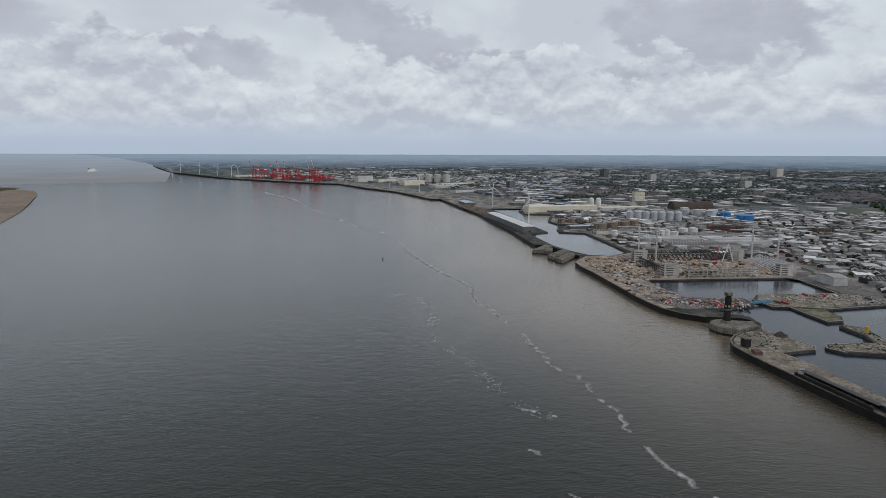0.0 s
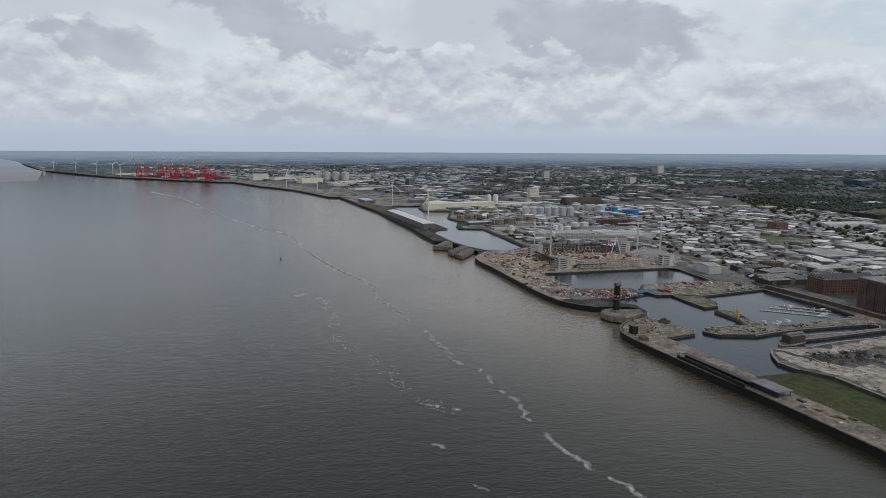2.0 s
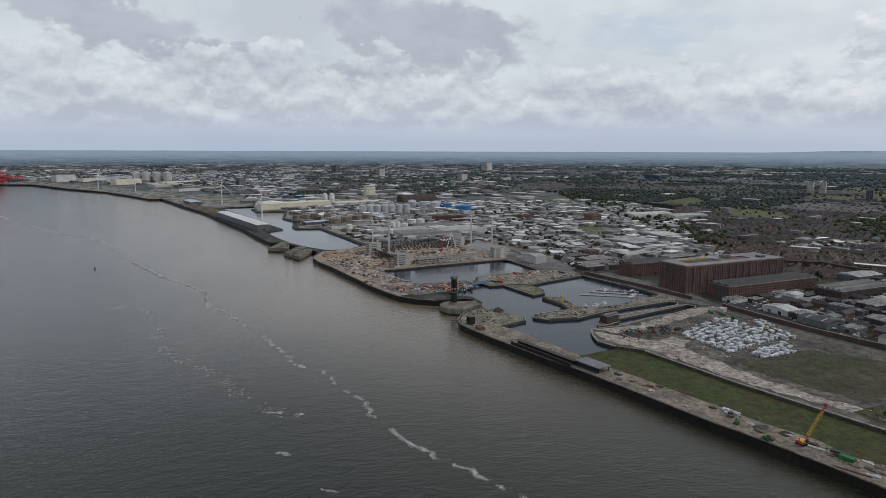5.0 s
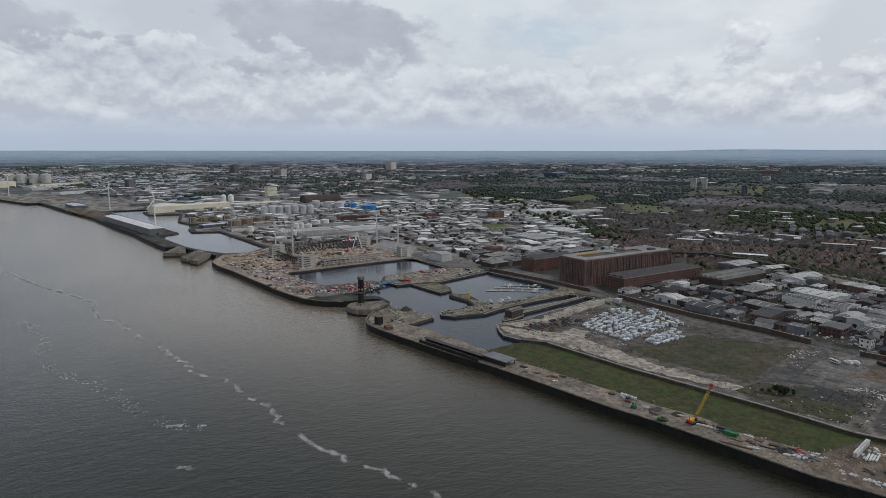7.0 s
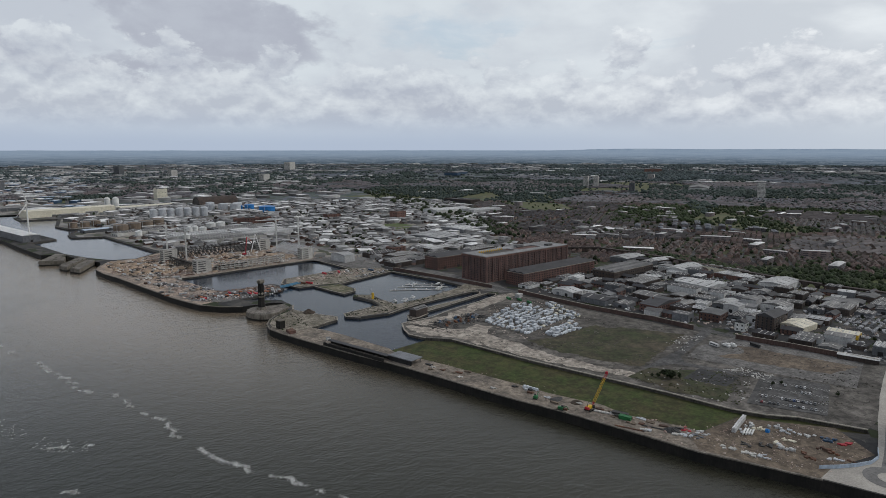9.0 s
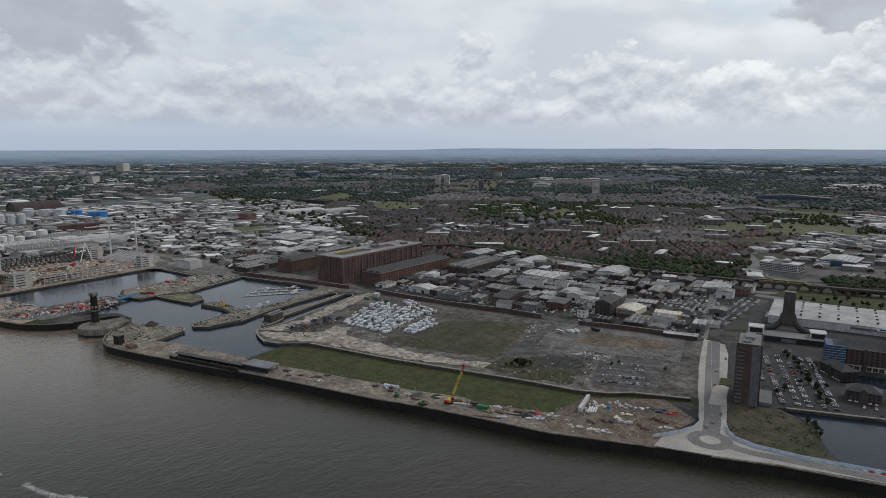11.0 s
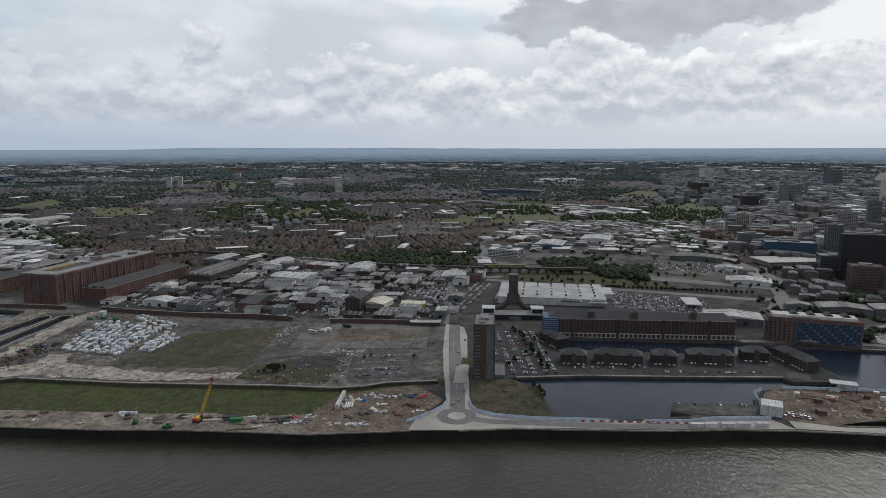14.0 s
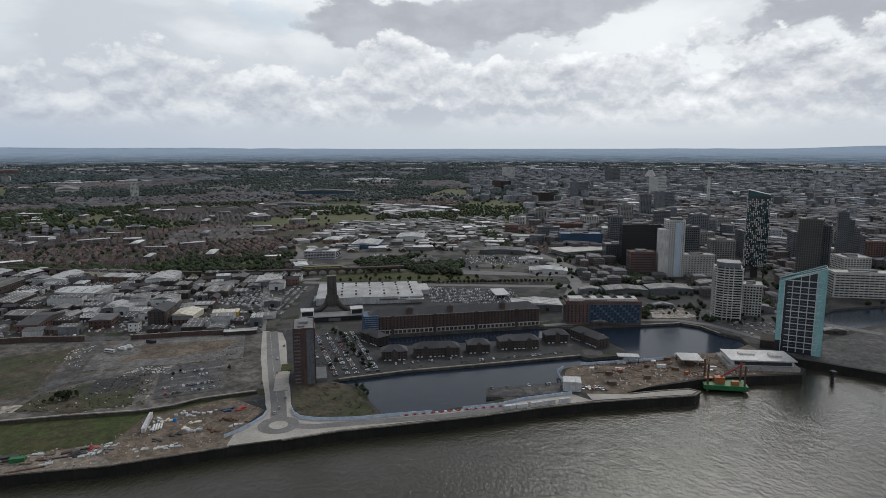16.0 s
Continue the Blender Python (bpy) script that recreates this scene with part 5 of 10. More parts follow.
shed(782, -168, 34, 62, 8, -5, CLAD_GREY, WHITE_ROOF, "flat white-roofed supermarket beside the warehouse", lights=4, name="supermarket")

# the curved blue and red flats
STEEL_BLUE = paint("pale_blue_panels", (0.15, 0.19, 0.25), (0.12, 0.155, 0.21), 0.1, 0.5, 0.5)


def blue_flats():
    b = tower_block("dock_flats", "broad dockside flats with blue glass and red brick ends", 712, -231, 22, 86, 26, -5, BRICK, 8, 3.4, 2.0, 1.9, faces=(0, 2))
    part("blue_facade", Shape().block(-11.2, -12, 2, 0.8, 58, 21), CLAD_BLUE, b, "blue panelled facade")
    for k in range(7):
        s, t = Shape(), Shape()
        for c in range(17):
            if (c * 5 + k * 3) % 4:
                s.block(-11.7, -39 + c * 3.3, 2.6 + k * 3.0, 0.3, 2.0, 2.0)
            else:
                t.block(-11.75, -39 + c * 3.3, 2.6 + k * 3.0, 0.3, 1.6, 1.6)
        part("window_band", s, GLASS, b)
        part("pale_panel", t, STEEL_BLUE, b)
    windows(b, 26, 7, 6, 2.6, 3.0, 1.6, 1.8, lambda u: (-11.1, 30 - u))
    part("penthouse", Shape().block(2, 0, 26, 15, 78, 3), PALE_CONCRETE, b)
    for i in range(4):
        part("roof_dormer", Shape().gable(4, -30 + i * 16, 29, 10, 8, 3), SLATE, b)


blue_flats()


# ---- towers of the waterfront and the city ----
def teal_tower():
    """The glass tower with a pale teal frame and a slanting top."""
    b = thing("glass_tower", "slender apartment tower in a pale teal frame with a slanted top", "tower", at(592, -392, 0, -32))
    w, d, lo, hi = 22.0, 40.0, 70.0, 86.0
    s = Shape()
    s.add([(-w / 2, -d / 2, -0.5), (w / 2, -d / 2, -0.5), (w / 2, d / 2, -0.5), (-w / 2, d / 2, -0.5), (-w / 2, -d / 2, hi - 1), (w / 2, -d / 2, hi - 1), (w / 2, d / 2, lo), (-w / 2, d / 2, lo)],
          [(3, 2, 1, 0), (4, 5, 6, 7), (0, 1, 5, 4), (1, 2, 6, 5), (2, 3, 7, 6), (3, 0, 4, 7)])
    part("glazing", s, GLASS, b)
    for y0, y1 in ((-d / 2, -d / 2 + 7.5), (d / 2 - 5, d / 2)):
        z0, z1 = hi + (y0 + d / 2) / d * (lo - hi), hi + (y1 + d / 2) / d * (lo - hi)
        fin = Shape().add([(-w / 2 - 0.8, y0, 0 if y0 < 0 else 12), (-w / 2 - 0.8, y1, 0 if y0 < 0 else 12), (-w / 2 - 0.8, y1, z1 + 1), (-w / 2 - 0.8, y0, z0 + 1),
                           (-w / 2 + 1, y0, 0 if y0 < 0 else 12), (-w / 2 + 1, y1, 0 if y0 < 0 else 12), (-w / 2 + 1, y1, z1 + 1), (-w / 2 + 1, y0, z0 + 1)],
                          [(0, 3, 2, 1), (4, 5, 6, 7), (0, 4, 7, 3), (1, 2, 6, 5), (3, 7, 6, 2), (0, 1, 5, 4)])
        part("teal_fin", fin, TEAL, b)
    part("teal_side", Shape().add([(-w / 2, -d / 2 - 0.6, 0), (w / 2, -d / 2 - 0.6, 0), (w / 2, -d / 2 - 0.6, hi), (-w / 2, -d / 2 - 0.6, hi), (-w / 2, -d / 2, 0), (w / 2, -d / 2, 0), (w / 2, -d / 2, hi), (-w / 2, -d / 2, hi)],
                                  [(0, 1, 2, 3), (0, 4, 5, 1), (2, 6, 7, 3), (0, 3, 7, 4), (1, 5, 6, 2)]), TEAL, b)
    for k in range(12):
        z = 5.5 + k * 6.1
        part("floor_edge", Shape().block(-w / 2 - 0.5, -2, z, 0.8, d - 11, 0.9), STEEL, b)
        if z < lo - 4:
            part("balcony", Shape().block(-w / 2 - 0.2, -2, z + 3.1, 0.6, d - 12, 0.35), CLAD_GREY, b)
    for k in range(5):
        u = -d / 2 + 7.6 + k * 6.85
        part("mullion", Shape().block(-w / 2 - 0.55, u, 2, 0.9, 0.75, hi + (u + d / 2) / d * (lo - hi) - 3.0), STEEL, b)
    part("roof_edge", Shape().bar((-w / 2 - 0.4, -d / 2, hi + 0.6), (-w / 2 - 0.4, d / 2, lo + 0.6), 1.0).bar((w / 2, -d / 2, hi + 0.6), (w / 2, d / 2, lo + 0.6), 1.0), TEAL, b)
    part("podium", Shape().block(8, 22, 0, 26, 22, 8), BRICK_BROWN, b)


teal_tower()


def round_flats():
    b = thing("rounded_tower", "pale rounded apartment tower with banded balconies", "tower", at(724, -388, 0, -25))
    out = [(-17, -14), (-19, -4), (-19, 6), (-15, 14), (-6, 18), (8, 18), (14, 10), (14, -14)]
    part("wall", Shape().prism([(x * 0.93, y * 0.93) for x, y in out], -0.5, 62), GLASS, b)
    for k in range(20):
        part("floor_band", Shape().prism(out, 3.0 + k * 3.0, 4.2 + k * 3.0), PALE_CONCRETE, b)
    for x, y in out[:6] + [(-18.5, 1), (-10, 16.3), (1, 18.2)]:
        part("column", Shape().block(x, y, 0, 1.1, 1.1, 63), PALE_CONCRETE, b)
    part("crown", Shape().prism([(x * 0.8, y * 0.8) for x, y in out], 62, 68), CLAD_GREY, b)
    tower_block("dock_apartments", "pale banded apartment wing beside the rounded tower", 735, -422, 22, 24, 38, -25, PALE_CONCRETE, 11, 3.2, 2.2, 1.7)


round_flats()
b = tower_block("white_tower", "slim white apartment tower with pale blue glass strips", 975, -428, 24, 28, 89, -12, PALE_CONCRETE, 27, 3.2, 1.2, 1.4)
part("blue_strip", Shape().block(-12.1, -4, 2, 0.7, 9, 84), HOARDING, b)
part("wing", Shape().block(-4, 18, 0, 20, 13, 75), PALE_CONCRETE, b)
part("roof_crown", Shape().block(0, -2, 89, 14, 18, 3.5), DARK_STEEL, b)
tower_block("hotel", "long white hotel block with small dark windows", 975, -466, 20, 52, 34, -6, PALE_CONCRETE, 9, 4.6, 2.0, 1.5)
tower_block("office_building", "brown brick office block", 985, -380, 26, 40, 38, -6, BRICK, 9, 3.6, 2.4, 1.7)


DARK_TEAL = paint("dark_teal_glass", (0.03, 0.085, 0.085), (0.02, 0.06, 0.062), 0.2, 0.6, 0.3)
TAUPE = paint("bronze_grey_cladding", (0.105, 0.1, 0.086), (0.07, 0.068, 0.06), 0.05, 0.5, 0.5)


def patterned_tower():
    b = thing("patterned_tower", "tall dark glass tower with a pale chequered pattern", "tower", at(957, -552, 0, -28))
    w, d, h = 29.0, 31.0, 128.0
    part("glazing", Shape().block(0, 0, 18, w, d, h - 18), GLASS, b)
    part("stilts", Shape().block(-11, -13, 0, 2, 2, 18).block(-11, 13, 0, 2, 2, 18).block(11, 0, 0, 2, 2, 18).block(0, 0, 0, 10, 10, 18), DARK_STEEL, b)
    rng = random.Random(5)
    for k in range(34):
        s, s2 = Shape(), Shape()
        z = 19 + k * 3.1
        for length, place in four_faces(w, d, 0.15):
            cols = int(length / 2.4)
            for c in range(cols):
                pick = rng.random()
                if pick < 0.82:
                    x, y = place((c + 0.5) / cols * length - length / 2)
                    (s if pick < 0.5 else s2).block(x, y, z, 1.6, 1.6, 2.3)
        part("pale_panel", s, PALE_CONCRETE, b)
        part("teal_panel", s2, DARK_TEAL, b)
    part("slanted_top", Shape().add([(-w / 2, -d / 2, h), (w / 2, -d / 2, h), (w / 2, d / 2, h), (-w / 2, d / 2, h), (-w / 2, -d / 2, h + 2), (w / 2, -d / 2, h + 2), (w / 2, d / 2, h + 9), (-w / 2, d / 2, h + 9)], [(4, 5, 6, 7), (0, 1, 5, 4), (1, 2, 6, 5), (2, 3, 7, 6), (3, 0, 4, 7)]), DARK_TEAL, b)


patterned_tower()
tower_block("apartment_tower", "bulky grey apartment tower with fine vertical bays", 792, -530, 27, 27, 110, -38, TAUPE, 33, 2.6, 1.5, 2.2)
tower_block("apartment_tower", "dark slab joined to the bulky tower", 803, -556, 18, 16, 100, -38, CLAD_GREY, 33, 2.6, 1.2, 2.2)
for i in range(4):
    tower_block("stepped_tower", "dark stepped tower with chequered windows", 1000 + i * 6, -722 - i * 15, 24, 15, 98 - i * 14, -30, CLAD_GREY, 26 - i * 4, 3.0, 1.7, 1.6)
tower_block("car_park", "long banded concrete car park", 815, -625, 26, 82, 34, -14, PALE_CONCRETE, 9, 6.0, 5.0, 1.5)
tower_block("office_tower", "wide black glass office slab", 1078, -412, 20, 66, 70, -4, BLACK, 18, 3.4, 2.4, 2.2)
tower_block("office_tower", "dark slab behind the white tower", 1060, -486, 22, 40, 68, -4, CLAD_GREY, 17, 3.4, 2.2, 2.0)
tower_block("office_building", "blue panelled office block", 1275, -362, 40, 84, 30, -5, CLAD_BLUE, 8, 4.0, 2.6, 1.8, faces=(0, 2))
tower_block("office_building", "dark low office block", 1125, -388, 30, 46, 30, -5, CLAD_GREY, 8, 3.6, 2.4, 1.8)
tower_block("building_core", "purple-grey tower under construction", 1290, -440, 22, 26, 62, -5, CLAD_GREY, 16, 3.4, 2.2, 2.2)
shed(1220, -195, 40, 88, 7, -10, CLAD_GREY, GREY_ROOF, "low car showroom with a white roof", lights=3, name="car_showroom")
shed(1120, -230, 22, 42, 5, -10, CLAD_WHITE, WHITE_ROOF, "low showroom with a white roof", lights=3, name="car_showroom")
shed(1018, -238, 34, 62, 5.5, -10, CLAD_WHITE, WHITE_ROOF, "pale motor showroom with a worn roof", lights=3, name="car_showroom")
shed(854, -308, 30, 58, 8, -4, CLAD_GREY, MID_ROOF, "grey steel shed with a ribbed roof", lights=6)
shed(858, -372, 30, 60, 8, -4, CLAD_GREY, MID_ROOF, "grey steel shed with a pale ribbed roof", lights=6)
shed(775, -330, 10, 26, 4, -4, CLAD_GREY, GREY_ROOF, "low white-roofed boat shed", lights=1)
for x, y, w, d, h, k in ((1080, -560, 30, 40, 42, 0), (1140, -640, 40, 30, 50, 1), (1180, -520, 34, 44, 30, 2), (1230, -600, 30, 36, 36, 0), (1290, -520, 40, 40, 28, 3), (1340, -640, 36, 36, 60, 1),
                         (1390, -470, 40, 50, 26, 2), (1450, -560, 46, 30, 34, 0), (1500, -400, 40, 60, 24, 3), (1560, -650, 36, 40, 46, 1), (1610, -480, 40, 40, 30, 2), (1680, -600, 34, 34, 52, 0),
                         (1500, -260, 60, 30, 22, 3), (1420, -330, 30, 50, 26, 1), (1720, -380, 50, 30, 40, 0), (1800, -700, 30, 30, 70, 1), (1640, -300, 40, 40, 26, 2), (930, -690, 40, 40, 36, 2),
                         (1060, -830, 40, 50, 40, 3), (1200, -820, 40, 40, 46, 0), (1100, -720, 30, 40, 52, 1), (1330, -770, 50, 40, 30, 2), (1480, -760, 36, 40, 38, 0), (870, -760, 40, 60, 38, 3)):
    tower_block("city_building", ("grey concrete city office building", "dark glass city office building", "pale stone city building", "red brick city building")[k], x, y, w, d, h, -18 + (x * 7 % 13),
                (CONCRETE, CLAD_GREY, PALE_CONCRETE, BRICK_RED)[k], None, 4.2, 2.4, 1.7, faces=(2, 3))

# ---- sheds and yards behind the dock road ----
shed(1018, 640, 60, 36, 9, 0, CLAD_GREY, WHITE_ROOF, "hall with a bright pale hipped roof", lights=2)
shed(1042, 588, 46, 26, 8, -10, BRICK_BROWN, WHITE_ROOF, "workshop with a pale roof", lights=2)
shed(1000, 519, 70, 34, 8, 2, CLAD_WHITE, WHITE_ROOF, "white shed with a wide pale roof")
shed(1034, 468, 24, 72, 8, -10, CREAM, MID_ROOF, "cream shed with a row of roof bays", bays=5)
shed(897, 441, 40, 60, 7.5, -10, CLAD_WHITE, WHITE_ROOF, "pale-roofed depot with blue trim", ridge="y", lights=4)
shed(1000, 432, 30, 60, 7, -6, BRICK_RED, WHITE_ROOF, "brick workshop with pale roof bays", bays=4)
shed(985, 363, 60, 38, 9, 2, CLAD_WHITE, WHITE_ROOF, "white depot with a low hipped roof", rise=3)
shed(712, 541, 24, 36, 7, 0, CLAD_WHITE, WHITE_ROOF, "white gabled workshop beside the wall", lights=1)
brick_house(737, 413, 24, 58, 9, 90, BRICK_RED, SLATE, "old brick hall with a slate roof and red doors", 4, name="brick_hall")
shed(768, 402, 28, 30, 6, -4, BRICK_BROWN, MID_ROOF, "brick shed with a worn sheet roof", bays=2)
shed(778, 451, 28, 38, 6, -6, BRICK_BROWN, MID_ROOF, "brick shed with a pale sheet roof", ridge="y")
shed(848, 508, 54, 32, 8, 0, BRICK_BROWN, MID_ROOF, "old works with a grey sheet roof", bays=3)
shed(706, 484, 30, 38, 7, 0, CLAD_GREY, SLATE, "grey gabled shed by the wall", ridge="y", lights=2)
brick_house(737, 343, 28, 24, 9, 6, BRICK_RED, GREY_ROOF, "brick office with a blue shopfront", 1.2, chimney=False)
brick_house(712, 299, 11, 11, 10, 4, WHITE_PAINT, SLATE, "small white-painted corner pub", 3, name="pub")
brick_house(750, 282, 38, 20, 16, 0, BRICK_BROWN, SLATE, "tall old brick warehouse with a gabled roof", 4, rows=5, name="brick_warehouse")
shed(766, 260, 34, 28, 6.5, -6, CREAM, CREAM, "pale yellow shed with a low roof", lights=3)
shed(836, 309, 26, 30, 9, 0, CLAD_WHITE, MID_ROOF, "white-framed workshop with a grey roof")
shed(888, 257, 38, 34, 7.5, 5, BRICK_BROWN, MID_ROOF, "brick works with a sheet roof", bays=2)
shed(958, 200, 46, 36, 7.5, 5, CLAD_GREY, WHITE_ROOF, "pale-roofed depot by the railway", lights=4)
shed(772, 215, 16, 30, 5.5, 5, YELLOW, CREAM, "long low yellow shed", lights=5, ridge="y")
tower_block("office_building", "white and blue-grey office building", 1192, 150, 34, 60, 13, -10, CLAD_WHITE, 4, 3.0, 2.2, 1.8)
shed(1320, 72, 70, 56, 9, -8, CLAD_BLUE, WHITE_ROOF, "large pale-roofed warehouse with blue walls", lights=5)
shed(1420, -20, 70, 60, 9, -8, CLAD_WHITE, WHITE_ROOF, "large plain white warehouse by the road", lights=5)
shed(1390, 150, 50, 34, 7, -8, BRICK_RED, WHITE_ROOF, "red-walled depot with a white roof", lights=3)
shed(690, 178, 10, 34, 4.5, 10, BRICK_BROWN, WHITE_ROOF, "low gatehouse with a white roof", ridge="y", lights=0, doors=0, name="gatehouse")
shed(1400, 1560, 150, 70, 11, 0, CLAD_WHITE, WHITE_ROOF, "very large white warehouse behind the works", lights=6)
shed(1480, 1480, 130, 60, 11, 0, CLAD_WHITE, WHITE_ROOF, "very large white warehouse with a pale roof", lights=6)
shed(948, 1100, 76, 90, 9, 8, CLAD_GREY, WHITE_ROOF, "large shed with a bright pale roof", lights=5)
shed(1090, 1166, 60, 80, 9, 2, CLAD_GREY, WHITE_ROOF, "large shed with a pale ribbed roof", lights=4)
tower_block("school_building", "long dark school building with a white roof edge", 1700, 1810, 50, 150, 13, 0, BRICK_BROWN, 4, 5, 3, 1.7, faces=(3,))
shed(628, 985, 24, 40, 13, 5, CLAD_WHITE, WHITE_ROOF, "tall plain white shed by the dock", lights=0, doors=0, name="white_store")
shed(450, 2285, 260, 60, 20, 12, CREAM, CREAM, "long cream dock transit shed with a bright roof", lights=0, doors=0, name="transit_shed")
shed(217, 1853, 410, 34, 15, 98.4, CLAD_GREY, WHITE_PAINT, "long grey riverside shed with a white roof", lights=0, doors=1, name="river_shed")
shed(400, 1752, 66, 26, 7, 14, CLAD_GREY, HOARDING, "jetty shed with a pale blue roof", lights=0, doors=2, name="jetty_shed")
shed(430, 2560, 260, 60, 11, 0, CLAD_GREY, MID_ROOF, "long dock shed with a grey roof", lights=0, m=far_place(430, 2560), name="transit_shed")
shed(120, 2640, 130, 40, 11, 100, CLAD_GREY, HOARDING, "dock shed with a pale blue roof", lights=0, m=far_place(130, 2600, 0, 100), name="dock_shed")


# ---- tanks and silos ----
def tank(x, y, r, h, material, label, dome=0.0, group=""):
    b = thing("storage_tank", label, "tank", far_place(x, y), group)
    part("shell", Shape().tube((0, 0, -0.5), (0, 0, h), r, r, 20), material, b)
    part("roof", Shape().tube((0, 0, h), (0, 0, h + max(0.6, dome)), r * 1.02, r * 0.35, 20), material, b)
    part("ladder", Shape().block(-r * 0.7 - 0.4, -r * 0.75, 0, 0.8, 0.8, h), STEEL, b)
    part("rim", Shape().tube((0, 0, h - 0.6), (0, 0, h), r * 1.03, r * 1.03, 20), STEEL, b)


for i in range(7):
    tank(610 + i * 24, 1984 - i * 3, 11, 25, STEEL, "tall grey steel silo in a row", 4, "grey silo row")
for i in range(4):
    tank(442 + i * 37, 1694 + i * 26, 17, 20, TANK_BROWN, "squat brown round concrete tank", 1, "brown tanks")
for x, y, r, h in ((835, 2120, 14, 22), (866, 2090, 16, 23), (900, 2070, 18, 22), (925, 2110, 16, 22), (850, 2160, 14, 24)):
    tank(x, y, r, h, STEEL, "pale grey round storage tank", 2, "pale tanks")
tank(960, 1960, 26, 18, BLUE_PAINT, "bright blue storage tank", 2)
tank(945, 2060, 16, 18, BLUE_PAINT, "bright blue storage tank", 2)
tank(915, 2075, 12, 16, BLUE_PAINT, "bright blue storage tank", 2)
tank(592, 2412, 10, 36, WHITE_PAINT, "tall white dock-side silo tower", 5, "white silos")
tank(618, 2408, 10, 36, WHITE_PAINT, "tall white dock-side silo tower", 5, "white silos")
for i in range(4):
    tank(-100 + i * 60, 4560 - i * 40, 26, 60, PALE_CONCRETE, "big pale round grain silo", 6, "grain silos")
for x, y in ((300, 1880), (330, 1885), (360, 1900), (395, 1890)):
    tank(x + 75, y, 11, 14, TANK_BROWN, "rusty brown drum tank", 1, "rusty tanks")
barn = thing("curved_store", "dark round-backed bulk store", "building", at(930, 2310, 0, 5))
s = Shape()
for i in range(12):
    a0, a1 = math.pi * i / 12, math.pi * (i + 1) / 12
    s.add([(-75, -30 * math.cos(a0), 34 * math.sin(a0)), (75, -30 * math.cos(a0), 34 * math.sin(a0)), (75, -30 * math.cos(a1), 34 * math.sin(a1)), (-75, -30 * math.cos(a1), 34 * math.sin(a1))], [(0, 1, 2, 3)])
part("vault", s, BRICK_BROWN, barn)
part("end_wall", Shape().prism([(-74, -30), (-73, -30), (-73, 30), (-74, 30)], 0, 12).prism([(-74, -22), (-73, -22), (-73, 22), (-74, 22)], 12, 22).prism([(-74, -12), (-73, -12), (-73, 12), (-74, 12)], 22, 30), DARK_CONCRETE, barn)
part("door", Shape().block(-75, 0, 0, 1, 10, 8), BLACK, barn)
tower_block("mill_block", "tall pale green and cream mill block", 0, 0, 40, 44, 46, 0, CREAM, 3, 12, 2, 3, m=far_place(862, 2700), top=True)


# ---- wind turbines ----
def turbine(x, y, hub, blade, spin, group="turbines"):
    b = thing("wind_turbine", "white three-bladed wind turbine on a tapered tower", "wind turbine", far_place(x, y, 0, 20), group)
    part("mast", Shape().tube((0, 0, -0.5), (0, 0, hub), 2.1, 1.2, 14), WHITE_PAINT, b)
    n = part("nacelle", Shape().block(0, 1.5, hub - 1.2, 3.4, 10, 3.6, 0, 0.9), WHITE_PAINT, b)
    part("hub", Shape().tube((0, -3.4, hub + 0.5), (0, -5.8, hub + 0.5), 1.7, 0.7, 10), WHITE_PAINT, b)
    for k in range(3):
        a = radians(spin + 120 * k)
        c, s = math.cos(a), math.sin(a)
        o = Shape()
        prof = [(0.0, 0.9, 0.7), (0.18, 1.7, 0.5), (0.6, 1.0, 0.3), (1.0, 0.25, 0.1)]
        pts, faces = [], []
        for r, w, t in prof:
            for e, g in ((-1, 0), (0, -1), (1, 0), (0, 1)):
                u, v = e * w, r * blade
                pts.append((u * c + v * s, -4.6 + g * t, hub + 0.5 - u * s + v * c))
        for i in range(3):
            for j in range(4):
                faces.append((i * 4 + j, i * 4 + (j + 1) % 4, i * 4 + 4 + (j + 1) % 4, i * 4 + 4 + j))
        part("blade", o.add(pts, faces + [(12, 13, 14, 15)]), WHITE_PAINT, b)


turbine(221, 2441, 76, 36, 5)
turbine(251, 1701, 82, 40, -18)
turbine(-256, 3655, 84, 40, 30)
turbine(-84, 3437, 86, 40, 60)
for i, (x, y) in enumerate(((-2680, 6820), (-2330, 6400), (-2020, 6000), (-1800, 5720), (-1650, 5420))):
    turbine(x, y, 90, 42, 17 * i)


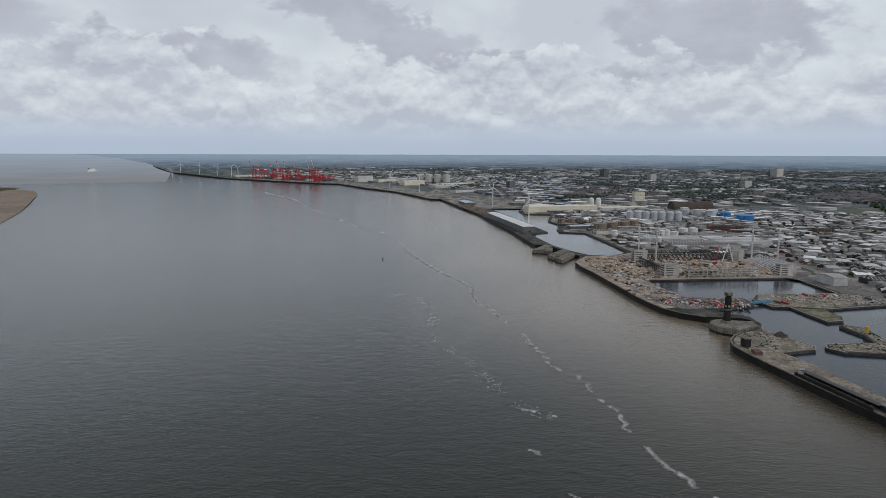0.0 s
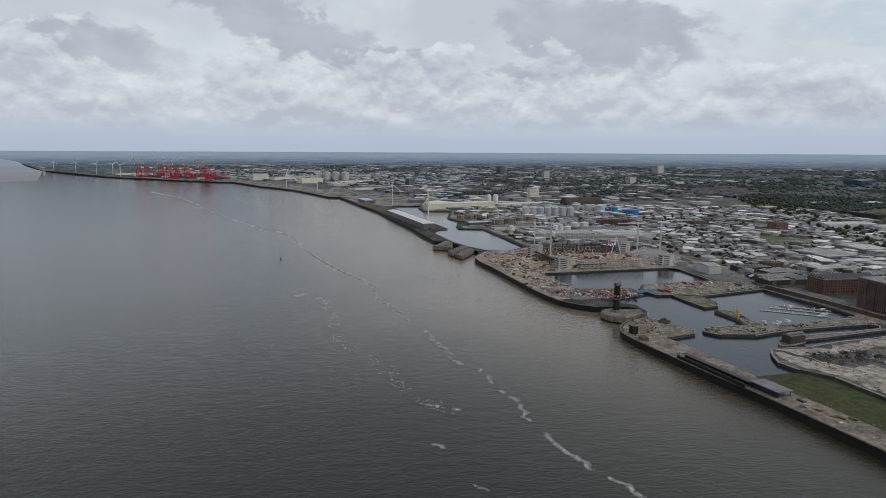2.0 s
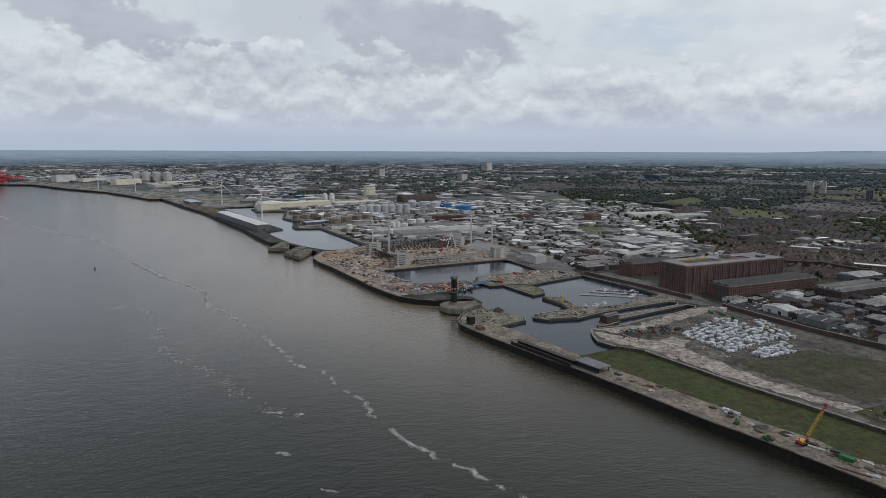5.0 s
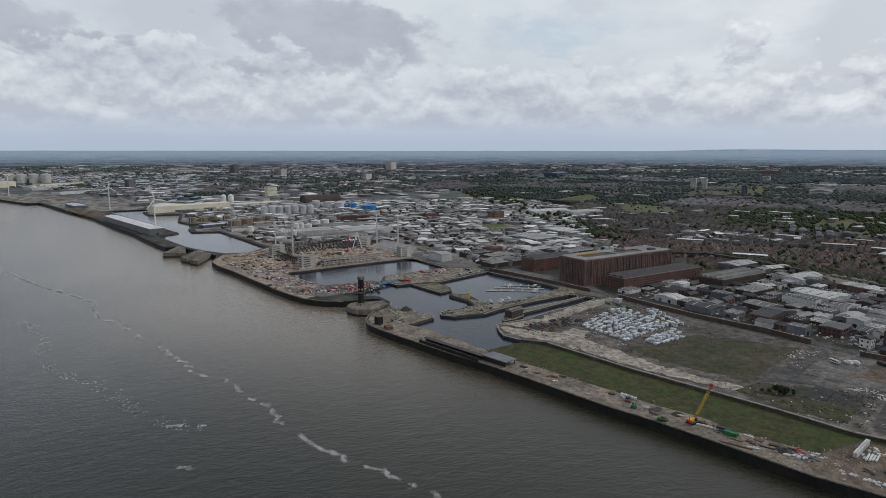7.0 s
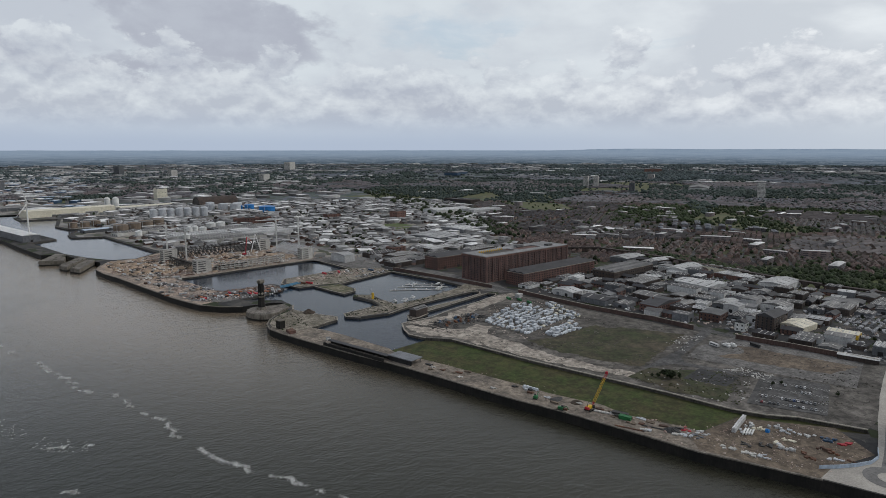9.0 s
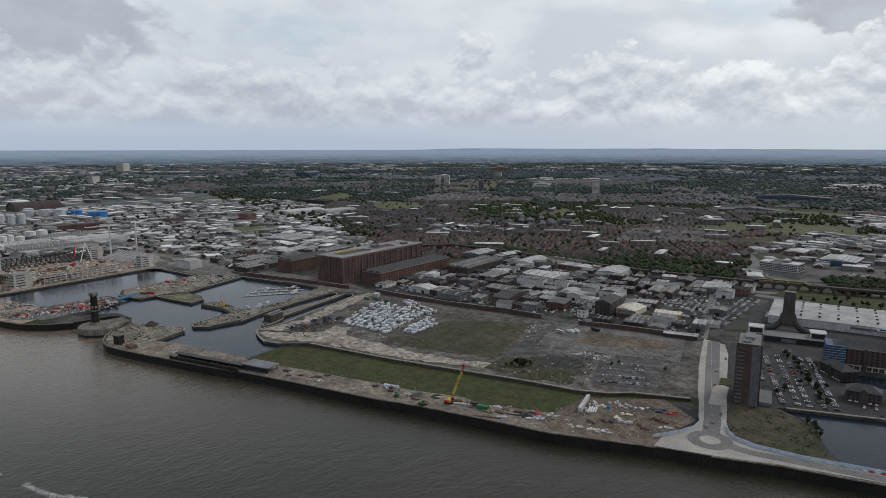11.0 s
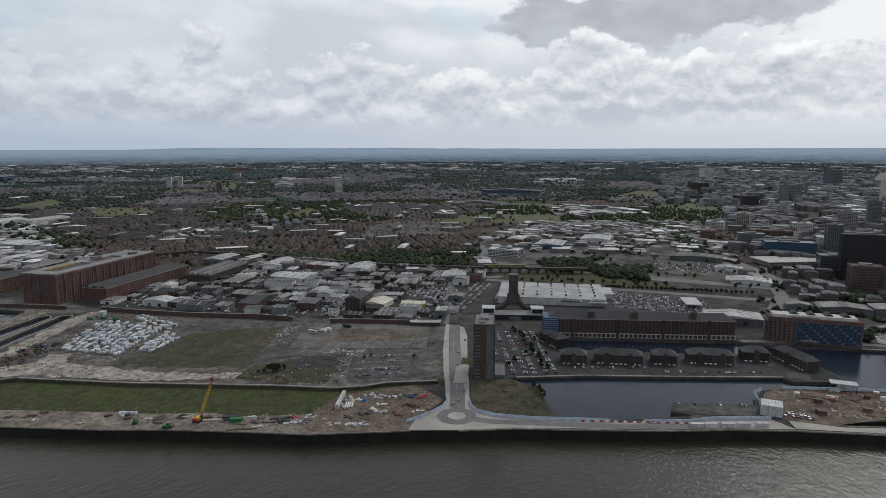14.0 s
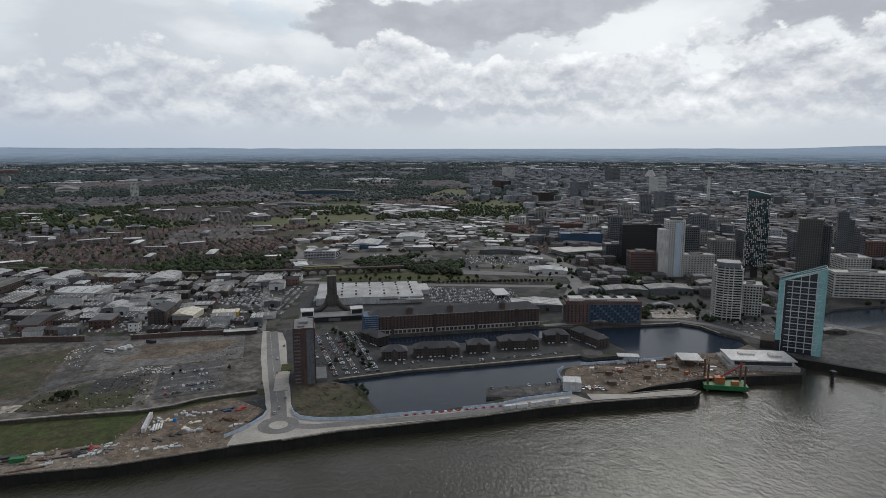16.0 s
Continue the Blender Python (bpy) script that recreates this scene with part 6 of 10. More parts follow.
# ---- container port ----
def port_crane(x, y, turn):
    b = thing("port_crane", "tall red ship-to-shore crane with its striped boom raised", "crane", far_place(x, y, 0, turn), "red port cranes")
    for sx in (-15, 15):
        for sy in (-13, 13):
            part("leg", Shape().bar((sx, sy, 0), (sx * 0.9, sy * 0.9, 66), 3.0), RED_PAINT, b)
    part("sill_beam", Shape().bar((-15, -13, 6), (-15, 13, 6), 3).bar((15, -13, 6), (15, 13, 6), 3), RED_PAINT, b)
    part("portal_beam", Shape().bar((-15, -13, 24), (15, -13, 24), 3).bar((-15, 13, 24), (15, 13, 24), 3).bar((-14, -12, 44), (-14, 12, 44), 2.5).bar((14, -12, 44), (14, 12, 44), 2.5), RED_PAINT, b)
    part("brace", Shape().bar((-15, -13, 25), (14, -12, 60), 1.8).bar((-15, 13, 25), (14, 12, 60), 1.8), RED_PAINT, b)
    part("girder", Shape().block(16, 0, 66, 70, 9, 5), RED_PAINT, b)
    part("machine_house", Shape().block(28, 0, 71, 18, 10, 7), WHITE_PAINT, b)
    part("apex", Shape().bar((-10, -6, 66), (-6, 0, 100), 2.4).bar((-10, 6, 66), (-6, 0, 100), 2.4).bar((-6, 0, 100), (45, 0, 70), 1.4), RED_PAINT, b)
    for k in range(8):
        t0, t1 = k / 8, (k + 1) / 8
        part("boom_piece", Shape().bar((-18 - 24 * t0, 0, 70 + 86 * t0), (-18 - 24 * t1, 0, 70 + 86 * t1), 4.6), WHITE_PAINT if k in (3, 5, 7) else RED_PAINT, b)


for x, y in ((-1469, 5262), (-1400, 5235), (-1268, 5110), (-1190, 5010), (-1120, 4930), (-1030, 4850), (-885, 4650), (-845, 4620)):
    port_crane(x, y, 42)
rng = random.Random(3)
for i in range(30):
    t = i / 29
    b = thing("yard_crane", "red rail-mounted stacking crane", "crane", far_place(-1390 + 560 * t + rng.uniform(-20, 60), 5330 - 560 * t + rng.uniform(40, 160), 0, 42), "stacking cranes")
    for sx in (-16, 16):
        part("frame", Shape().bar((sx, 0, 0), (sx, 0, 30), 2.5).bar((sx, 8, 0), (sx, 8, 30), 2.5).bar((sx, 0, 12), (sx, 8, 12), 2.0), RED_PAINT, b)
    part("crossbeam", Shape().block(0, 4, 28, 40, 10, 4), RED_PAINT, b)
for i in range(10):
    t = i / 9
    b = thing("container_stack", "long stack of coloured shipping containers", "containers", far_place(-1500 + 700 * t, 5420 - 640 * t, 0, 42), "container stacks")
    part("container_block", Shape().block(0, 0, 0, 60, 28, 10).block(10, 2, 10, 34, 20, 4), (RED_PAINT, CLAD_BLUE, RUST, CLAD_WHITE)[i % 4], b)
for i, (x, y, w, h) in enumerate(((-1700, 5800, 200, 14), (-1550, 5650, 160, 12), (-1300, 5900, 300, 18), (-300, 4750, 300, 22), (-520, 4700, 120, 45), (-200, 4900, 260, 20), (150, 4300, 300, 16), (60, 3900, 180, 14), (200, 3500, 260, 14), (-150, 4250, 160, 30))):
    shed(x, y, w, 60, h, 0, CLAD_WHITE if i % 3 else CREAM, WHITE_ROOF if i % 2 else MID_ROOF, "large pale warehouse in the port", lights=0, doors=0, m=far_place(x, y, 0, 35), name="port_warehouse")
ferry = thing("ferry", "white passenger ferry on the river", "ship", far_place(-4009, 7580, RIVER_Z, 60))
part("hull", Shape().prism([(-60, -10), (40, -11), (62, 0), (40, 11), (-60, 10)], 0, 14), WHITE_PAINT, ferry)
part("superstructure", Shape().block(-5, 0, 14, 80, 18, 12).block(15, 0, 26, 30, 16, 8), WHITE_PAINT, ferry)
part("funnel", Shape().block(-35, 0, 26, 10, 7, 12), DARK_STEEL, ferry)
buoy = thing("channel_buoy", "small dark channel buoy on the river", "buoy", at(-104, 1265, RIVER_Z))
part("float", Shape().tube((0, 0, 0), (0, 0, 1.6), 1.5, 1.3, 10), DARK_STEEL, buoy)
part("cage", Shape().tube((0, 0, 1.6), (0, 0, 5), 1.0, 0.3, 6), RUST, buoy)


# ---- the stone islands at the dock mouths ----
def bank(name, label, outline, z0, z1, top=QUAYTOP):
    b = thing(name, label, "quay")
    cx, cy = sum(p[0] for p in outline) / len(outline), sum(p[1] for p in outline) / len(outline)
    flare = [((x - cx) * 1.03 + cx, (y - cy) * 1.03 + cy) for x, y in outline]
    part("tidal_face", Shape().prism(flare, z0, -5.5), WALL_STONE, b)
    part("stone_face", Shape().prism([((x - cx) * 1.02 + cx, (y - cy) * 1.02 + cy) for x, y in outline], -5.5, z1 - 1.0), ISLE_STONE, b)
    part("coping", Shape().prism(outline, z1 - 1.0, z1), ISLE_STONE, b)
    part("deck", Shape().prism([((x - cx) * 0.94 + cx, (y - cy) * 0.94 + cy) for x, y in outline], z1, z1 + 0.12), top, b)


isle = [(352 + 21 * math.cos(a / 16 * 2 * math.pi) * 1.0, 738 + 24 * math.sin(a / 16 * 2 * math.pi)) for a in range(16)]
bank("tower_island", "round granite island at the dock entrance", isle, -10, 0.6)
bank("tower_island", "stone jetty behind the clock tower", [(362, 722), (384, 732), (387, 752), (366, 757)], -10, 0.4)
bank("lock_pier", "weathered concrete lock pier", [(208, 1341), (250, 1420), (262, 1396), (244, 1318)], -10, 1.2)
bank("lock_pier", "weathered concrete lock pier", [(228, 1272), (276, 1352), (283, 1322), (234, 1246)], -10, 1.0)
bank("lock_pier", "weathered concrete lock pier", [(236, 1232), (280, 1310), (288, 1285), (245, 1206)], -10, 0.8)


def clock_tower():
    b = thing("clock_tower", "dark granite hexagonal clock tower on an island", "tower", at(352, 745, 0.6))
    part("base", Shape().tube((0, 0, 0), (0, 0, 3), 7.5, 6.4, 6), ISLE_STONE, b)
    part("shaft", Shape().tube((0, 0, 3), (0, 0, 16), 4.9, 4.3, 6), WALL_STONE, b)
    part("collar", Shape().tube((0, 0, 16), (0, 0, 17.5), 5.6, 5.9, 6), ISLE_STONE, b)
    part("clock_stage", Shape().tube((0, 0, 17.5), (0, 0, 24), 4.4, 4.2, 6), WALL_STONE, b)
    part("belfry", Shape().tube((0, 0, 24), (0, 0, 34), 3.9, 3.8, 6), WALL_STONE, b)
    part("parapet", Shape().tube((0, 0, 34), (0, 0, 35.2), 5.2, 5.6, 6).tube((0, 0, 35.2), (0, 0, 37.6), 5.4, 5.0, 6), ISLE_STONE, b)
    for k in range(6):
        a = math.pi / 6 + k * math.pi / 3
        face = part("clock_face", Shape().tube((math.cos(a) * 3.5, math.sin(a) * 3.5, 20.8), (math.cos(a) * 4.0, math.sin(a) * 4.0, 20.8), 1.5, 1.5, 12), COPING, b)
        part("slit", Shape().block(math.cos(a) * 3.35, math.sin(a) * 3.35, 26, 0.8, 0.9, 5, math.degrees(a)), BLACK, b)


clock_tower()
hut = thing("gatekeepers_hut", "ruined square stone hut on the pier head", "hut", at(329, 650, 0, 8))
part("wall", Shape().block(0, 0, 0, 7, 8, 9, 0, 0.95), WALL_STONE, hut)
part("roof", Shape().block(0, 0, 9, 7.4, 8.4, 0.8), ISLE_STONE, hut)
part("doorway", Shape().block(-3.5, 0, 0, 0.5, 2, 4), BLACK, hut)
hut = thing("brick_hut", "low roofless red brick hut on the pier", "hut", at(329, 626, 0, -4))
part("wall", Shape().block(0, 0, 0, 7, 11, 3), BRICK_RED, hut)
part("roof", Shape().block(0, 0, 3, 7.3, 11.3, 0.3), RUST, hut)
hut = thing("quay_hut", "low white hut on the pier", "hut", at(345, 574, 0, -8))
part("wall", Shape().block(0, 0, 0, 4, 4, 3), WHITE_PAINT, hut)
part("roof", Shape().block(0, 0, 3, 4.3, 4.3, 0.3), GREY_ROOF, hut)
ruin = thing("ruined_shed", "long dark roofless ruin along the pier", "shed", at(344, 520, 0, -80))
part("back_wall", Shape().block(0, 5, 0, 86, 0.8, 4.5), WALL_STONE, ruin)
part("front_wall", Shape().block(0, -5, 0, 86, 0.8, 3.2), WALL_STONE, ruin)
part("roof", Shape().block(0, 2.5, 4.3, 86, 5.5, 0.4), SLATE, ruin)
for i in range(12):
    part("pillar", Shape().block(-41 + i * 7.4, -4.6, 0, 1.0, 1.4, 4.2), DARK_CONCRETE, ruin)
deck = thing("steel_shelter", "low shelter with a blue-grey sheet roof on the pier", "shed", at(364, 466, 0, -80))
part("roof", Shape().block(0, 0, 4.6, 30, 16, 0.7), CLAD_GREY, deck)
for i in range(5):
    for j in (-7, 7):
        part("post", Shape().block(-13 + i * 6.5, j, 0, 0.6, 0.6, 4.6), DARK_STEEL, deck)
part("back_wall", Shape().block(0, -7.4, 0, 29, 0.4, 4.2), BLACK, deck)
shop = thing("dock_engine_house", "derelict engine house with a broken pale roof", "building", at(484, 592, 0, 12))
part("wall", Shape().block(0, 0, 0, 22, 11, 9), BRICK_BROWN, shop)
part("roof", Shape().gable(0, 0, 9, 22, 11, 2.5), MID_ROOF, shop)
for i in range(6):
    part("roof_hole", Shape().block(-9 + i * 3.6, -3, 9.6, 1.8, 3, 0.7), BLACK, shop)
BRIDGE_BLUE = paint("faded_bridge_blue", (0.10, 0.24, 0.36), (0.08, 0.19, 0.29), 0.1, 0.6, 0.6)
swing = thing("swing_bridge", "blue steel swing bridge across the dock passage", "bridge", at(450, 853, 0, 15))
part("deck", Shape().block(0, 0, 0, 36, 6, 1.0), BRIDGE_BLUE, swing)
part("rail", Shape().block(0, 3, 1.0, 36, 0.3, 1.3).block(0, -3, 1.0, 36, 0.3, 1.3), BRIDGE_BLUE, swing)


# ---- the stadium site ----
def tower_crane(x, y, h, reach, turn, group="tower cranes"):
    b = thing("tower_crane", "white lattice tower crane on the building site", "crane", at(x, y, 0, turn), group)
    part("mast", Shape().bar((-0.9, -0.9, 0), (-0.9, -0.9, h), 0.5).bar((0.9, -0.9, 0), (0.9, -0.9, h), 0.5).bar((0.9, 0.9, 0), (0.9, 0.9, h), 0.5).bar((-0.9, 0.9, 0), (-0.9, 0.9, h), 0.5)
         .block(0, 0, 0, 1.3, 1.3, h), WHITE_PAINT, b)
    part("cab", Shape().block(1.6, 0, h - 2, 1.8, 1.8, 2.4), WHITE_PAINT, b)
    part("jib", Shape().bar((0, -0.8, h + 1), (reach, -0.8, h + 1), 0.45).bar((0, 0.8, h + 1), (reach, 0.8, h + 1), 0.45).bar((0, 0, h + 2.4), (reach, 0, h + 1.8), 0.5), WHITE_PAINT, b)
    part("counter_jib", Shape().bar((0, 0, h + 1), (-14, 0, h + 1), 1.1), WHITE_PAINT, b)
    part("counterweight", Shape().block(-12.5, 0, h - 2, 3, 2, 3), CONCRETE, b)
    part("apex", Shape().bar((0, 0, h), (0, 0, h + 7), 0.7).bar((0, 0, h + 7), (reach * 0.6, 0, h + 2.4), 0.25).bar((0, 0, h + 7), (-12, 0, h + 1), 0.25), WHITE_PAINT, b)


tower_crane(394, 1217, 62, 40, 165)
tower_crane(418, 1188, 54, 38, 100)
tower_crane(609, 1206, 58, 42, 170)
tower_crane(653, 1194, 62, 44, 30)
for x, y, w, d, h, t in ((389, 1196, 26, 14, 21, 8), (394, 1050, 26, 14, 20, 8), (588, 1052, 24, 14, 20, 8), (578, 1206, 24, 14, 22, 8)):
    b = thing("stair_core", "raw pale concrete stair core of the stadium", "building", at(x, y, 0, t), "stair cores")
    part("wall", Shape().block(0, 0, 0, w, d, h), PALE_CONCRETE, b)
    for k in range(5):
        part("opening_band", Shape().block(-w / 2 - 0.1, 0, 2 + k * 3.8, 0.6, d * 0.7, 1.6).block(-4, -d / 2 - 0.1, 2 + k * 3.8, w * 0.5, 0.6, 1.4), DARK_STEEL, b)
    part("parapet", Shape().block(0, 0, h, w + 0.4, d + 0.4, 0.7), CONCRETE, b)


def stand(x, y, length, turn, material, tall=14.0, label="half-built stadium stand of steel frames"):
    b = thing("stadium_stand", label, "stadium stand", at(x, y, 0, turn), "stadium stands")
    n = int(length / 8)
    for i in range(n + 1):
        u = -length / 2 + i * length / n
        part("frame", Shape().bar((u, -14, 0), (u, -14, tall), 0.9).bar((u, 0, 0), (u, 0, tall * 0.66), 0.8).bar((u, 12, 0), (u, 12, tall * 0.3), 0.8)
             .bar((u, -16, tall + 2.5), (u, 16, tall * 0.15), 1.3).bar((u, -14, tall * 0.5), (u, 6, tall * 0.5), 0.7), material, b)
    for k in range(4):
        part("tie_beam", Shape().bar((-length / 2, -14, 4 + k * 3.4), (length / 2, -14, 4 + k * 3.4), 0.7), material, b)
    half = -length / 2 + length * (0.45 if tall < 13.5 else 0.3)
    part("terrace", Shape().add([(-length / 2, -3, tall * 0.66), (half, -3, tall * 0.66), (half, 15, 2), (-length / 2, 15, 2), (-length / 2, -3, tall * 0.6), (half, -3, tall * 0.6), (half, 15, 1.3), (-length / 2, 15, 1.3)],
                                [(0, 1, 2, 3), (7, 6, 5, 4), (0, 4, 5, 1), (1, 5, 6, 2), (2, 6, 7, 3), (3, 7, 4, 0)]), DARK_CONCRETE, b)


stand(478, 1050, 120, 3, PALE_CONCRETE, 13, "half-built stadium stand of pale concrete rakers")
stand(600, 1125, 110, 93, STEEL, 14)
stand(490, 1225, 170, 183, DARK_STEEL, 14, "half-built stand of dark steel trusses")
stand(395, 1125, 80, 273, DARK_STEEL, 11)
tripod = thing("raking_prop", "tall white raking prop leg on the site", "prop", at(545, 1190))
part("leg", Shape().bar((0, 0, 0), (14, 8, 34), 1.3).bar((22, 2, 0), (14, 8, 34), 1.3), WHITE_PAINT, tripod)
lift_crane = thing("crawler_crane", "red crawler crane on the stadium site", "crane", at(520, 1165))
part("tracks", Shape().block(0, -2.5, 0, 8, 1.4, 1.5).block(0, 2.5, 0, 8, 1.4, 1.5), DARK_STEEL, lift_crane)
part("cabin", Shape().block(0, 0, 1.5, 7, 4, 3), RED_PAINT, lift_crane)
part("boom", Shape().bar((2, 0, 3), (8, 4, 34), 1.1).bar((8, 4, 34), (20, 10, 24), 0.8), RED_PAINT, lift_crane)

# ---- the crane and plant on the pier ----
c = thing("crawler_crane", "yellow lattice-boom crawler crane on the pier", "crane", at(399, 278, 0.3))
for side in (-2.4, 2.4):
    part("track", Shape().block(0, side, 0, 7.4, 1.1, 1.3).block(0, side, 0.25, 8.2, 1.1, 0.8), DARK_STEEL, c)
part("cabin", Shape().block(-0.6, 0.4, 1.4, 5.6, 2.8, 2.1, 0, 0.96), YELLOW, c)
part("cab", Shape().block(2.2, -1.5, 1.5, 1.9, 1.2, 2.2, 0, 0.9), GLASS, c)
part("counterweight", Shape().block(-4.0, 0, 1.5, 1.5, 3.6, 1.7), RED_PAINT, c)
foot, tip = Vector((2, 0, 2.0)), Vector((18.6, -1.3, 25.7))


def lattice(t0, t1, steps, width):
    """A square lattice length of the boom between two shares of its reach."""
    way = (tip - foot).normalized()
    side = way.cross(Vector((0, 0, 1))).normalized()
    rise = side.cross(way)
    ring = [(side * i + rise * k) * width / 2 for i, k in ((-1, -1), (1, -1), (1, 1), (-1, 1))]
    s = Shape()
    for off in ring:
        s.bar(foot.lerp(tip, t0) + off, foot.lerp(tip, t1) + off, 0.2)
    for n in range(steps):
        p, q = foot.lerp(tip, t0 + (t1 - t0) * n / steps), foot.lerp(tip, t0 + (t1 - t0) * (n + 1) / steps)
        for k in range(4):
            s.bar(p + ring[k], q + ring[(k + 1) % 4], 0.13)
    return s


part("boom_foot", lattice(0.0, 0.14, 2, 1.2), RED_PAINT, c)
part("boom", lattice(0.14, 0.84, 11, 1.5), YELLOW, c, "yellow lattice boom")
part("boom_head", lattice(0.84, 1.0, 3, 1.4).block(tip.x, tip.y, tip.z - 0.8, 1.8, 1.5, 2.0), RED_PAINT, c)
part("pendant_cable", Shape().bar((-3.5, 0, 6), tip, 0.1).bar((-3.5, 0, 3), (-3.5, 0, 6), 0.3), DARK_STEEL, c)
part("hoist_cable", Shape().bar(tip, (tip.x, tip.y, tip.z - 6), 0.08).block(tip.x, tip.y, tip.z - 7, 0.7, 0.7, 1.2), DARK_STEEL, c)


def skip(x, y, turn, w, d, h, m, label, name="skip"):
    b = thing(name, label, "container", at(x, y, 0.26, turn))
    part("bin", Shape().block(0, 0, 0, w * 0.96, d * 0.96, h, 0, 1.05), m, b)
    part("rim", Shape().block(0, d / 2, h - 0.2, w * 1.02, 0.25, 0.3).block(0, -d / 2, h - 0.2, w * 1.02, 0.25, 0.3).block(w / 2, 0, h - 0.2, 0.25, d, 0.3).block(-w / 2, 0, h - 0.2, 0.25, d, 0.3), m, b)


skip(404, 250, -78, 9, 4, 2.8, GREEN_PAINT, "green steel skip on the pier")
skip(408, 257, -72, 12, 4, 2.2, DARK_STEEL, "dark steel frame stack on the pier")
for x, y, a in ((385, 321, 20), (382, 293, -76)):
    b = thing("excavator", "green tracked digger on the pier", "excavator", at(x, y, 0.26, a))
    part("tracks", Shape().block(0, -1.2, 0, 4.4, 0.8, 0.9).block(0, 1.2, 0, 4.4, 0.8, 0.9), DARK_STEEL, b)
    part("body", Shape().block(-0.4, 0, 0.9, 3.8, 2.8, 1.8), GREEN_PAINT, b)
    part("cab", Shape().block(0.8, 0.8, 2.0, 1.5, 1.1, 1.6), GLASS, b)
    part("arm", Shape().bar((1.5, -0.4, 2.0), (4.5, -0.4, 4.2), 0.5).bar((4.5, -0.4, 4.2), (7, -0.4, 1.6), 0.4), GREEN_PAINT, b)
for i, (x, y) in enumerate(((397.5, 344), (398, 341), (398.5, 338), (399, 335), (399.5, 332), (396, 342.5))):
    b = new("wrapped_bag", Shape().block(0, 0, 0, 2.6, 2.6, 1.9, 0, 0.8).mesh("wrapped_bag", BALE))
    b.matrix_world = at(x, y, 0.26, i * 13)
    tagged(b, "white wrapped bag on the pier", "bag", "white bags on the pier")

for i in range(7):
    b = new("concrete_slab", Shape().block(0, 0, 0, 3.4, 2.6, 0.7, 0, 0.97).mesh("concrete_slab", PALE_CONCRETE))
    b.matrix_world = at(400.6 + i * 0.95, 273.5 - i * 2.7, 0.26, -70 + 5 * (i % 3))
    tagged(b, "pale concrete slab laid out on the pier", "slab", "slabs on the pier")
for name, label, m, ends in (("rail_stack", "rusty rails stacked along the pier edge", RUST, ((389, 249), (396, 229))), ("rail_stack", "dark steel rails lying on the pier", DARK_STEEL, ((404, 236), (410, 218)))):
    b = thing(name, label, "steel rails")
    for i in range(4):
        part("rail", ribbon(Shape(), [(x - 0.6 + 0.42 * i, y) for x, y in ends], 0.3, 0.26, 0.5 - 0.07 * abs(i - 1.5)), m, b)


def heap(name, label, x, y, r, h, material, n=14, turn=0.0, squash=1.0, seed=1):
    """A pile of loose stuff: a rough mound."""
    rng = random.Random(seed)
    s = Shape()
    rings, seg = 5, n
    pts, faces = [(0, 0, h)], []
    for i in range(1, rings + 1):
        for j in range(seg):
            a = 2 * math.pi * j / seg
            rr = r * i / rings * rng.uniform(0.82, 1.12)
            pts.append((rr * math.cos(a), rr * math.sin(a) * squash, h * max(0.0, 1 - (i / rings) ** 1.3) * rng.uniform(0.7, 1.15) if i < rings else -0.3))
    for j in range(seg):
        faces.append((0, 1 + j, 1 + (j + 1) % seg))
    for i in range(rings - 1):
        for j in range(seg):
            a, b2 = 1 + i * seg + j, 1 + i * seg + (j + 1) % seg
            faces.append((a, a + seg, b2 + seg, b2))
    ob = new(name, s.add(pts, faces).mesh(name, material))
    ob.matrix_world = at(x, y, 0.2, turn)
    return tagged(ob, label, "heap")


heap("gravel_mound", "low grey gravel heap on the pier", 396, 309, 8, 1.5, PALE_ASPHALT, seed=2, squash=0.6)
heap("spoil_mound", "dark heap of spoil on the pier", 403, 294, 5.5, 1.8, BARK, seed=3)
heap("rubble_mound", "grassy rubble mound on the pier head", 372, 702, 13, 5, ISLE_STONE, seed=5, squash=0.6, turn=40)
heap("rubble_mound", "dark rubble mound on the pier head", 388, 690, 9, 5, BARK, seed=6)
heap("spoil_mound", "dark heap beside the pier track", 413, 216, 6.5, 2.0, BLACK, seed=7)
for i, (x, y, r) in enumerate(((158, 2330, 38), (168, 2250, 34), (140, 2410, 34), (120, 2480, 30), (185, 2180, 22))):
    heap("scrap_mound", "brown heap of scrap metal on the quay", x, y, r, 9, BROWN_SOIL, seed=20 + i)

# the jack-up barge and the ferry terminal under construction
barge = thing("jack_up_barge", "green and orange jack-up barge with tall legs", "barge", at(517, -279, -6, 76))
part("hull", Shape().block(0, 0, 0, 36, 18, 4), GREEN_PAINT, barge)
for sx in (-15, 15):
    for sy in (-7, 7):
        part("leg", Shape().tube((sx, sy, -4), (sx, sy, 22), 0.9, 0.9, 8), RUST, barge)
part("crane_house", Shape().block(4, 0, 4, 8, 6, 5), ORANGE, barge)
part("crane_boom", Shape().bar((4, 0, 8), (-14, 6, 24), 0.8), RED_PAINT, barge)
part("deck_gear", Shape().block(-8, 4, 4, 6, 4, 3).block(12, -5, 4, 7, 5, 2.5), ORANGE, barge)
term = thing("ferry_terminal", "unfinished flat-roofed ferry terminal with pale deck", "building", at(556, -330, 0, 80))
part("deck", Shape().block(0, 0, 0, 62, 40, 3.6), CONCRETE, term)
part("wall", Shape().block(0, 2, 3.6, 54, 28, 5), CLAD_WHITE, term)
part("roof", Shape().block(0, 2, 8.6, 58, 32, 0.8), WHITE_ROOF, term)
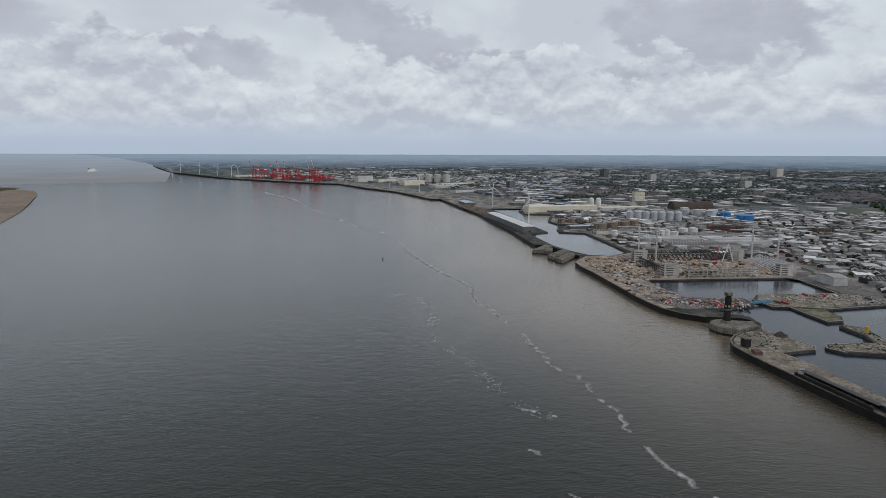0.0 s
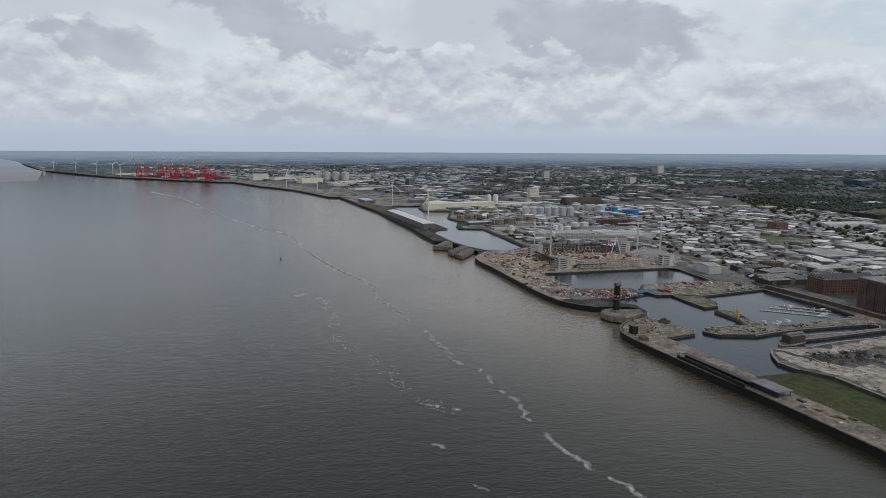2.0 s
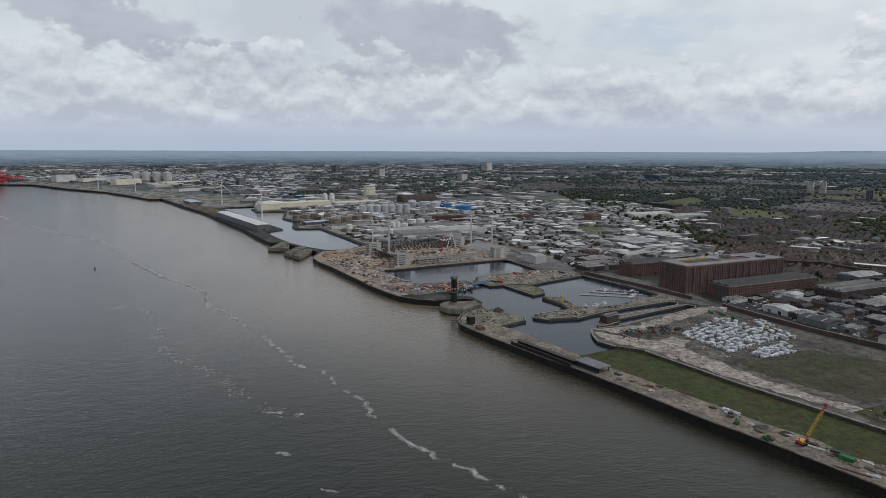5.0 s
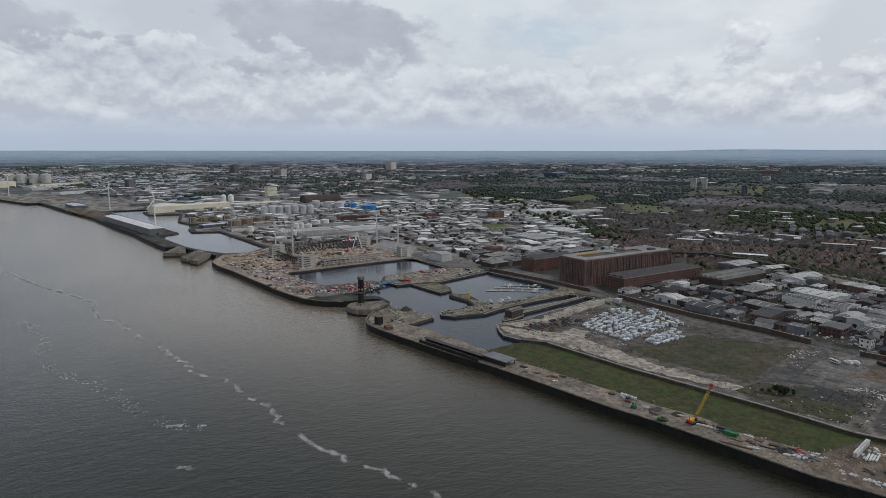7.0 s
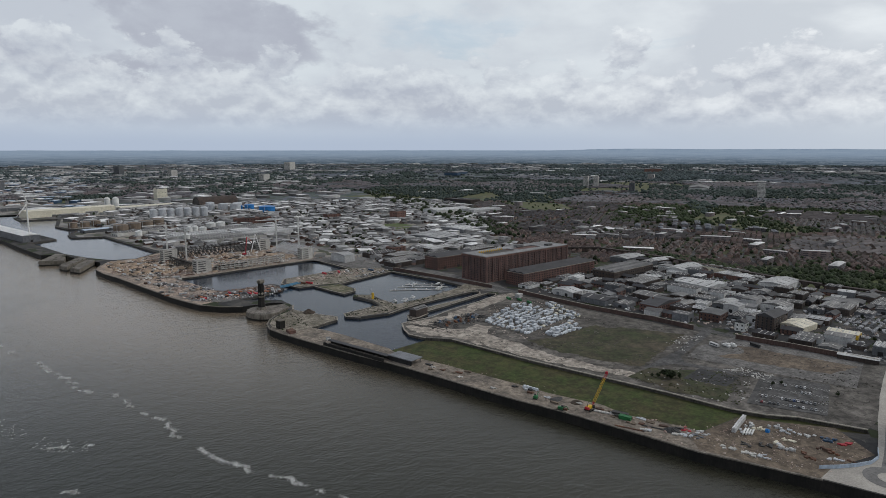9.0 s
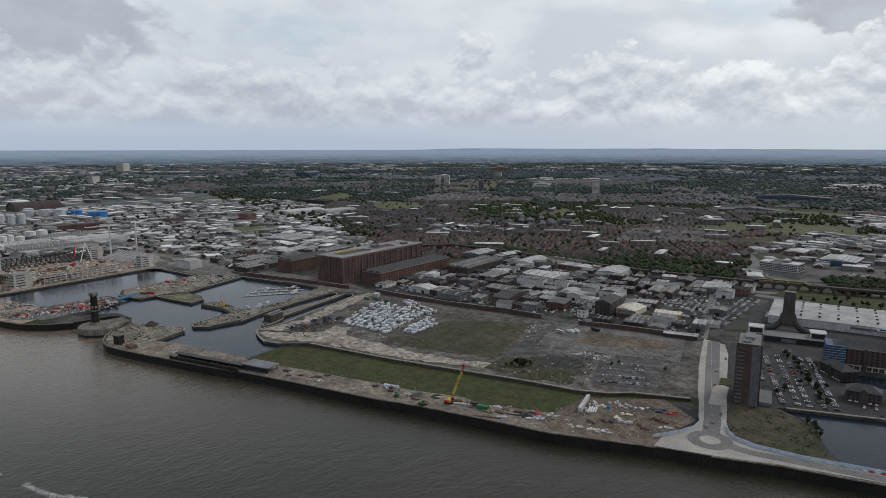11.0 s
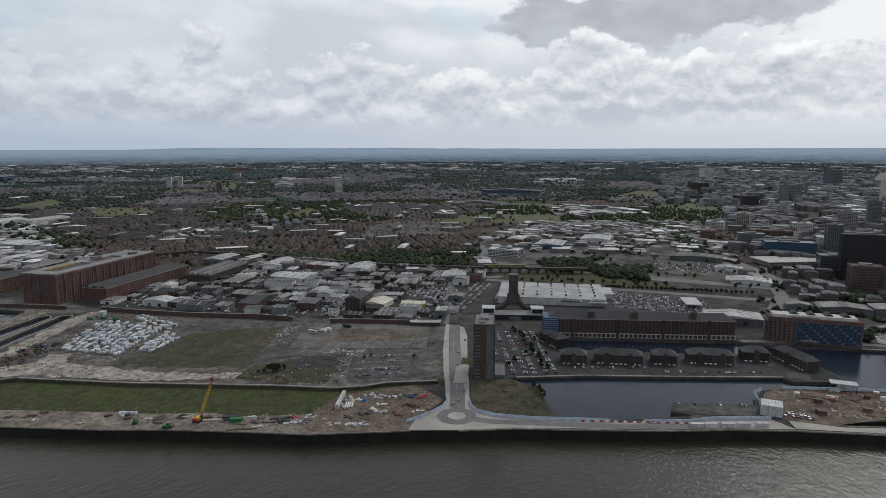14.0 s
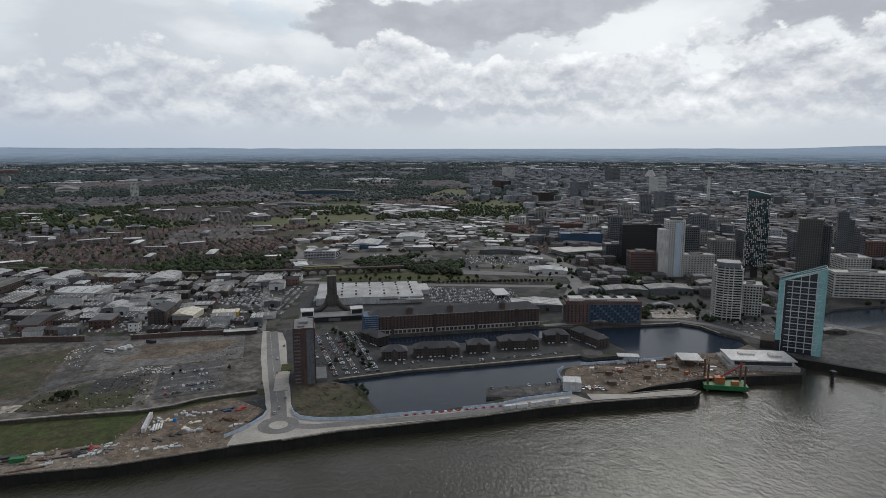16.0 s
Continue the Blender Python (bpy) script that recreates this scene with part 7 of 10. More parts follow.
part("glazing", Shape().block(0, 16.3, 4.4, 50, 0.5, 3), GLASS, term)
part("plant", Shape().block(-14, 4, 9.4, 10, 8, 2).block(10, 0, 9.4, 14, 6, 1.6), PALE_CONCRETE, term)
for x, y, w, d in ((562, -268, 22, 20), (570, -212, 10, 20)):
    f = thing("open_shed", "steel-framed open shed with a white roof", "shed", at(x, y, 0.2, 80))
    part("roof", Shape().block(0, 0, 6, d, w, 0.7), WHITE_ROOF, f)
    for sx in (-0.45, 0, 0.45):
        for sy in (-0.45, 0.45):
            part("post", Shape().block(sx * d, sy * w, 0, 0.5, 0.5, 6), DARK_STEEL, f)
cab = thing("site_cabins", "stacked white site cabins", "cabin", at(506, -141, 0.2, 78))
for k in range(2):
    for i in range(3):
        part("cabin", Shape().block(-5 + i * 5, 0, 0.1 + k * 4.2, 4.8, 14, 4.0), CLAD_WHITE, cab)
part("stair", Shape().bar((9, -5, 0), (9, 5, 8), 0.8), STEEL, cab)
for i, (x, y) in enumerate(((468, -82), (470, -92), (473, -104), (476, -115), (479, -128))):
    b = thing("site_cabin", "low white site cabin on the quay", "cabin", at(x, y, 0.35, -78), "quay cabins")
    part("body", Shape().block(0, 0, 0, 9, 3, 2.6), CLAD_WHITE, b)
    part("roof", Shape().block(0, 0, 2.6, 9.2, 3.2, 0.2), WHITE_ROOF, b)
dolphin = thing("mooring_dolphin", "black mooring dolphin in the river", "post", at(527, -385, -9))
part("pile", Shape().tube((0, 0, 0), (0, 0, 10), 1.6, 1.6, 8).tube((2.5, 0, 0), (0.5, 0, 9), 0.8, 0.8, 6), BLACK, dolphin)
part("head", Shape().block(0, 0, 9.5, 4, 4, 2), BLACK, dolphin)


# ---- works behind the stadium and dock sheds round the north basin ----
for x, y, w, d, h, t, roof, n, label in ((590, 1400, 150, 70, 9, -2, MID_ROOF, 4, "wide grey works hall with curved bays"), (690, 1440, 120, 90, 10, -2, WHITE_ROOF, 5, "wide works hall with pale roof bays"),
                                         (560, 1500, 130, 60, 8, -2, WHITE_ROOF, 3, "low pale works hall by the dock"), (700, 1560, 150, 50, 8, -4, MID_ROOF, 3, "long grey works hall in the yards"),
                                         (470, 1640, 120, 34, 8, 8, MID_ROOF, 2, "long grey dock shed beside round tanks"), (700, 2370, 190, 40, 9, 12, CREAM, 2, "low cream dock shed in the works")):
    shed(x, y, w, d, h, t, CLAD_WHITE if n % 2 else PALE_CONCRETE, roof, label, bays=n, doors=3, name="works_hall")
for x, y, w, d, h, t in ((765, 1690, 70, 34, 14, -20), (820, 1720, 60, 30, 10, -20), (800, 1625, 50, 26, 9, -20), (760, 1000, 34, 20, 11, 0), (1010, 1640, 44, 26, 12, 0), (1150, 1500, 40, 30, 22, 10)):
    tower_block("brick_works", "red brick works block with a flat roof", x, y, w, d, h, t, BRICK_RED, 3, 8, 2.2, 2, faces=(0, 3))
for x, y, r, h in ((560, 1560, 7, 16), (576, 1566, 7, 16), (596, 1570, 9, 12), (520, 1470, 8, 10), (455, 1600, 8, 11), (640, 1630, 12, 14), (668, 1636, 12, 14)):
    tank(x, y, r, h, WHITE_PAINT, "small white round tank in the works", 2, "white works tanks")


# ---- wrapped bales and building materials in the yards ----
def puffed(name, w, d, h, material):
    """A wrapped pack with sagging, rounded edges."""
    s = Shape()
    pts, faces = [], []
    for z, k in ((0, 0.96), (h * 0.25, 1.0), (h * 0.88, 1.0), (h, 0.92)):
        for a, b in ((-1, -0.93), (-0.93, -1), (0.93, -1), (1, -0.93), (1, 0.93), (0.93, 1), (-0.93, 1), (-1, 0.93)):
            pts.append((a * w / 2 * k, b * d / 2 * k, z))
    for i in range(3):
        for j in range(8):
            faces.append((i * 8 + j, i * 8 + (j + 1) % 8, i * 8 + 8 + (j + 1) % 8, i * 8 + 8 + j))
    return s.add(pts, faces + [tuple(range(24, 32))]).mesh(name, material)


rng = random.Random(11)
bale_meshes = [puffed("bale", 4.8, 3.8, 1.9, BALE), puffed("bale", 3.8, 3.4, 2.3, BALE), puffed("bale", 5.4, 3.2, 1.5, BALE), puffed("bale", 4.2, 3.2, 1.8, CREAM)]
for row in range(15):
    t = row / 14
    tan = row >= 13
    if row < 10:
        t = row / 9
        (x0, y0), (x1, y1) = (520 + 4 * t, 449 + 66 * t), (604 + 9 * t + 12 * math.sin(3 * t), 463 + 84 * t)
    elif row < 13:
        k = row - 10
        (x0, y0), (x1, y1) = (534 + k * 2, 423 + k * 6), (585 + k * 6, 424 + k * 11)
    else:
        k = row - 13
        (x0, y0), (x1, y1) = (612 + k * 11, 455 + k * 2), (640 + k * 11, 518 + k * 2)
    stack = thing("bale_row", "row of tan and white wrapped packs in the yard" if tan else "row of white plastic-wrapped bales in the yard", "bales", group="bale rows")
    for i in range(19 if row < 10 else 15):
        if rng.random() < 0.12:
            continue
        u = i / (18 if row < 10 else 14)
        b = part("bale", bale_meshes[3] if tan and rng.random() < 0.6 else rng.choice(bale_meshes[:3] if rng.random() < 0.9 else bale_meshes), None, stack)
        b.matrix_world = at(x0 + (x1 - x0) * u + rng.uniform(-1, 1), y0 + (y1 - y0) * u + rng.uniform(-1, 1), 0.25, 12 + rng.uniform(-7, 7))
        if rng.random() < 0.4:
            c = part("bale", rng.choice(bale_meshes[:3]), None, stack)
            c.matrix_world = b.matrix_world @ at(rng.uniform(-0.5, 0.5), 0.2, 1.7, rng.uniform(-15, 15))
for i in range(26):
    x, y = rng.uniform(472, 535), rng.uniform(524, 550)
    pile = new("scrap_bale", Shape().block(0, 0, 0, rng.uniform(3, 9), rng.uniform(2, 4), rng.uniform(0.8, 2.2), 0, 0.85).block(1, 1, 0, 2, 2, 2.4, 30).mesh("scrap_bale", rng.choice((DARK_STEEL, RUST, BLACK, CLAD_GREY, CLAD_BLUE))))
    pile.matrix_world = at(x, y, 0.25, rng.uniform(0, 90))
    tagged(pile, "dark pile of dumped scrap in the yard", "scrap", "yard scrap")
YARD_GROUPS = ((462, 183, 4, CLAD_WHITE, 2.4), (460, 176, 4, CREAM, 1.8), (460, 171, 2, BLUE_PAINT, 2.2), (473, 169, 5, CLAD_WHITE, 2.0), (473, 161, 6, STEEL, 1.0), (476, 150, 6, CLAD_WHITE, 1.1), (479, 137, 6, CLAD_BLUE, 1.3), (481, 127, 5, RED_PAINT, 1.2),
               (438, 162, 6, DARK_STEEL, 1.2), (444, 152, 7, CLAD_WHITE, 1.7), (446, 158, 4, CREAM, 1.2), (462, 131, 8, RUST, 1.8), (443, 137, 6, RUST, 1.1), (450, 124, 5, STEEL, 0.9), (454, 116, 4, RUST, 0.8), (415, 178, 6, PALE_CONCRETE, 0.8), (419, 165, 6, PALE_CONCRETE, 0.8),
               (421, 156, 5, STEEL, 0.8), (422, 211, 4, RED_PAINT, 0.8), (424, 200, 6, CLAD_WHITE, 0.9), (414, 206, 6, STEEL, 0.9), (417, 199, 5, CLAD_GREY, 1.0), (457, 155, 5, CREAM, 0.8), (447, 181, 5, STEEL, 1.0), (431, 172, 4, DARK_STEEL, 0.7))
for gx, gy, n, m, tall in YARD_GROUPS:
    for i in range(n):
        x, y = gx + rng.uniform(-3.4, 3.4), gy + (i - n / 2) * 1.5 + rng.uniform(-1, 1)
        w, d, h = rng.uniform(1.6, 4.2), rng.uniform(0.9, 1.7), tall * rng.uniform(0.6, 1.1)
        pile = thing("building_materials", "packs of building materials on bare ground", "materials", at(x, y, 0.3, rng.uniform(-16, 16) + (90 if rng.random() < 0.3 else 0)), "site materials")
        for k in range(2):
            part("pack", Shape().block(rng.uniform(-0.5, 0.5), k * d * 0.8, 0, w * rng.uniform(0.7, 1), d * 0.75, h * rng.uniform(0.7, 1), 0, 0.96), m, pile)
slab = thing("wrapped_slab", "tall white wrapped wall panels standing in a row", "materials", at(456.5, 189, 0.3, 10))
for k in range(2):
    part("panel", Shape().block(0, -1.4 * k, 0, 30, 1.1, 3.4), CLAD_WHITE, slab)
pipes = thing("pipe_stack", "white wrapped pipes stacked on the yard", "pipes", at(449, 181, 0.3, 14))
for k in range(4):
    part("pipe", Shape().tube((-6 + 0.8 * k, -k * 1.7, 0.75), (5 + 1.2 * (k % 2), -k * 1.7, 0.75), 0.7, 0.7, 8), WHITE_PAINT, pipes)
for i in range(34):
    t = rng.random()
    x, y = 396 + 26 * rng.random() - 40 * t + 22, 205 + 240 * t
    x = np.interp(y, (190, 250, 330, 440), (400, 390, 375, 362)) + rng.uniform(2, 24)
    pile = new("timber_pack", Shape().block(0, 0, 0, rng.uniform(2, 8), rng.uniform(1.2, 2.6), rng.uniform(0.4, 1.4)).block(1, 1.6, 0, rng.uniform(2, 5), 1.0, 0.7).mesh("timber_pack", rng.choice((RUST, STEEL, DARK_STEEL, BROWN_SOIL, PALE_CONCRETE))))
    pile.matrix_world = at(float(x), y, 0.26, -76 + rng.uniform(-12, 12))
    tagged(pile, "bundle of timber and steel on the pier", "materials", "pier clutter")
for i in range(150):
    x, y = rng.uniform(285, 620), rng.uniform(1060, 1240)
    if rng.random() < 0.35:
        x, y = rng.uniform(285, 345), rng.uniform(900, 1230)
    pile = new("formwork_pack", Shape().block(0, 0, 0, rng.uniform(2, 10), rng.uniform(1.5, 3.5), rng.uniform(0.6, 2.6)).block(2, 2, 0, rng.uniform(2, 6), 3, rng.uniform(1, 3), 20)
               .mesh("formwork_pack", rng.choice((RUST, CONCRETE, PALE_CONCRETE, DARK_STEEL, STEEL, BROWN_SOIL, ORANGE_SAND, CONCRETE))))
    pile.matrix_world = at(x, y, 0.3, rng.uniform(0, 180))
    tagged(pile, "bundle of steel and formwork on the stadium site", "materials", "stadium site materials")


# ---- vehicles ----
def car_meshes():
    body = Shape()
    prof = [(-2.15, 0.35), (-2.2, 0.85), (-1.1, 0.95), (1.0, 0.95), (2.1, 0.8), (2.15, 0.35)]
    for sgn in (-1, 1):
        body.add([(x, sgn * 0.88, z) for x, z in prof], [tuple(range(6)) if sgn < 0 else tuple(reversed(range(6)))])
    for i in range(6):
        (x0, z0), (x1, z1) = prof[i], prof[(i + 1) % 6]
        body.add([(x0, -0.88, z0), (x0, 0.88, z0), (x1, 0.88, z1), (x1, -0.88, z1)], [(0, 1, 2, 3)])
    body.add([(-1.0, -0.68, 1.48), (0.35, -0.68, 1.48), (0.35, 0.68, 1.48), (-1.0, 0.68, 1.48), (-1.0, -0.68, 1.42), (0.35, -0.68, 1.42), (0.35, 0.68, 1.42), (-1.0, 0.68, 1.42)],
             [(0, 1, 2, 3), (0, 4, 5, 1), (1, 5, 6, 2), (2, 6, 7, 3), (3, 7, 4, 0)])
    glass = Shape().add([(-1.6, -0.8, 0.94), (1.05, -0.8, 0.94), (1.05, 0.8, 0.94), (-1.6, 0.8, 0.94), (-1.05, -0.68, 1.44), (0.4, -0.68, 1.44), (0.4, 0.68, 1.44), (-1.05, 0.68, 1.44)],
                        [(4, 5, 6, 7), (0, 1, 5, 4), (1, 2, 6, 5), (2, 3, 7, 6), (3, 0, 4, 7)])
    wheel = Shape()
    for x in (-1.35, 1.35):
        for y in (-0.82, 0.82):
            wheel.tube((x, y - 0.1, 0.33), (x, y + 0.1, 0.33), 0.33, 0.33, 8)
    return [body.mesh("body", p) for p in CAR_PAINTS], glass.mesh("windows", GLASS), wheel.mesh("wheels", BLACK)


CAR_BODIES, CAR_GLASS, CAR_WHEELS = car_meshes()
CAR_NAMES = ("white", "silver", "black", "grey", "red", "blue")
car_rng = random.Random(21)


def car(x, y, turn, z=0.3):
    k = car_rng.choices(range(6), (7, 5, 5, 4, 1.4, 1.4))[0]
    b = thing("car", f"small {CAR_NAMES[k]} car parked on the asphalt", "car", at(x, y, z, turn + car_rng.choice((0, 180))), "parked cars")
    part("body", CAR_BODIES[k], None, b)
    part("glasshouse", CAR_GLASS, None, b)
    part("wheel_set", CAR_WHEELS, None, b)


def car_rows(x0, y0, x1, y1, rows, gap, fill, turn, pitch=2.7, z=0.3):
    """Parked cars in rows from one corner along a line, each row a gap further inland."""
    length = math.hypot(x1 - x0, y1 - y0)
    ux, uy = (x1 - x0) / length, (y1 - y0) / length
    for r in range(rows):
        for i in range(int(length / pitch)):
            if car_rng.random() < fill:
                off = r * gap + (r % 2) * -1.5
                car(x0 + ux * i * pitch - uy * off, y0 + uy * i * pitch + ux * off, turn + car_rng.uniform(-3, 3), z)


car_rows(560, 24, 690, 58, 5, 9.5, 0.62, 100)
car_rows(600, 84, 690, 108, 2, 9, 0.5, 100)
car_rows(515, 196, 530, 157, 2, 15, 0.72, 17, 2.9, 0.44)
car_rows(550, 203, 566, 166, 2, 15, 0.25, 17, 2.9, 0.44)
car_rows(575, 18, 592, -60, 1, 8, 0.28, 4)
car_rows(583, -70, 602, -165, 1, 8, 0.3, 4)
car_rows(510, -74, 518, -130, 1, 8, 0.3, 12)
car_rows(655, -215, 640, -170, 1, 8, 0.2, 12)
car_rows(505, -150, 500, -172, 2, 6, 0.8, 12)
for x, y, a in ((640, 122, 190), (600, 121, 12), (560, 114, 192), (480, 97, 12), (500, 96, 192), (470, 99, 12), (462, 0, -80), (468, -52, 100)):
    car(x, y, a, 0.42)

# the packed lots farther off
cars_far, turn_far = [], []


def far_lot(x0, y0, x1, y1, x2, y2, rows, cols, fill):
    for r in range(rows):
        for c in range(cols):
            if car_rng.random() < fill:
                u, v = c / cols, r / max(1, rows - 1)
                cars_far.append((x0 + (x1 - x0) * u + (x2 - x0) * v, y0 + (y1 - y0) * u + (y2 - y0) * v, 0.2))
                turn_far.append(math.atan2(y1 - y0, x1 - x0) + math.pi / 2 + car_rng.uniform(-0.05, 0.05))


far_lot(909, -34, 882, -156, 824, -38, 10, 42, 0.75)
far_lot(330, 884, 425, 842, 312, 846, 5, 34, 0.42)
far_lot(300, 1000, 345, 895, 312, 1000, 3, 36, 0.6)
far_lot(1100, -110, 1085, -240, 1180, -120, 9, 40, 0.5)
far_lot(1180, 60, 1170, 20, 1215, 60, 6, 14, 0.7)
far_lot(812, 183, 886, 188, 818, 228, 7, 22, 0.72)
far_lot(770, 150, 930, 140, 774, 168, 3, 46, 0.6)
far_lot(520, 880, 630, 870, 522, 895, 2, 34, 0.3)
far_lot(560, 835, 640, 852, 558, 842, 2, 26, 0.4)
far_lot(1010, -260, 980, -330, 1030, -265, 3, 12, 0.4)
far_lot(760, 560, 840, 560, 760, 600, 4, 26, 0.35)
far_lot(880, 330, 960, 330, 880, 350, 3, 26, 0.4)
CAR_BOX = ([(-2.1, -0.9, 0), (2.1, -0.9, 0), (2.1, 0.9, 0), (-2.1, 0.9, 0), (-2.1, -0.9, 0.9), (2.1, -0.9, 0.9), (2.1, 0.9, 0.9), (-2.1, 0.9, 0.9), (-1.2, -0.7, 1.45), (0.5, -0.7, 1.45), (0.5, 0.7, 1.45), (-1.2, 0.7, 1.45)],
           [(0, 1, 5), (0, 5, 4), (1, 2, 6), (1, 6, 5), (2, 3, 7), (2, 7, 6), (3, 0, 4), (3, 4, 7), (4, 5, 9), (4, 9, 8), (5, 6, 10), (5, 10, 9), (6, 7, 11), (6, 11, 10), (7, 4, 8), (7, 8, 11), (8, 9, 10), (8, 10, 11)], [0] * 18)
CAR_MIX = paint("mixed_car_paint", (0.36, 0.36, 0.365), (0.1, 0.1, 0.105), 0.2, 1.0, 0.55, island=0.95, spec=0.4)
strew("parked_cars", CAR_BOX, np.array(cars_far), np.array(turn_far), np.ones((len(cars_far), 3)), [CAR_MIX], "crowded rows of parked cars")
for x, y in ((521, 421), (660, 262)):
    bus = thing("coach", "old white coach parked on the lot", "bus", at(x + 110 if x < 600 else x, y - 130 if x < 600 else y, 0.4, 70))
    part("body", Shape().block(0, 0, 0.5, 11, 2.6, 2.8), CLAD_WHITE if x < 600 else BLACK, bus)
    part("glazing", Shape().block(0, 0, 1.7, 10, 2.7, 0.9), GLASS, bus)
for x, y, k in ((640, 283, 0), (645, 279, 1)):
    boat = thing("motor_boat", "white boat standing on the lot", "boat", at(x, y, 0.6, 75))
    part("hull", Shape().prism([(-5, -1.5), (2, -1.6), (5.5, 0), (2, 1.6), (-5, 1.5)], 0, 1.8), WHITE_PAINT, boat)
    part("cabin", Shape().block(-1, 0, 1.8, 4.5, 2.2, 1.3), WHITE_PAINT, boat)

# marina pontoons and boats
for i, (x0, y0, x1, y1) in enumerate(((548, 735, 610, 690), (570, 745, 628, 700), (590, 752, 636, 716))):
    p = thing("pontoon", "floating pontoon in the marina", "pontoon", group="pontoons")
    part("walkway", ribbon(Shape(), [(x0, y0), (x1, y1)], 2.4, DOCK_Z + 0.1, 0.7), PALE_CONCRETE, p)
    for k in range(5):
        t = (k + 0.5) / 5
        part("finger", ribbon(Shape(), [(x0 + (x1 - x0) * t, y0 + (y1 - y0) * t), (x0 + (x1 - x0) * t + 6, y0 + (y1 - y0) * t + 9)], 1.0, DOCK_Z + 0.1, 0.6), PALE_CONCRETE, p)
for x, y, w, m in ((536, 668, 12, CLAD_WHITE), (520, 664, 16, CLAD_WHITE), (505, 668, 8, CLAD_WHITE), (612, 700, 26, PALE_CONCRETE), (630, 722, 30, DARK_STEEL), (600, 745, 14, CLAD_WHITE)):
    b = thing("moored_vessel", "pale workboat or cabin by the marina", "boat", at(x, y, 0.2 if x < 560 else DOCK_Z, 30))
    part("hull", Shape().prism([(-w / 2, -2.6), (w * 0.3, -2.6), (w / 2, 0), (w * 0.3, 2.6), (-w / 2, 2.6)], 0, 1.3), m, b)
    part("cabin", Shape().block(-w * 0.1, 0, 1.3, w * 0.4, 3.2, 1.7), CLAD_WHITE, b)
rig = thing("work_platform", "yellow and grey work rig on the dock quay", "rig", at(492, 700, 0.2))
part("yellow_tower", Shape().block(0, 0, 0, 2.6, 2.6, 8), YELLOW, rig)
part("mast", Shape().bar((0, 4, 0), (0, 4, 14), 0.8), STEEL, rig)

# ---- the railway viaduct ----
via = thing("railway_viaduct", "long sooty brick viaduct with round arches", "viaduct")
line = [(1005, 790), (1066, 737), (1069, 657), (1045, 540), (1030, 470), (1015, 380), (1010, 312), (1013, 230), (1018, 160), (1027, 98), (1040, 0)]
for (x0, y0), (x1, y1) in zip(line, line[1:]):
    k = max(1, int(math.hypot(x1 - x0, y1 - y0) / 14))
    turn = math.degrees(math.atan2(y1 - y0, x1 - x0))
    part("parapet", ribbon(Shape(), [(x0, y0), (x1, y1)], 9, 7.2, 2.4), BRICK_BROWN, via)
    for i in range(k):
        t = (i + 0.5) / k
        part("pier", Shape().block(x0 + (x1 - x0) * t, y0 + (y1 - y0) * t, 0, 3.4, 8.6, 5, turn).block(x0 + (x1 - x0) * t, y0 + (y1 - y0) * t, 5, 6.5, 8.6, 1.2, turn).block(x0 + (x1 - x0) * t, y0 + (y1 - y0) * t, 6.2, 10, 8.6, 1.2, turn), BRICK_BROWN, via)

# ---- works and yards filling the blocks behind the dock road ----
taken = [(o.location.x, o.location.y, 30) for o in scene.objects if o.parent is None and o.type == "EMPTY" and 660 < o.location.x < 1500 and -50 < o.location.y < 700]
taken += [(850, 205, 42), (815, 205, 30), (880, 205, 30), (790, 157, 30), (840, 156, 30), (900, 150, 30)] + [(690 + 30 * i, 697, 34) for i in range(8)] + [(710 + 30 * i, 634, 26) for i in range(7)] + [(820 + 40 * i, 40, 40) for i in range(4)] + [(860, 572, 30), (940, 572, 30), (700, -66, 24)]
yard_rng = random.Random(8)
LABELS = {0: "sooty brick workshop in a crowded yard", 1: "small pale-walled shed in a yard", 2: "sooty brick building with a slate roof", 3: "grey steel shed in a crowded yard"}
made = 0
for gx in range(708, 1012, 27):
    for gy in range(165, 620, 22):
        x, y = gx + yard_rng.uniform(-7, 7), gy + yard_rng.uniform(-6, 6)
        if any(math.hypot(x - a, y - b) < r - 5 for a, b, r in taken) or yard_rng.random() < 0.14:
            continue
        w, d, h, k = yard_rng.uniform(16, 28), yard_rng.uniform(13, 21), yard_rng.choice((4, 5, 5.5, 6, 7.5, 9.5)), yard_rng.randrange(4)
        turn = 4 + yard_rng.uniform(-6, 6) + (90 if yard_rng.random() < 0.4 else 0)
        if k == 2:
            brick_house(x, y, w, d * 0.7, h, turn, yard_rng.choice((BRICK_BROWN, BRICK_RED)), SLATE, LABELS[2], 3)
        else:
            shed(x, y, w, d, h, turn, (BRICK_BROWN, CLAD_WHITE, BRICK_RED, CLAD_GREY)[k], yard_rng.choices((MID_ROOF, WHITE_ROOF, SLATE, GREY_ROOF), ((5, 0.6, 2, 2), (4, 3, 0, 1), (3, 0.5, 4, 1), (5, 0.8, 2, 3))[k])[0], LABELS[k], lights=yard_rng.randrange(0, 3), doors=1, name="workshop",
                 bays=yard_rng.choice((1, 1, 2, 3, 3)))
        made += 1


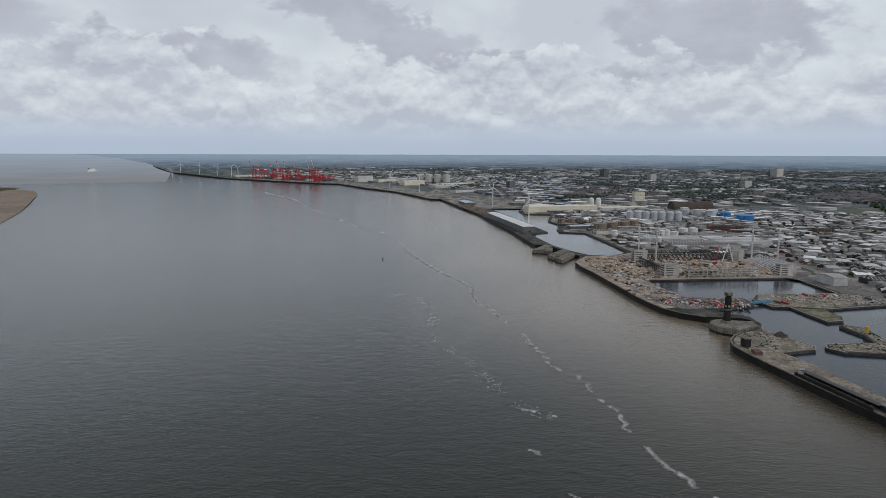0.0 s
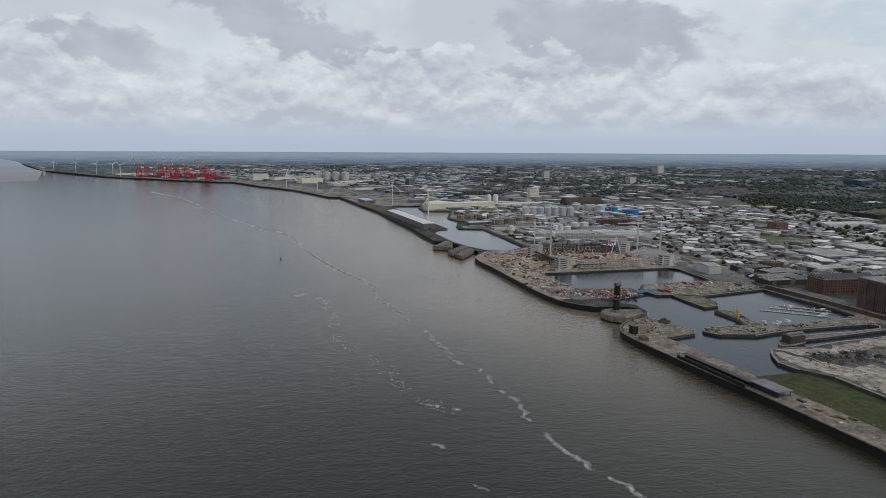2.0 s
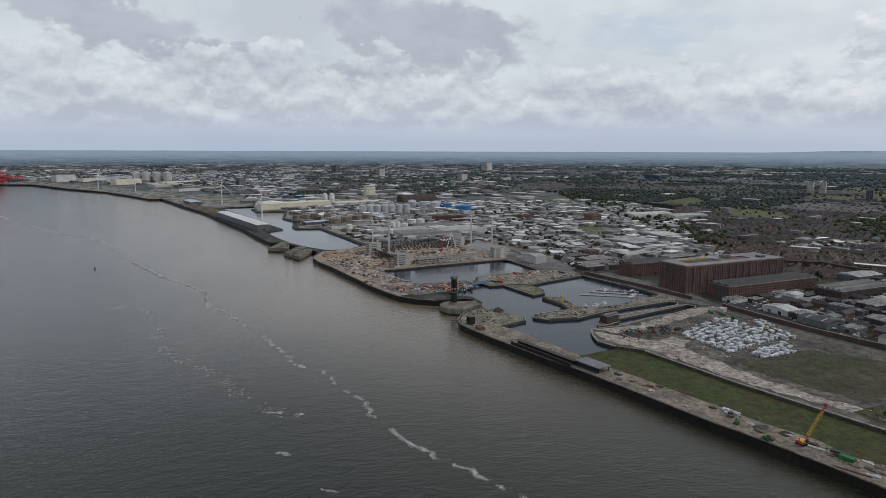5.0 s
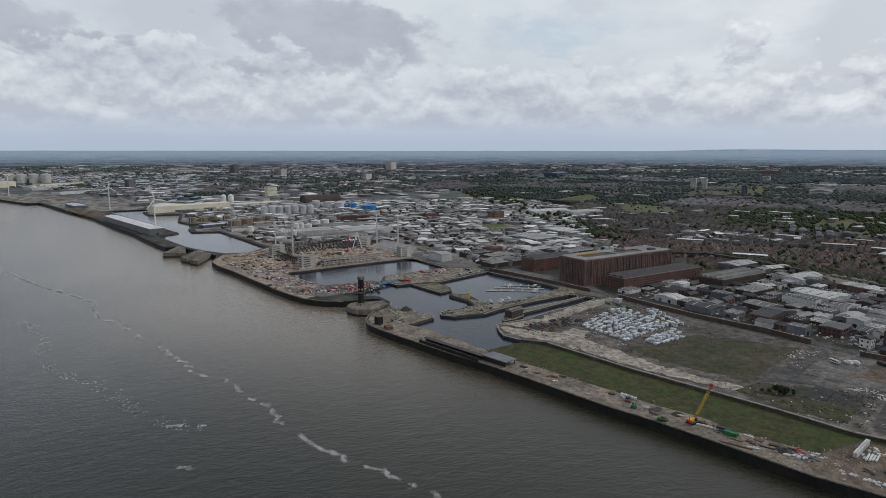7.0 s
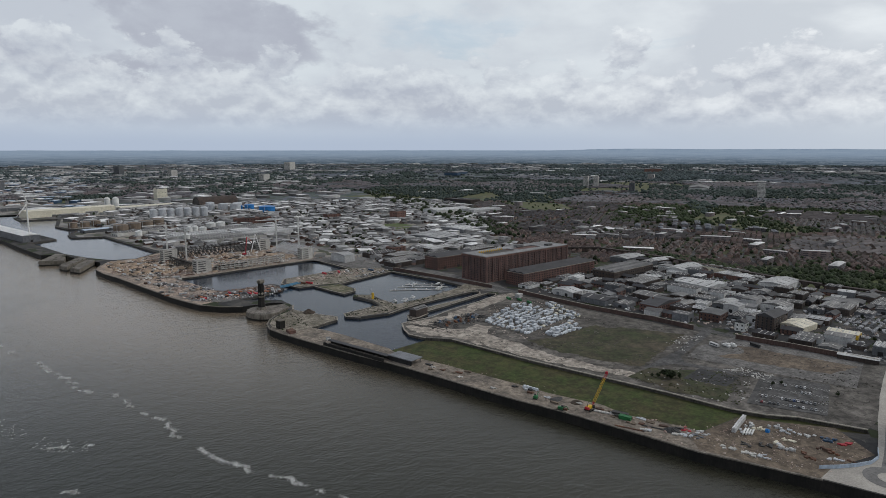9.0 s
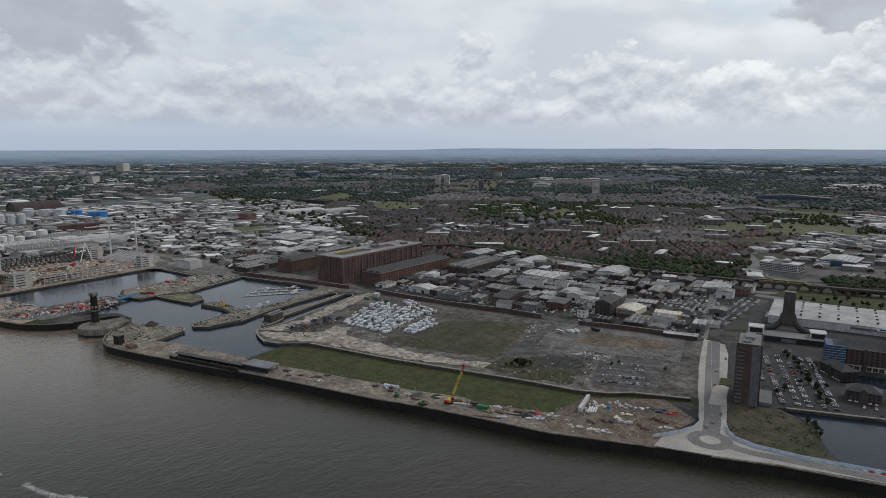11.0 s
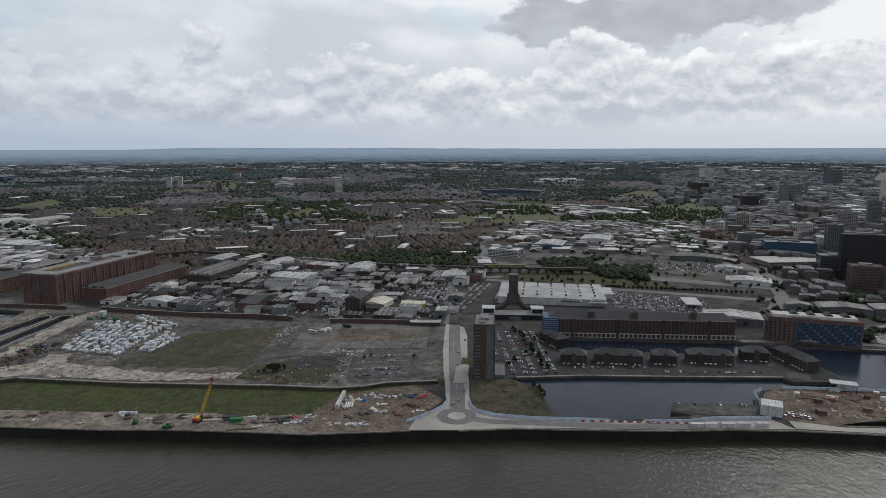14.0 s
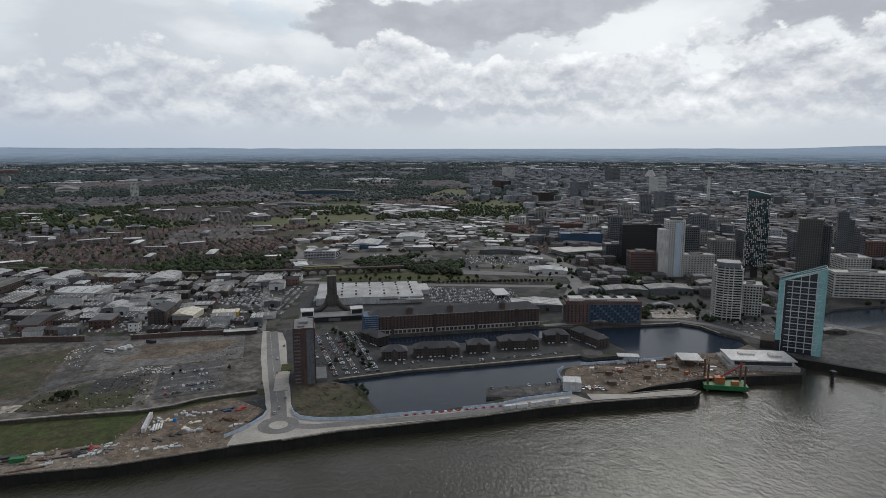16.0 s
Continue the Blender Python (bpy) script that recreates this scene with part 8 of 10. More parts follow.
CITY_NEAR = [(o.matrix_world.translation.x, o.matrix_world.translation.y) for o in scene.objects if o.parent is None and o.type == "EMPTY" and o.matrix_world.translation.y < -150 and o.matrix_world.translation.x > 560]
radio = thing("lookout_tower", "slim concrete tower with a round crown above the city roofs", "tower", at(2262, -1112))
part("shaft", Shape().tube((0, 0, 0), (0, 0, 104), 7.0, 4.6, 14), PALE_CONCRETE, radio)
part("crown", Shape().tube((0, 0, 100), (0, 0, 108), 6, 15, 16).tube((0, 0, 108), (0, 0, 117), 15, 15, 16).tube((0, 0, 117), (0, 0, 121), 9, 8, 16), CONCRETE, radio)
part("window_ring", Shape().tube((0, 0, 110), (0, 0, 115), 15.2, 15.2, 16), GLASS, radio)
drum = thing("cone_cathedral", "pale cone-roofed round cathedral with a lantern tower", "church", far_place(4175, -1648) @ Matrix.Scale(0.66, 4))
part("wall", Shape().tube((0, 0, 0), (0, 0, 26), 62, 62, 20), CONCRETE, drum)
part("roof", Shape().tube((0, 0, 26), (0, 0, 88), 58, 20, 20), PALE_CONCRETE, drum)
part("lantern", Shape().tube((0, 0, 88), (0, 0, 124), 19, 17, 16), CLAD_GREY, drum)


SITE_MIX = paint("mixed_site_materials", (0.38, 0.33, 0.29), (0.17, 0.115, 0.095), 0.08, 0.8, 0.85, island=0.75)
LOW_BOX = ([(-.5, -.5, 0), (.5, -.5, 0), (.5, .5, 0), (-.5, .5, 0), (-.5, -.5, 1), (.5, -.5, 1), (.5, .5, 1), (-.5, .5, 1)], [(4, 5, 6), (4, 6, 7), (0, 1, 5), (0, 5, 4), (1, 2, 6), (1, 6, 5), (2, 3, 7), (2, 7, 6), (3, 0, 4), (3, 4, 7)], [0] * 10)
# ---- the wider town: plots, terraces, sheds and trees ----
np_rng = np.random.default_rng(4)


def field(x, y, size, seed=0.0):
    """A smooth random field between 0 and 1."""
    return np.array([noise.noise((a / size + seed, b / size - seed, seed)) for a, b in zip(x, y)]) * 0.5 + 0.5


def sector(n, r0, r1, a0, a1, power=1.0):
    """Random places in a fan, even over its area; power below 1 crowds them inwards."""
    r = np.sqrt(np_rng.random(n) ** power * (r1 * r1 - r0 * r0) + r0 * r0)
    a = np.radians(np_rng.uniform(a0, a1, n))
    return r * np.sin(a), r * np.cos(a)


def inside(x, y, outline):
    hit = np.zeros(len(x), bool)
    for (x0, y0), (x1, y1) in zip(outline, outline[1:] + outline[:1]):
        cross = ((y0 > y) != (y1 > y)) & (x < (x1 - x0) * (y - y0) / (y1 - y0 + 1e-9) + x0)
        hit ^= cross
    return hit


TOWN_EDGE = [(690, -300), (720, 150), (690, 620), (660, 870), (680, 1050), (662, 1250), (420, 1312), (408, 1480), (398, 1648), (345, 1668), (350, 1725), (470, 1830), (366, 1866), (356, 1940),
             (380, 2045), (406, 2168), (314, 2190), (314, 2288), (374, 2338), (345, 2420),
             (330, 3000), (60, 3900), (-250, 4400), (-1300, 5600), (-1900, 6200), (-2500, 7300), (-3300, 9500), (30000, 30000), (30000, -30000), (700, -1500)]
KEEP = [[(680, 130), (1020, 150), (1010, 660), (680, 640)], [(660, 640), (900, 610), (900, 860), (650, 860)], [(640, -300), (980, -300), (960, 160), (660, 150)],
        [(1862, 1996), (2168, 2124), (2005, 1884), (1662, 1741)], [(960, 1400), (980, 1290), (1080, 1300), (1075, 1410)], [(1340, 232), (1452, 137), (1330, 115), (1266, 201)],
        [(1496, 352), (1650, 226), (1491, 190), (1447, 321)], [(1320, 1500), (1560, 1440), (1580, 1640), (1320, 1640)], [(370, 2110), (620, 2110), (620, 2200), (370, 2200)], [(1020, -240), (1240, -240), (1240, 170), (1020, 170)]]
big = [(o.matrix_world.translation.x, o.matrix_world.translation.y) for o in scene.objects if o.parent is None and o.type == "EMPTY" and o.matrix_world.translation.length > 900]


def clear(x, y, gap=38.0):
    ok = inside(x, y, TOWN_EDGE)
    for k in KEEP:
        ok &= ~inside(x, y, k)
    for a, b in big:
        ok &= np.hypot(x - a, y - b) > gap
    return ok


# ---- crowns of trees seen from afar ----
def crown_template(seed, clumps=3, facets=5):
    """A full crown of rough clumps, a large one with smaller ones round it, as triangles; one unit high and about one wide."""
    r = random.Random(seed)
    v, f = [], []
    for k in range(clumps):
        a, rad = r.uniform(0, 6.28) if k < 2 else a + r.uniform(1.6, 2.6), r.uniform(0.2, 0.34) if k else 0.05
        cx, cy, cz, s = rad * math.cos(a), rad * math.sin(a), r.uniform(0.3, 0.62) if k else 0.58, r.uniform(0.2, 0.3) if k else 0.4
        base = len(v)
        v.append((cx, cy, cz + s * r.uniform(0.85, 1.1)))
        for ring, (zz, rr) in enumerate(((0.42, 0.82), (-0.4, 1.0))):
            for j in range(facets):
                t = 6.283 * (j + 0.5 * ring) / facets
                q = r.uniform(0.7, 1.2)
                v.append((cx + s * rr * q * math.cos(t), cy + s * rr * q * math.sin(t), cz + s * zz * r.uniform(0.7, 1.3)))
        v.append((cx, cy, cz - s * 1.2))
        for j in range(facets):
            p, q = base + 1 + j, base + 1 + (j + 1) % facets
            f += [(base, p, q), (p, p + facets, q), (q, p + facets, q + facets), (p + facets, base + 1 + 2 * facets, q + facets)]
    return v, f, [0] * len(f)


def wood(name, x, y, low, high, label, seed, clumps=3, wide=1.1, facets=4):
    k = len(x)
    tall = np_rng.uniform(low, high, k) * np_rng.uniform(0.75, 1.15, k)
    girth = tall * wide * np_rng.uniform(0.8, 1.25, k)
    # crowns take a leaf colour with more haze painted in, the farther off
    away = np.median(np.hypot(x, y))
    return strew(name, crown_template(seed, clumps, facets), np.stack([x, y, np.full(k, -0.2)], 1), np_rng.uniform(0, 6.28, k), np.stack([girth, girth, tall], 1),
                 [HAZED_DISTANT_LEAF if away > 5200 else HAZED_LEAF if away > 2700 else LEAF], label)


GABLE = ([(-.5, -.5, 0), (.5, -.5, 0), (.5, .5, 0), (-.5, .5, 0), (-.5, -.5, .62), (.5, -.5, .62), (.5, .5, .62), (-.5, .5, .62), (-.5, 0, 1), (.5, 0, 1), (-.55, -.58, .58), (.55, -.58, .58), (.55, .58, .58), (-.55, .58, .58), (-.55, 0, 1.02), (.55, 0, 1.02)],
         [(0, 1, 5), (0, 5, 4), (1, 2, 6), (1, 6, 5), (2, 3, 7), (2, 7, 6), (3, 0, 4), (3, 4, 7), (4, 8, 7), (5, 6, 9), (10, 11, 15), (10, 15, 14), (12, 13, 14), (12, 14, 15)], [0] * 10 + [1] * 4)
FLAT = ([(-.5, -.5, 0), (.5, -.5, 0), (.5, .5, 0), (-.5, .5, 0), (-.5, -.5, .93), (.5, -.5, .93), (.5, .5, .93), (-.5, .5, .93), (-.51, -.51, .92), (.51, -.51, .92), (.51, .51, .92), (-.51, .51, .92), (-.51, 0, 1), (.51, 0, 1)],
        [(0, 1, 5), (0, 5, 4), (1, 2, 6), (1, 6, 5), (2, 3, 7), (2, 7, 6), (3, 0, 4), (3, 4, 7), (8, 9, 13), (8, 13, 12), (10, 11, 12), (10, 12, 13), (9, 10, 13), (11, 8, 12)], [0] * 8 + [1] * 6)


WORKS_NORTH = [(430, 1300), (680, 880), (1000, 850), (1120, 1080), (1560, 1560), (1720, 2000), (1750, 2700), (250, 2900), (380, 2350)]
WORKS_EAST = [(1020, -260), (1020, 170), (1290, 250), (1480, 190), (1760, 160), (1850, -300)]


def terraces(name, n, r0, r1, a0, a1, long, wide, tall, threshold, materials, label, seed, gap=38.0, step=24.0, industry=False, flat=False, shape=None):
    """Buildings in blocks whose streets share a direction, snapped to lines a street apart."""
    x, y = sector(n, r0, r1, a0, a1, 0.85)
    block = field(np.round(x / 260) * 260, np.round(y / 260) * 260, 330.0, seed)
    turn = np.where(block > 0.5, 0.12, 0.12 + math.pi / 2) + (block - 0.5) * 3.4
    turn = turn + (field(x, y, 210.0, seed + 4.0) - 0.5) * 0.5 * (not industry)
    c, s = np.cos(turn), np.sin(turn)
    u, v = x * c + y * s, -x * s + y * c
    v = np.round(v / step) * step + np_rng.uniform(-2.6, 2.6, n)
    u = np.round(u / (long * 1.08)) * long * 1.08 + np_rng.uniform(-1, 1, n)
    x, y = u * c - v * s, u * s + v * c
    key = np.unique(np.stack([np.round(x / 5), np.round(y / 5)], 1), axis=0, return_index=True)[1]
    x, y, turn = x[key], y[key], turn[key]
    zone = field(x, y, 620.0, 2.0)
    works = inside(x, y, WORKS_NORTH) | inside(x, y, WORKS_EAST)
    ok = clear(x, y, gap) & (field(x, y, 140.0, 7.0) > (0.3 if industry else 0.42))
    if industry and materials[1] is PALE_BOXES:
        ok &= (field(x, y, 120.0, 17.0) > 0.56) | (y > 900)
    if not flat:
        ok &= (works | (zone < threshold - 0.12)) if industry else (~works & (zone > threshold - 0.12))
    x, y, turn = x[ok], y[ok], turn[ok]
    k = len(x)
    size = np.stack([long * np_rng.uniform(0.75, 1.0, k), wide * np_rng.uniform(0.85, 1.1, k), tall * np_rng.uniform(0.85, 1.2, k)], 1)
    return strew(name, shape or (FLAT if industry or flat else GABLE), np.stack([x, y, np.full(k, -0.2)], 1), turn, size, materials, label)


# ---- districts: each with streets of its own lie, houses in rows, gardens and trees ----
ESTATE_ROOF = paint("red_brown_tiles", (0.1, 0.066, 0.057), (0.066, 0.054, 0.051), 0.008, 0.5, 0.85, island=0.45, vary=0.35)
ESTATE_WALL = paint("pink_brick", (0.235, 0.16, 0.136), (0.24, 0.2, 0.175), 0.012, 0.5, 0.9, island=0.5, vary=0.3)
ROW_ROOF = paint("old_slates", (0.074, 0.063, 0.061), (0.052, 0.049, 0.053), 0.008, 0.5, 0.8, island=0.5, vary=0.3)
ROW_WALL = paint("terrace_brick", (0.2, 0.14, 0.118), (0.28, 0.25, 0.225), 0.02, 0.5, 0.9, island=0.6, vary=0.3)
# slates and brick of the middle distance, with some haze put into them
HAZED_SLATE = paint("hazed_mid_slates", (0.098, 0.1, 0.112), (0.105, 0.085, 0.084), 0.004, 0.3, 0.8, island=0.5)
HAZED_BRICK = paint("hazed_mid_brick", (0.255, 0.225, 0.22), (0.2, 0.165, 0.16), 0.006, 0.3, 0.9, island=0.65)
MEADOW = paint("town_meadow", (0.075, 0.092, 0.036), (0.11, 0.105, 0.055), 0.012, 0.2, 0.95, blotch=0.25)


def pick_faces(name, kind, material):
    """One part of the gabled house, with the corners that it uses alone."""
    faces = [f for f, k in zip(GABLE[1], GABLE[2]) if k == kind]
    used = sorted({i for f in faces for i in f})
    return Shape().add([GABLE[0][i] for i in used], [tuple(used.index(i) for i in f) for f in faces]).mesh(name, material)


HOUSE_WALLS, HOUSE_ROOF = pick_faces("wall", 0, ESTATE_WALL), pick_faces("roof", 1, ESTATE_ROOF)
BRICK_WORKS = paint("works_brick", (0.125, 0.07, 0.055), (0.1, 0.085, 0.078), 0.012, 0.5, 0.9, island=0.6)
# for each use: step of the rows, unit along the row, a building's size, share left open, wobble, trees to the hectare
USES = {"estate": (29.0, 12.0, (8.8, 7.8, 7.6), 0.12, 0.3, 15), "semi": (33.0, 15.0, (11.5, 8.0, 8.0), 0.1, 0.08, 14), "terrace": (29.0, 22.0, (21.4, 8.6, 8.8), 0.07, 0.0, 4),
        "flats": (56.0, 50.0, (38.0, 11.0, 12.0), 0.25, 0.0, 12), "works": (48.0, 46.0, (36.0, 27.0, 7.5), 0.2, 0.0, 4), "park": (0, 0, None, 1, 0, 46), "green": (0, 0, None, 1, 0, 5)}
NEAR_MIX = (("estate", 60), ("semi", 16), ("terrace", 5), ("flats", 1), ("green", 1), ("park", 10))
MID_MIX = (("estate", 20), ("semi", 16), ("terrace", 30), ("flats", 1), ("works", 3), ("green", 8), ("park", 14))
FAR_MIX = (("semi", 16), ("terrace", 46), ("flats", 1), ("works", 6), ("green", 9), ("park", 18))


def town(r0, r1, a0, a1, cell, mix, seed, coarse=1.0, lush=1.0):
    """Splits a fan of the town into districts round jittered centres. Gives, for each use, the places, turns and sizes of its buildings, and the places of trees and street pieces."""
    rng = np.random.default_rng(seed)
    gx, gy = np.meshgrid(np.arange(-r1, r1, cell), np.arange(-r1, r1, cell))
    gx, gy = (g.ravel() + rng.uniform(-0.36, 0.36, g.size) * cell for g in (gx, gy))
    far, az = np.hypot(gx, gy), np.degrees(np.arctan2(gx, gy))
    ok = (far > r0 - cell) & (far < r1 + cell) & (az > a0 - 12) & (az < a1 + 12)
    gx, gy, far, az = gx[ok], gy[ok], far[ok], az[ok]
    skip = inside(gx, gy, WORKS_NORTH) | inside(gx, gy, WORKS_EAST)
    built, woods, streets, plots = {}, [], [], {}
    kinds, weights = [m[0] for m in mix], np.array([m[1] for m in mix], float)
    for i in range(len(gx)):
        w = weights * np.where(np.isin(kinds, ["park", "green"]), lush * (1.9 if 74 < az[i] < 103 and far[i] > 1900 else 0.4 if az[i] < 36 else 1.0), 1.0)
        kind = str(rng.choice(kinds, p=w / w.sum()))
        turn = 0.12 + rng.choice([0.0, 1.571]) + rng.normal(0, 0.42)
        step, unit, size, gap, wobble, leafy = USES[kind]
        c, s = math.cos(turn), math.sin(turn)
        reach = cell * 1.1

        def own(u, v, margin):
            x, y = gx[i] + u * c - v * s, gy[i] + u * s + v * c
            d = np.hypot(x[:, None] - gx[None], y[:, None] - gy[None])
            mine = d[:, i].copy()
            d[:, i] = 1e9
            good = (d.min(1) - mine > margin) & (np.hypot(x, y) > r0) & (np.hypot(x, y) < r1)
            a = np.degrees(np.arctan2(x, y))
            good &= (a > a0) & (a < a1)
            return x, y, good & clear(x, y, 24.0) & ~inside(x, y, WORKS_NORTH) & ~inside(x, y, WORKS_EAST)

        if size:
            st, un = step * coarse, unit * coarse
            v, u = (q.ravel() for q in np.meshgrid(np.arange(-reach, reach, st / 2), np.arange(-reach, reach, un)))
            odd = np.round((v + reach) / (st / 2)) % 2
            cross = np.floor((u + reach) / (un * max(3, round(95 / unit))))
            v = v + np.where(odd > 0, -1, 1) * st * 0.05 + 14 * np.sin(u / 120 + seed) * (kind in ("estate", "semi")) + rng.uniform(-0.7, 0.7, len(v)) * (2.5 if wobble else 0.6)
            u = u + cross * 11 * coarse + rng.uniform(-0.8, 0.8, len(u))
            keep = rng.random(len(u)) > gap
            x, y, good = own(u[keep], v[keep], 14.0)
            n = int(good.sum())
            if n:
                grow = np.stack([size[0] * coarse * rng.uniform(0.88, 1.02, n), size[1] * min(coarse, 1.7) * rng.uniform(0.9, 1.1, n), size[2] * rng.uniform(0.85, 1.15, n)], 1)
                if kind in ("works", "flats"):
                    grow *= rng.uniform(0.6, 1.5, (n, 1)) * [[1, 1, 0.8]]
                built.setdefault(kind, []).append(np.concatenate([np.stack([x[good], y[good], turn + rng.normal(0, wobble + 0.01, n)], 1), grow], 1))
            if coarse < 1.5:
                v, u = (q.ravel() for q in np.meshgrid(np.arange(-reach, reach, st) - st * 0.25, np.arange(-reach, reach, 24.0)))
                v = v + 14 * np.sin(u / 120 + seed) * (kind in ("estate", "semi"))
                x, y, good = own(u, v, 4.0)
                streets.append(np.stack([x[good], y[good], np.full(int(good.sum()), turn)], 1))
        n = int(4 * reach * reach / 1e4 * leafy / coarse ** 1.4)
        x, y, good = own(rng.uniform(-reach, reach, n), rng.uniform(-reach, reach, n), 2.0)
        if kind not in ("park",):
            good &= (field(x, y, 45.0 * coarse, seed + 5.0) > 0.5) | (rng.random(n) < 0.25)
        woods.append(np.stack([x[good], y[good]], 1))
        # the ground of the district: its cell, cut from a square by the lines half-way to its neighbours
        cut = [(gx[i] - cell, gy[i] - cell), (gx[i] + cell, gy[i] - cell), (gx[i] + cell, gy[i] + cell), (gx[i] - cell, gy[i] + cell)]
        for j in np.argsort(np.hypot(gx - gx[i], gy - gy[i]))[1:16]:
            mx, my, nx, ny = (gx[i] + gx[j]) / 2, (gy[i] + gy[j]) / 2, gx[j] - gx[i], gy[j] - gy[i]
            side = [(px - mx) * nx + (py - my) * ny for px, py in cut]
            kept = []
            for q in range(len(cut)):
                (p0, p1), (d0, d1) = (cut[q - 1], cut[q]), (side[q - 1], side[q])
                if d0 * d1 < 0:
                    t = d0 / (d0 - d1)
                    kept.append((p0[0] + (p1[0] - p0[0]) * t, p0[1] + (p1[1] - p0[1]) * t))
                if d1 <= 0:
                    kept.append(p1)
            cut = kept or cut
        if not skip[i] and far[i] > r0 and far[i] < r1 and a0 < az[i] < a1 and inside(np.array([p[0] for p in cut]), np.array([p[1] for p in cut]), TOWN_EDGE).all():
            plots.setdefault(kind, []).append(([(gx[i] + (px - gx[i]) * 0.985, gy[i] + (py - gy[i]) * 0.985) for px, py in cut], (gx[i], gy[i])))
    return {k: np.concatenate(b) for k, b in built.items()}, np.concatenate(woods), np.concatenate(streets) if streets else None, plots


def ground_of(name, cells, material, label, z):
    """Flat ground over whole districts, in rings so that it follows the country."""
    s = Shape()
    for cut, (cx, cy) in cells:
        edge = [(p[0] + (q[0] - p[0]) * t / 4, p[1] + (q[1] - p[1]) * t / 4) for p, q in zip(cut, cut[1:] + cut[:1]) for t in range(4)]
        k = len(edge)
        pts = [(cx, cy)] + [(cx + (px - cx) * t, cy + (py - cy) * t) for t in (0.34, 0.67, 1.0) for px, py in edge]
        faces = [(0, 1 + j, 1 + (j + 1) % k) for j in range(k)]
        faces += [(1 + ring * k + j, 1 + (ring + 1) * k + j, 1 + (ring + 1) * k + (j + 1) % k, 1 + ring * k + (j + 1) % k) for ring in (0, 1) for j in range(k)]
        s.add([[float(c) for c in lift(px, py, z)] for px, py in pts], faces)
    return tagged(new(name, s.mesh(name, material)), label, kind="structure")


HOUSE_LOOK = {"estate": (ESTATE_WALL, ESTATE_ROOF, "town_houses", "brick houses with red-brown tiled roofs"), "semi": (ESTATE_WALL, ROW_ROOF, "town_houses", "brick houses in leafy streets"),
              "terrace": (ROW_WALL, ROW_ROOF, "terraced_rows", "long rows of terraced brick houses"), "flats": (BLOCK_BRICK, HAZED_ROOF, "low_flats", "long low blocks of flats"),
              "works": (TOWN_WALL, PALE_BOXES, "town_sheds", "pale-roofed sheds among the houses")}
STREET = ([(-.5, -.5, 0), (.5, -.5, 0), (.5, .5, 0), (-.5, .5, 0)], [(0, 1, 2), (0, 2, 3)], [0, 0])
for ring, (r0, r1, a0, a1, cell, mix, seed, coarse, lush) in enumerate(((1050, 1700, 24, 103, 230, NEAR_MIX, 21, 1.0, 1.0), (1690, 2500, 20, 103, 270, MID_MIX, 22, 1.0, 1.0),
                                                                       (2490, 4300, 0, 106, 380, FAR_MIX, 23, 1.35, 1.1), (4290, 9200, -14, 120, 720, FAR_MIX, 24, 2.9, 1.5))):
    built, woods, streets, plots = town(r0, r1, a0, a1, cell, mix, seed, coarse, lush)
    for kind, rows in built.items():
        wall, roof, name, label = HOUSE_LOOK[kind]
        # the farther rings take the haze-tinted walls and roofs
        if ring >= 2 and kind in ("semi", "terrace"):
            wall, roof = (HAZED_BRICK, HAZED_SLATE) if ring == 2 else (HAZED_WALL, HAZED_ROOF)
        if ring == 0 and kind == "estate":
            order = np.argsort(np.hypot(rows[:, 0], rows[:, 1]))
            for x, y, turn, *size in rows[order[:220]]:
                b = thing("house", "brick house with a red-brown tiled gable roof", "house", at(x, y, -0.2, math.degrees(turn)) @ Matrix.Diagonal((*size, 1.0)), "brick houses")
                part("wall", HOUSE_WALLS, None, b)
                part("roof", HOUSE_ROOF, None, b)
            rows = rows[order[220:]]
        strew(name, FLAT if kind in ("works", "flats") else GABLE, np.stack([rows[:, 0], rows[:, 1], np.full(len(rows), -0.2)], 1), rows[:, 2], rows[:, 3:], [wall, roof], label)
    low, high = ((5, 11), (6, 12), (8, 15), (13, 24))[ring]
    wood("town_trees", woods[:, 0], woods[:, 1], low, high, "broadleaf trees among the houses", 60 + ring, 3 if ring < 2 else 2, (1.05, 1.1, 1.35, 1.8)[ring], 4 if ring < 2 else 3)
    if streets is not None:
        k = len(streets)
        strew("streets", STREET, np.stack([streets[:, 0], streets[:, 1], np.full(k, 0.2 if ring < 2 else 1.2)], 1), streets[:, 2], np.stack([np.full(k, 25.0), np.full(k, 8.0 if ring < 2 else 10.0), np.ones(k)], 1), [PALE_ASPHALT],
              "grey residential streets")
    if ring < 3:
        for kinds, name, material, label in ((("estate", "semi"), "gardens", GARDENS, "gardens and yards between the houses"), (("green", "park"), "meadow", MEADOW, "open mown grass between the districts"),
                                             (("works",), "works_ground", WORKS_GROUND, "concrete yards between the sheds")):
            cells = [c for k in kinds for c in plots.get(k, [])]
            if cells:
                ground_of(name, cells, material, label, (0.07, 0.082, 0.6)[ring])
# more of them in the north, their paleness standing in for sunshine
terraces("industrial_sheds", 2100, 900, 2600, 2, 110, 42.0, 25.0, 8.0, 0.40, [TOWN_WALL, PALE_BOXES], "crowded pale-roofed industrial sheds", 8.0, 34.0, 34.0, True)
terraces("industrial_sheds", 5200, 900, 2600, 2, 110, 26.0, 17.0, 7.0, 0.42, [TOWN_WALL, TOWN_ROOF], "mixed works and depots with grey roofs", 9.0, 30.0, 28.0, True)
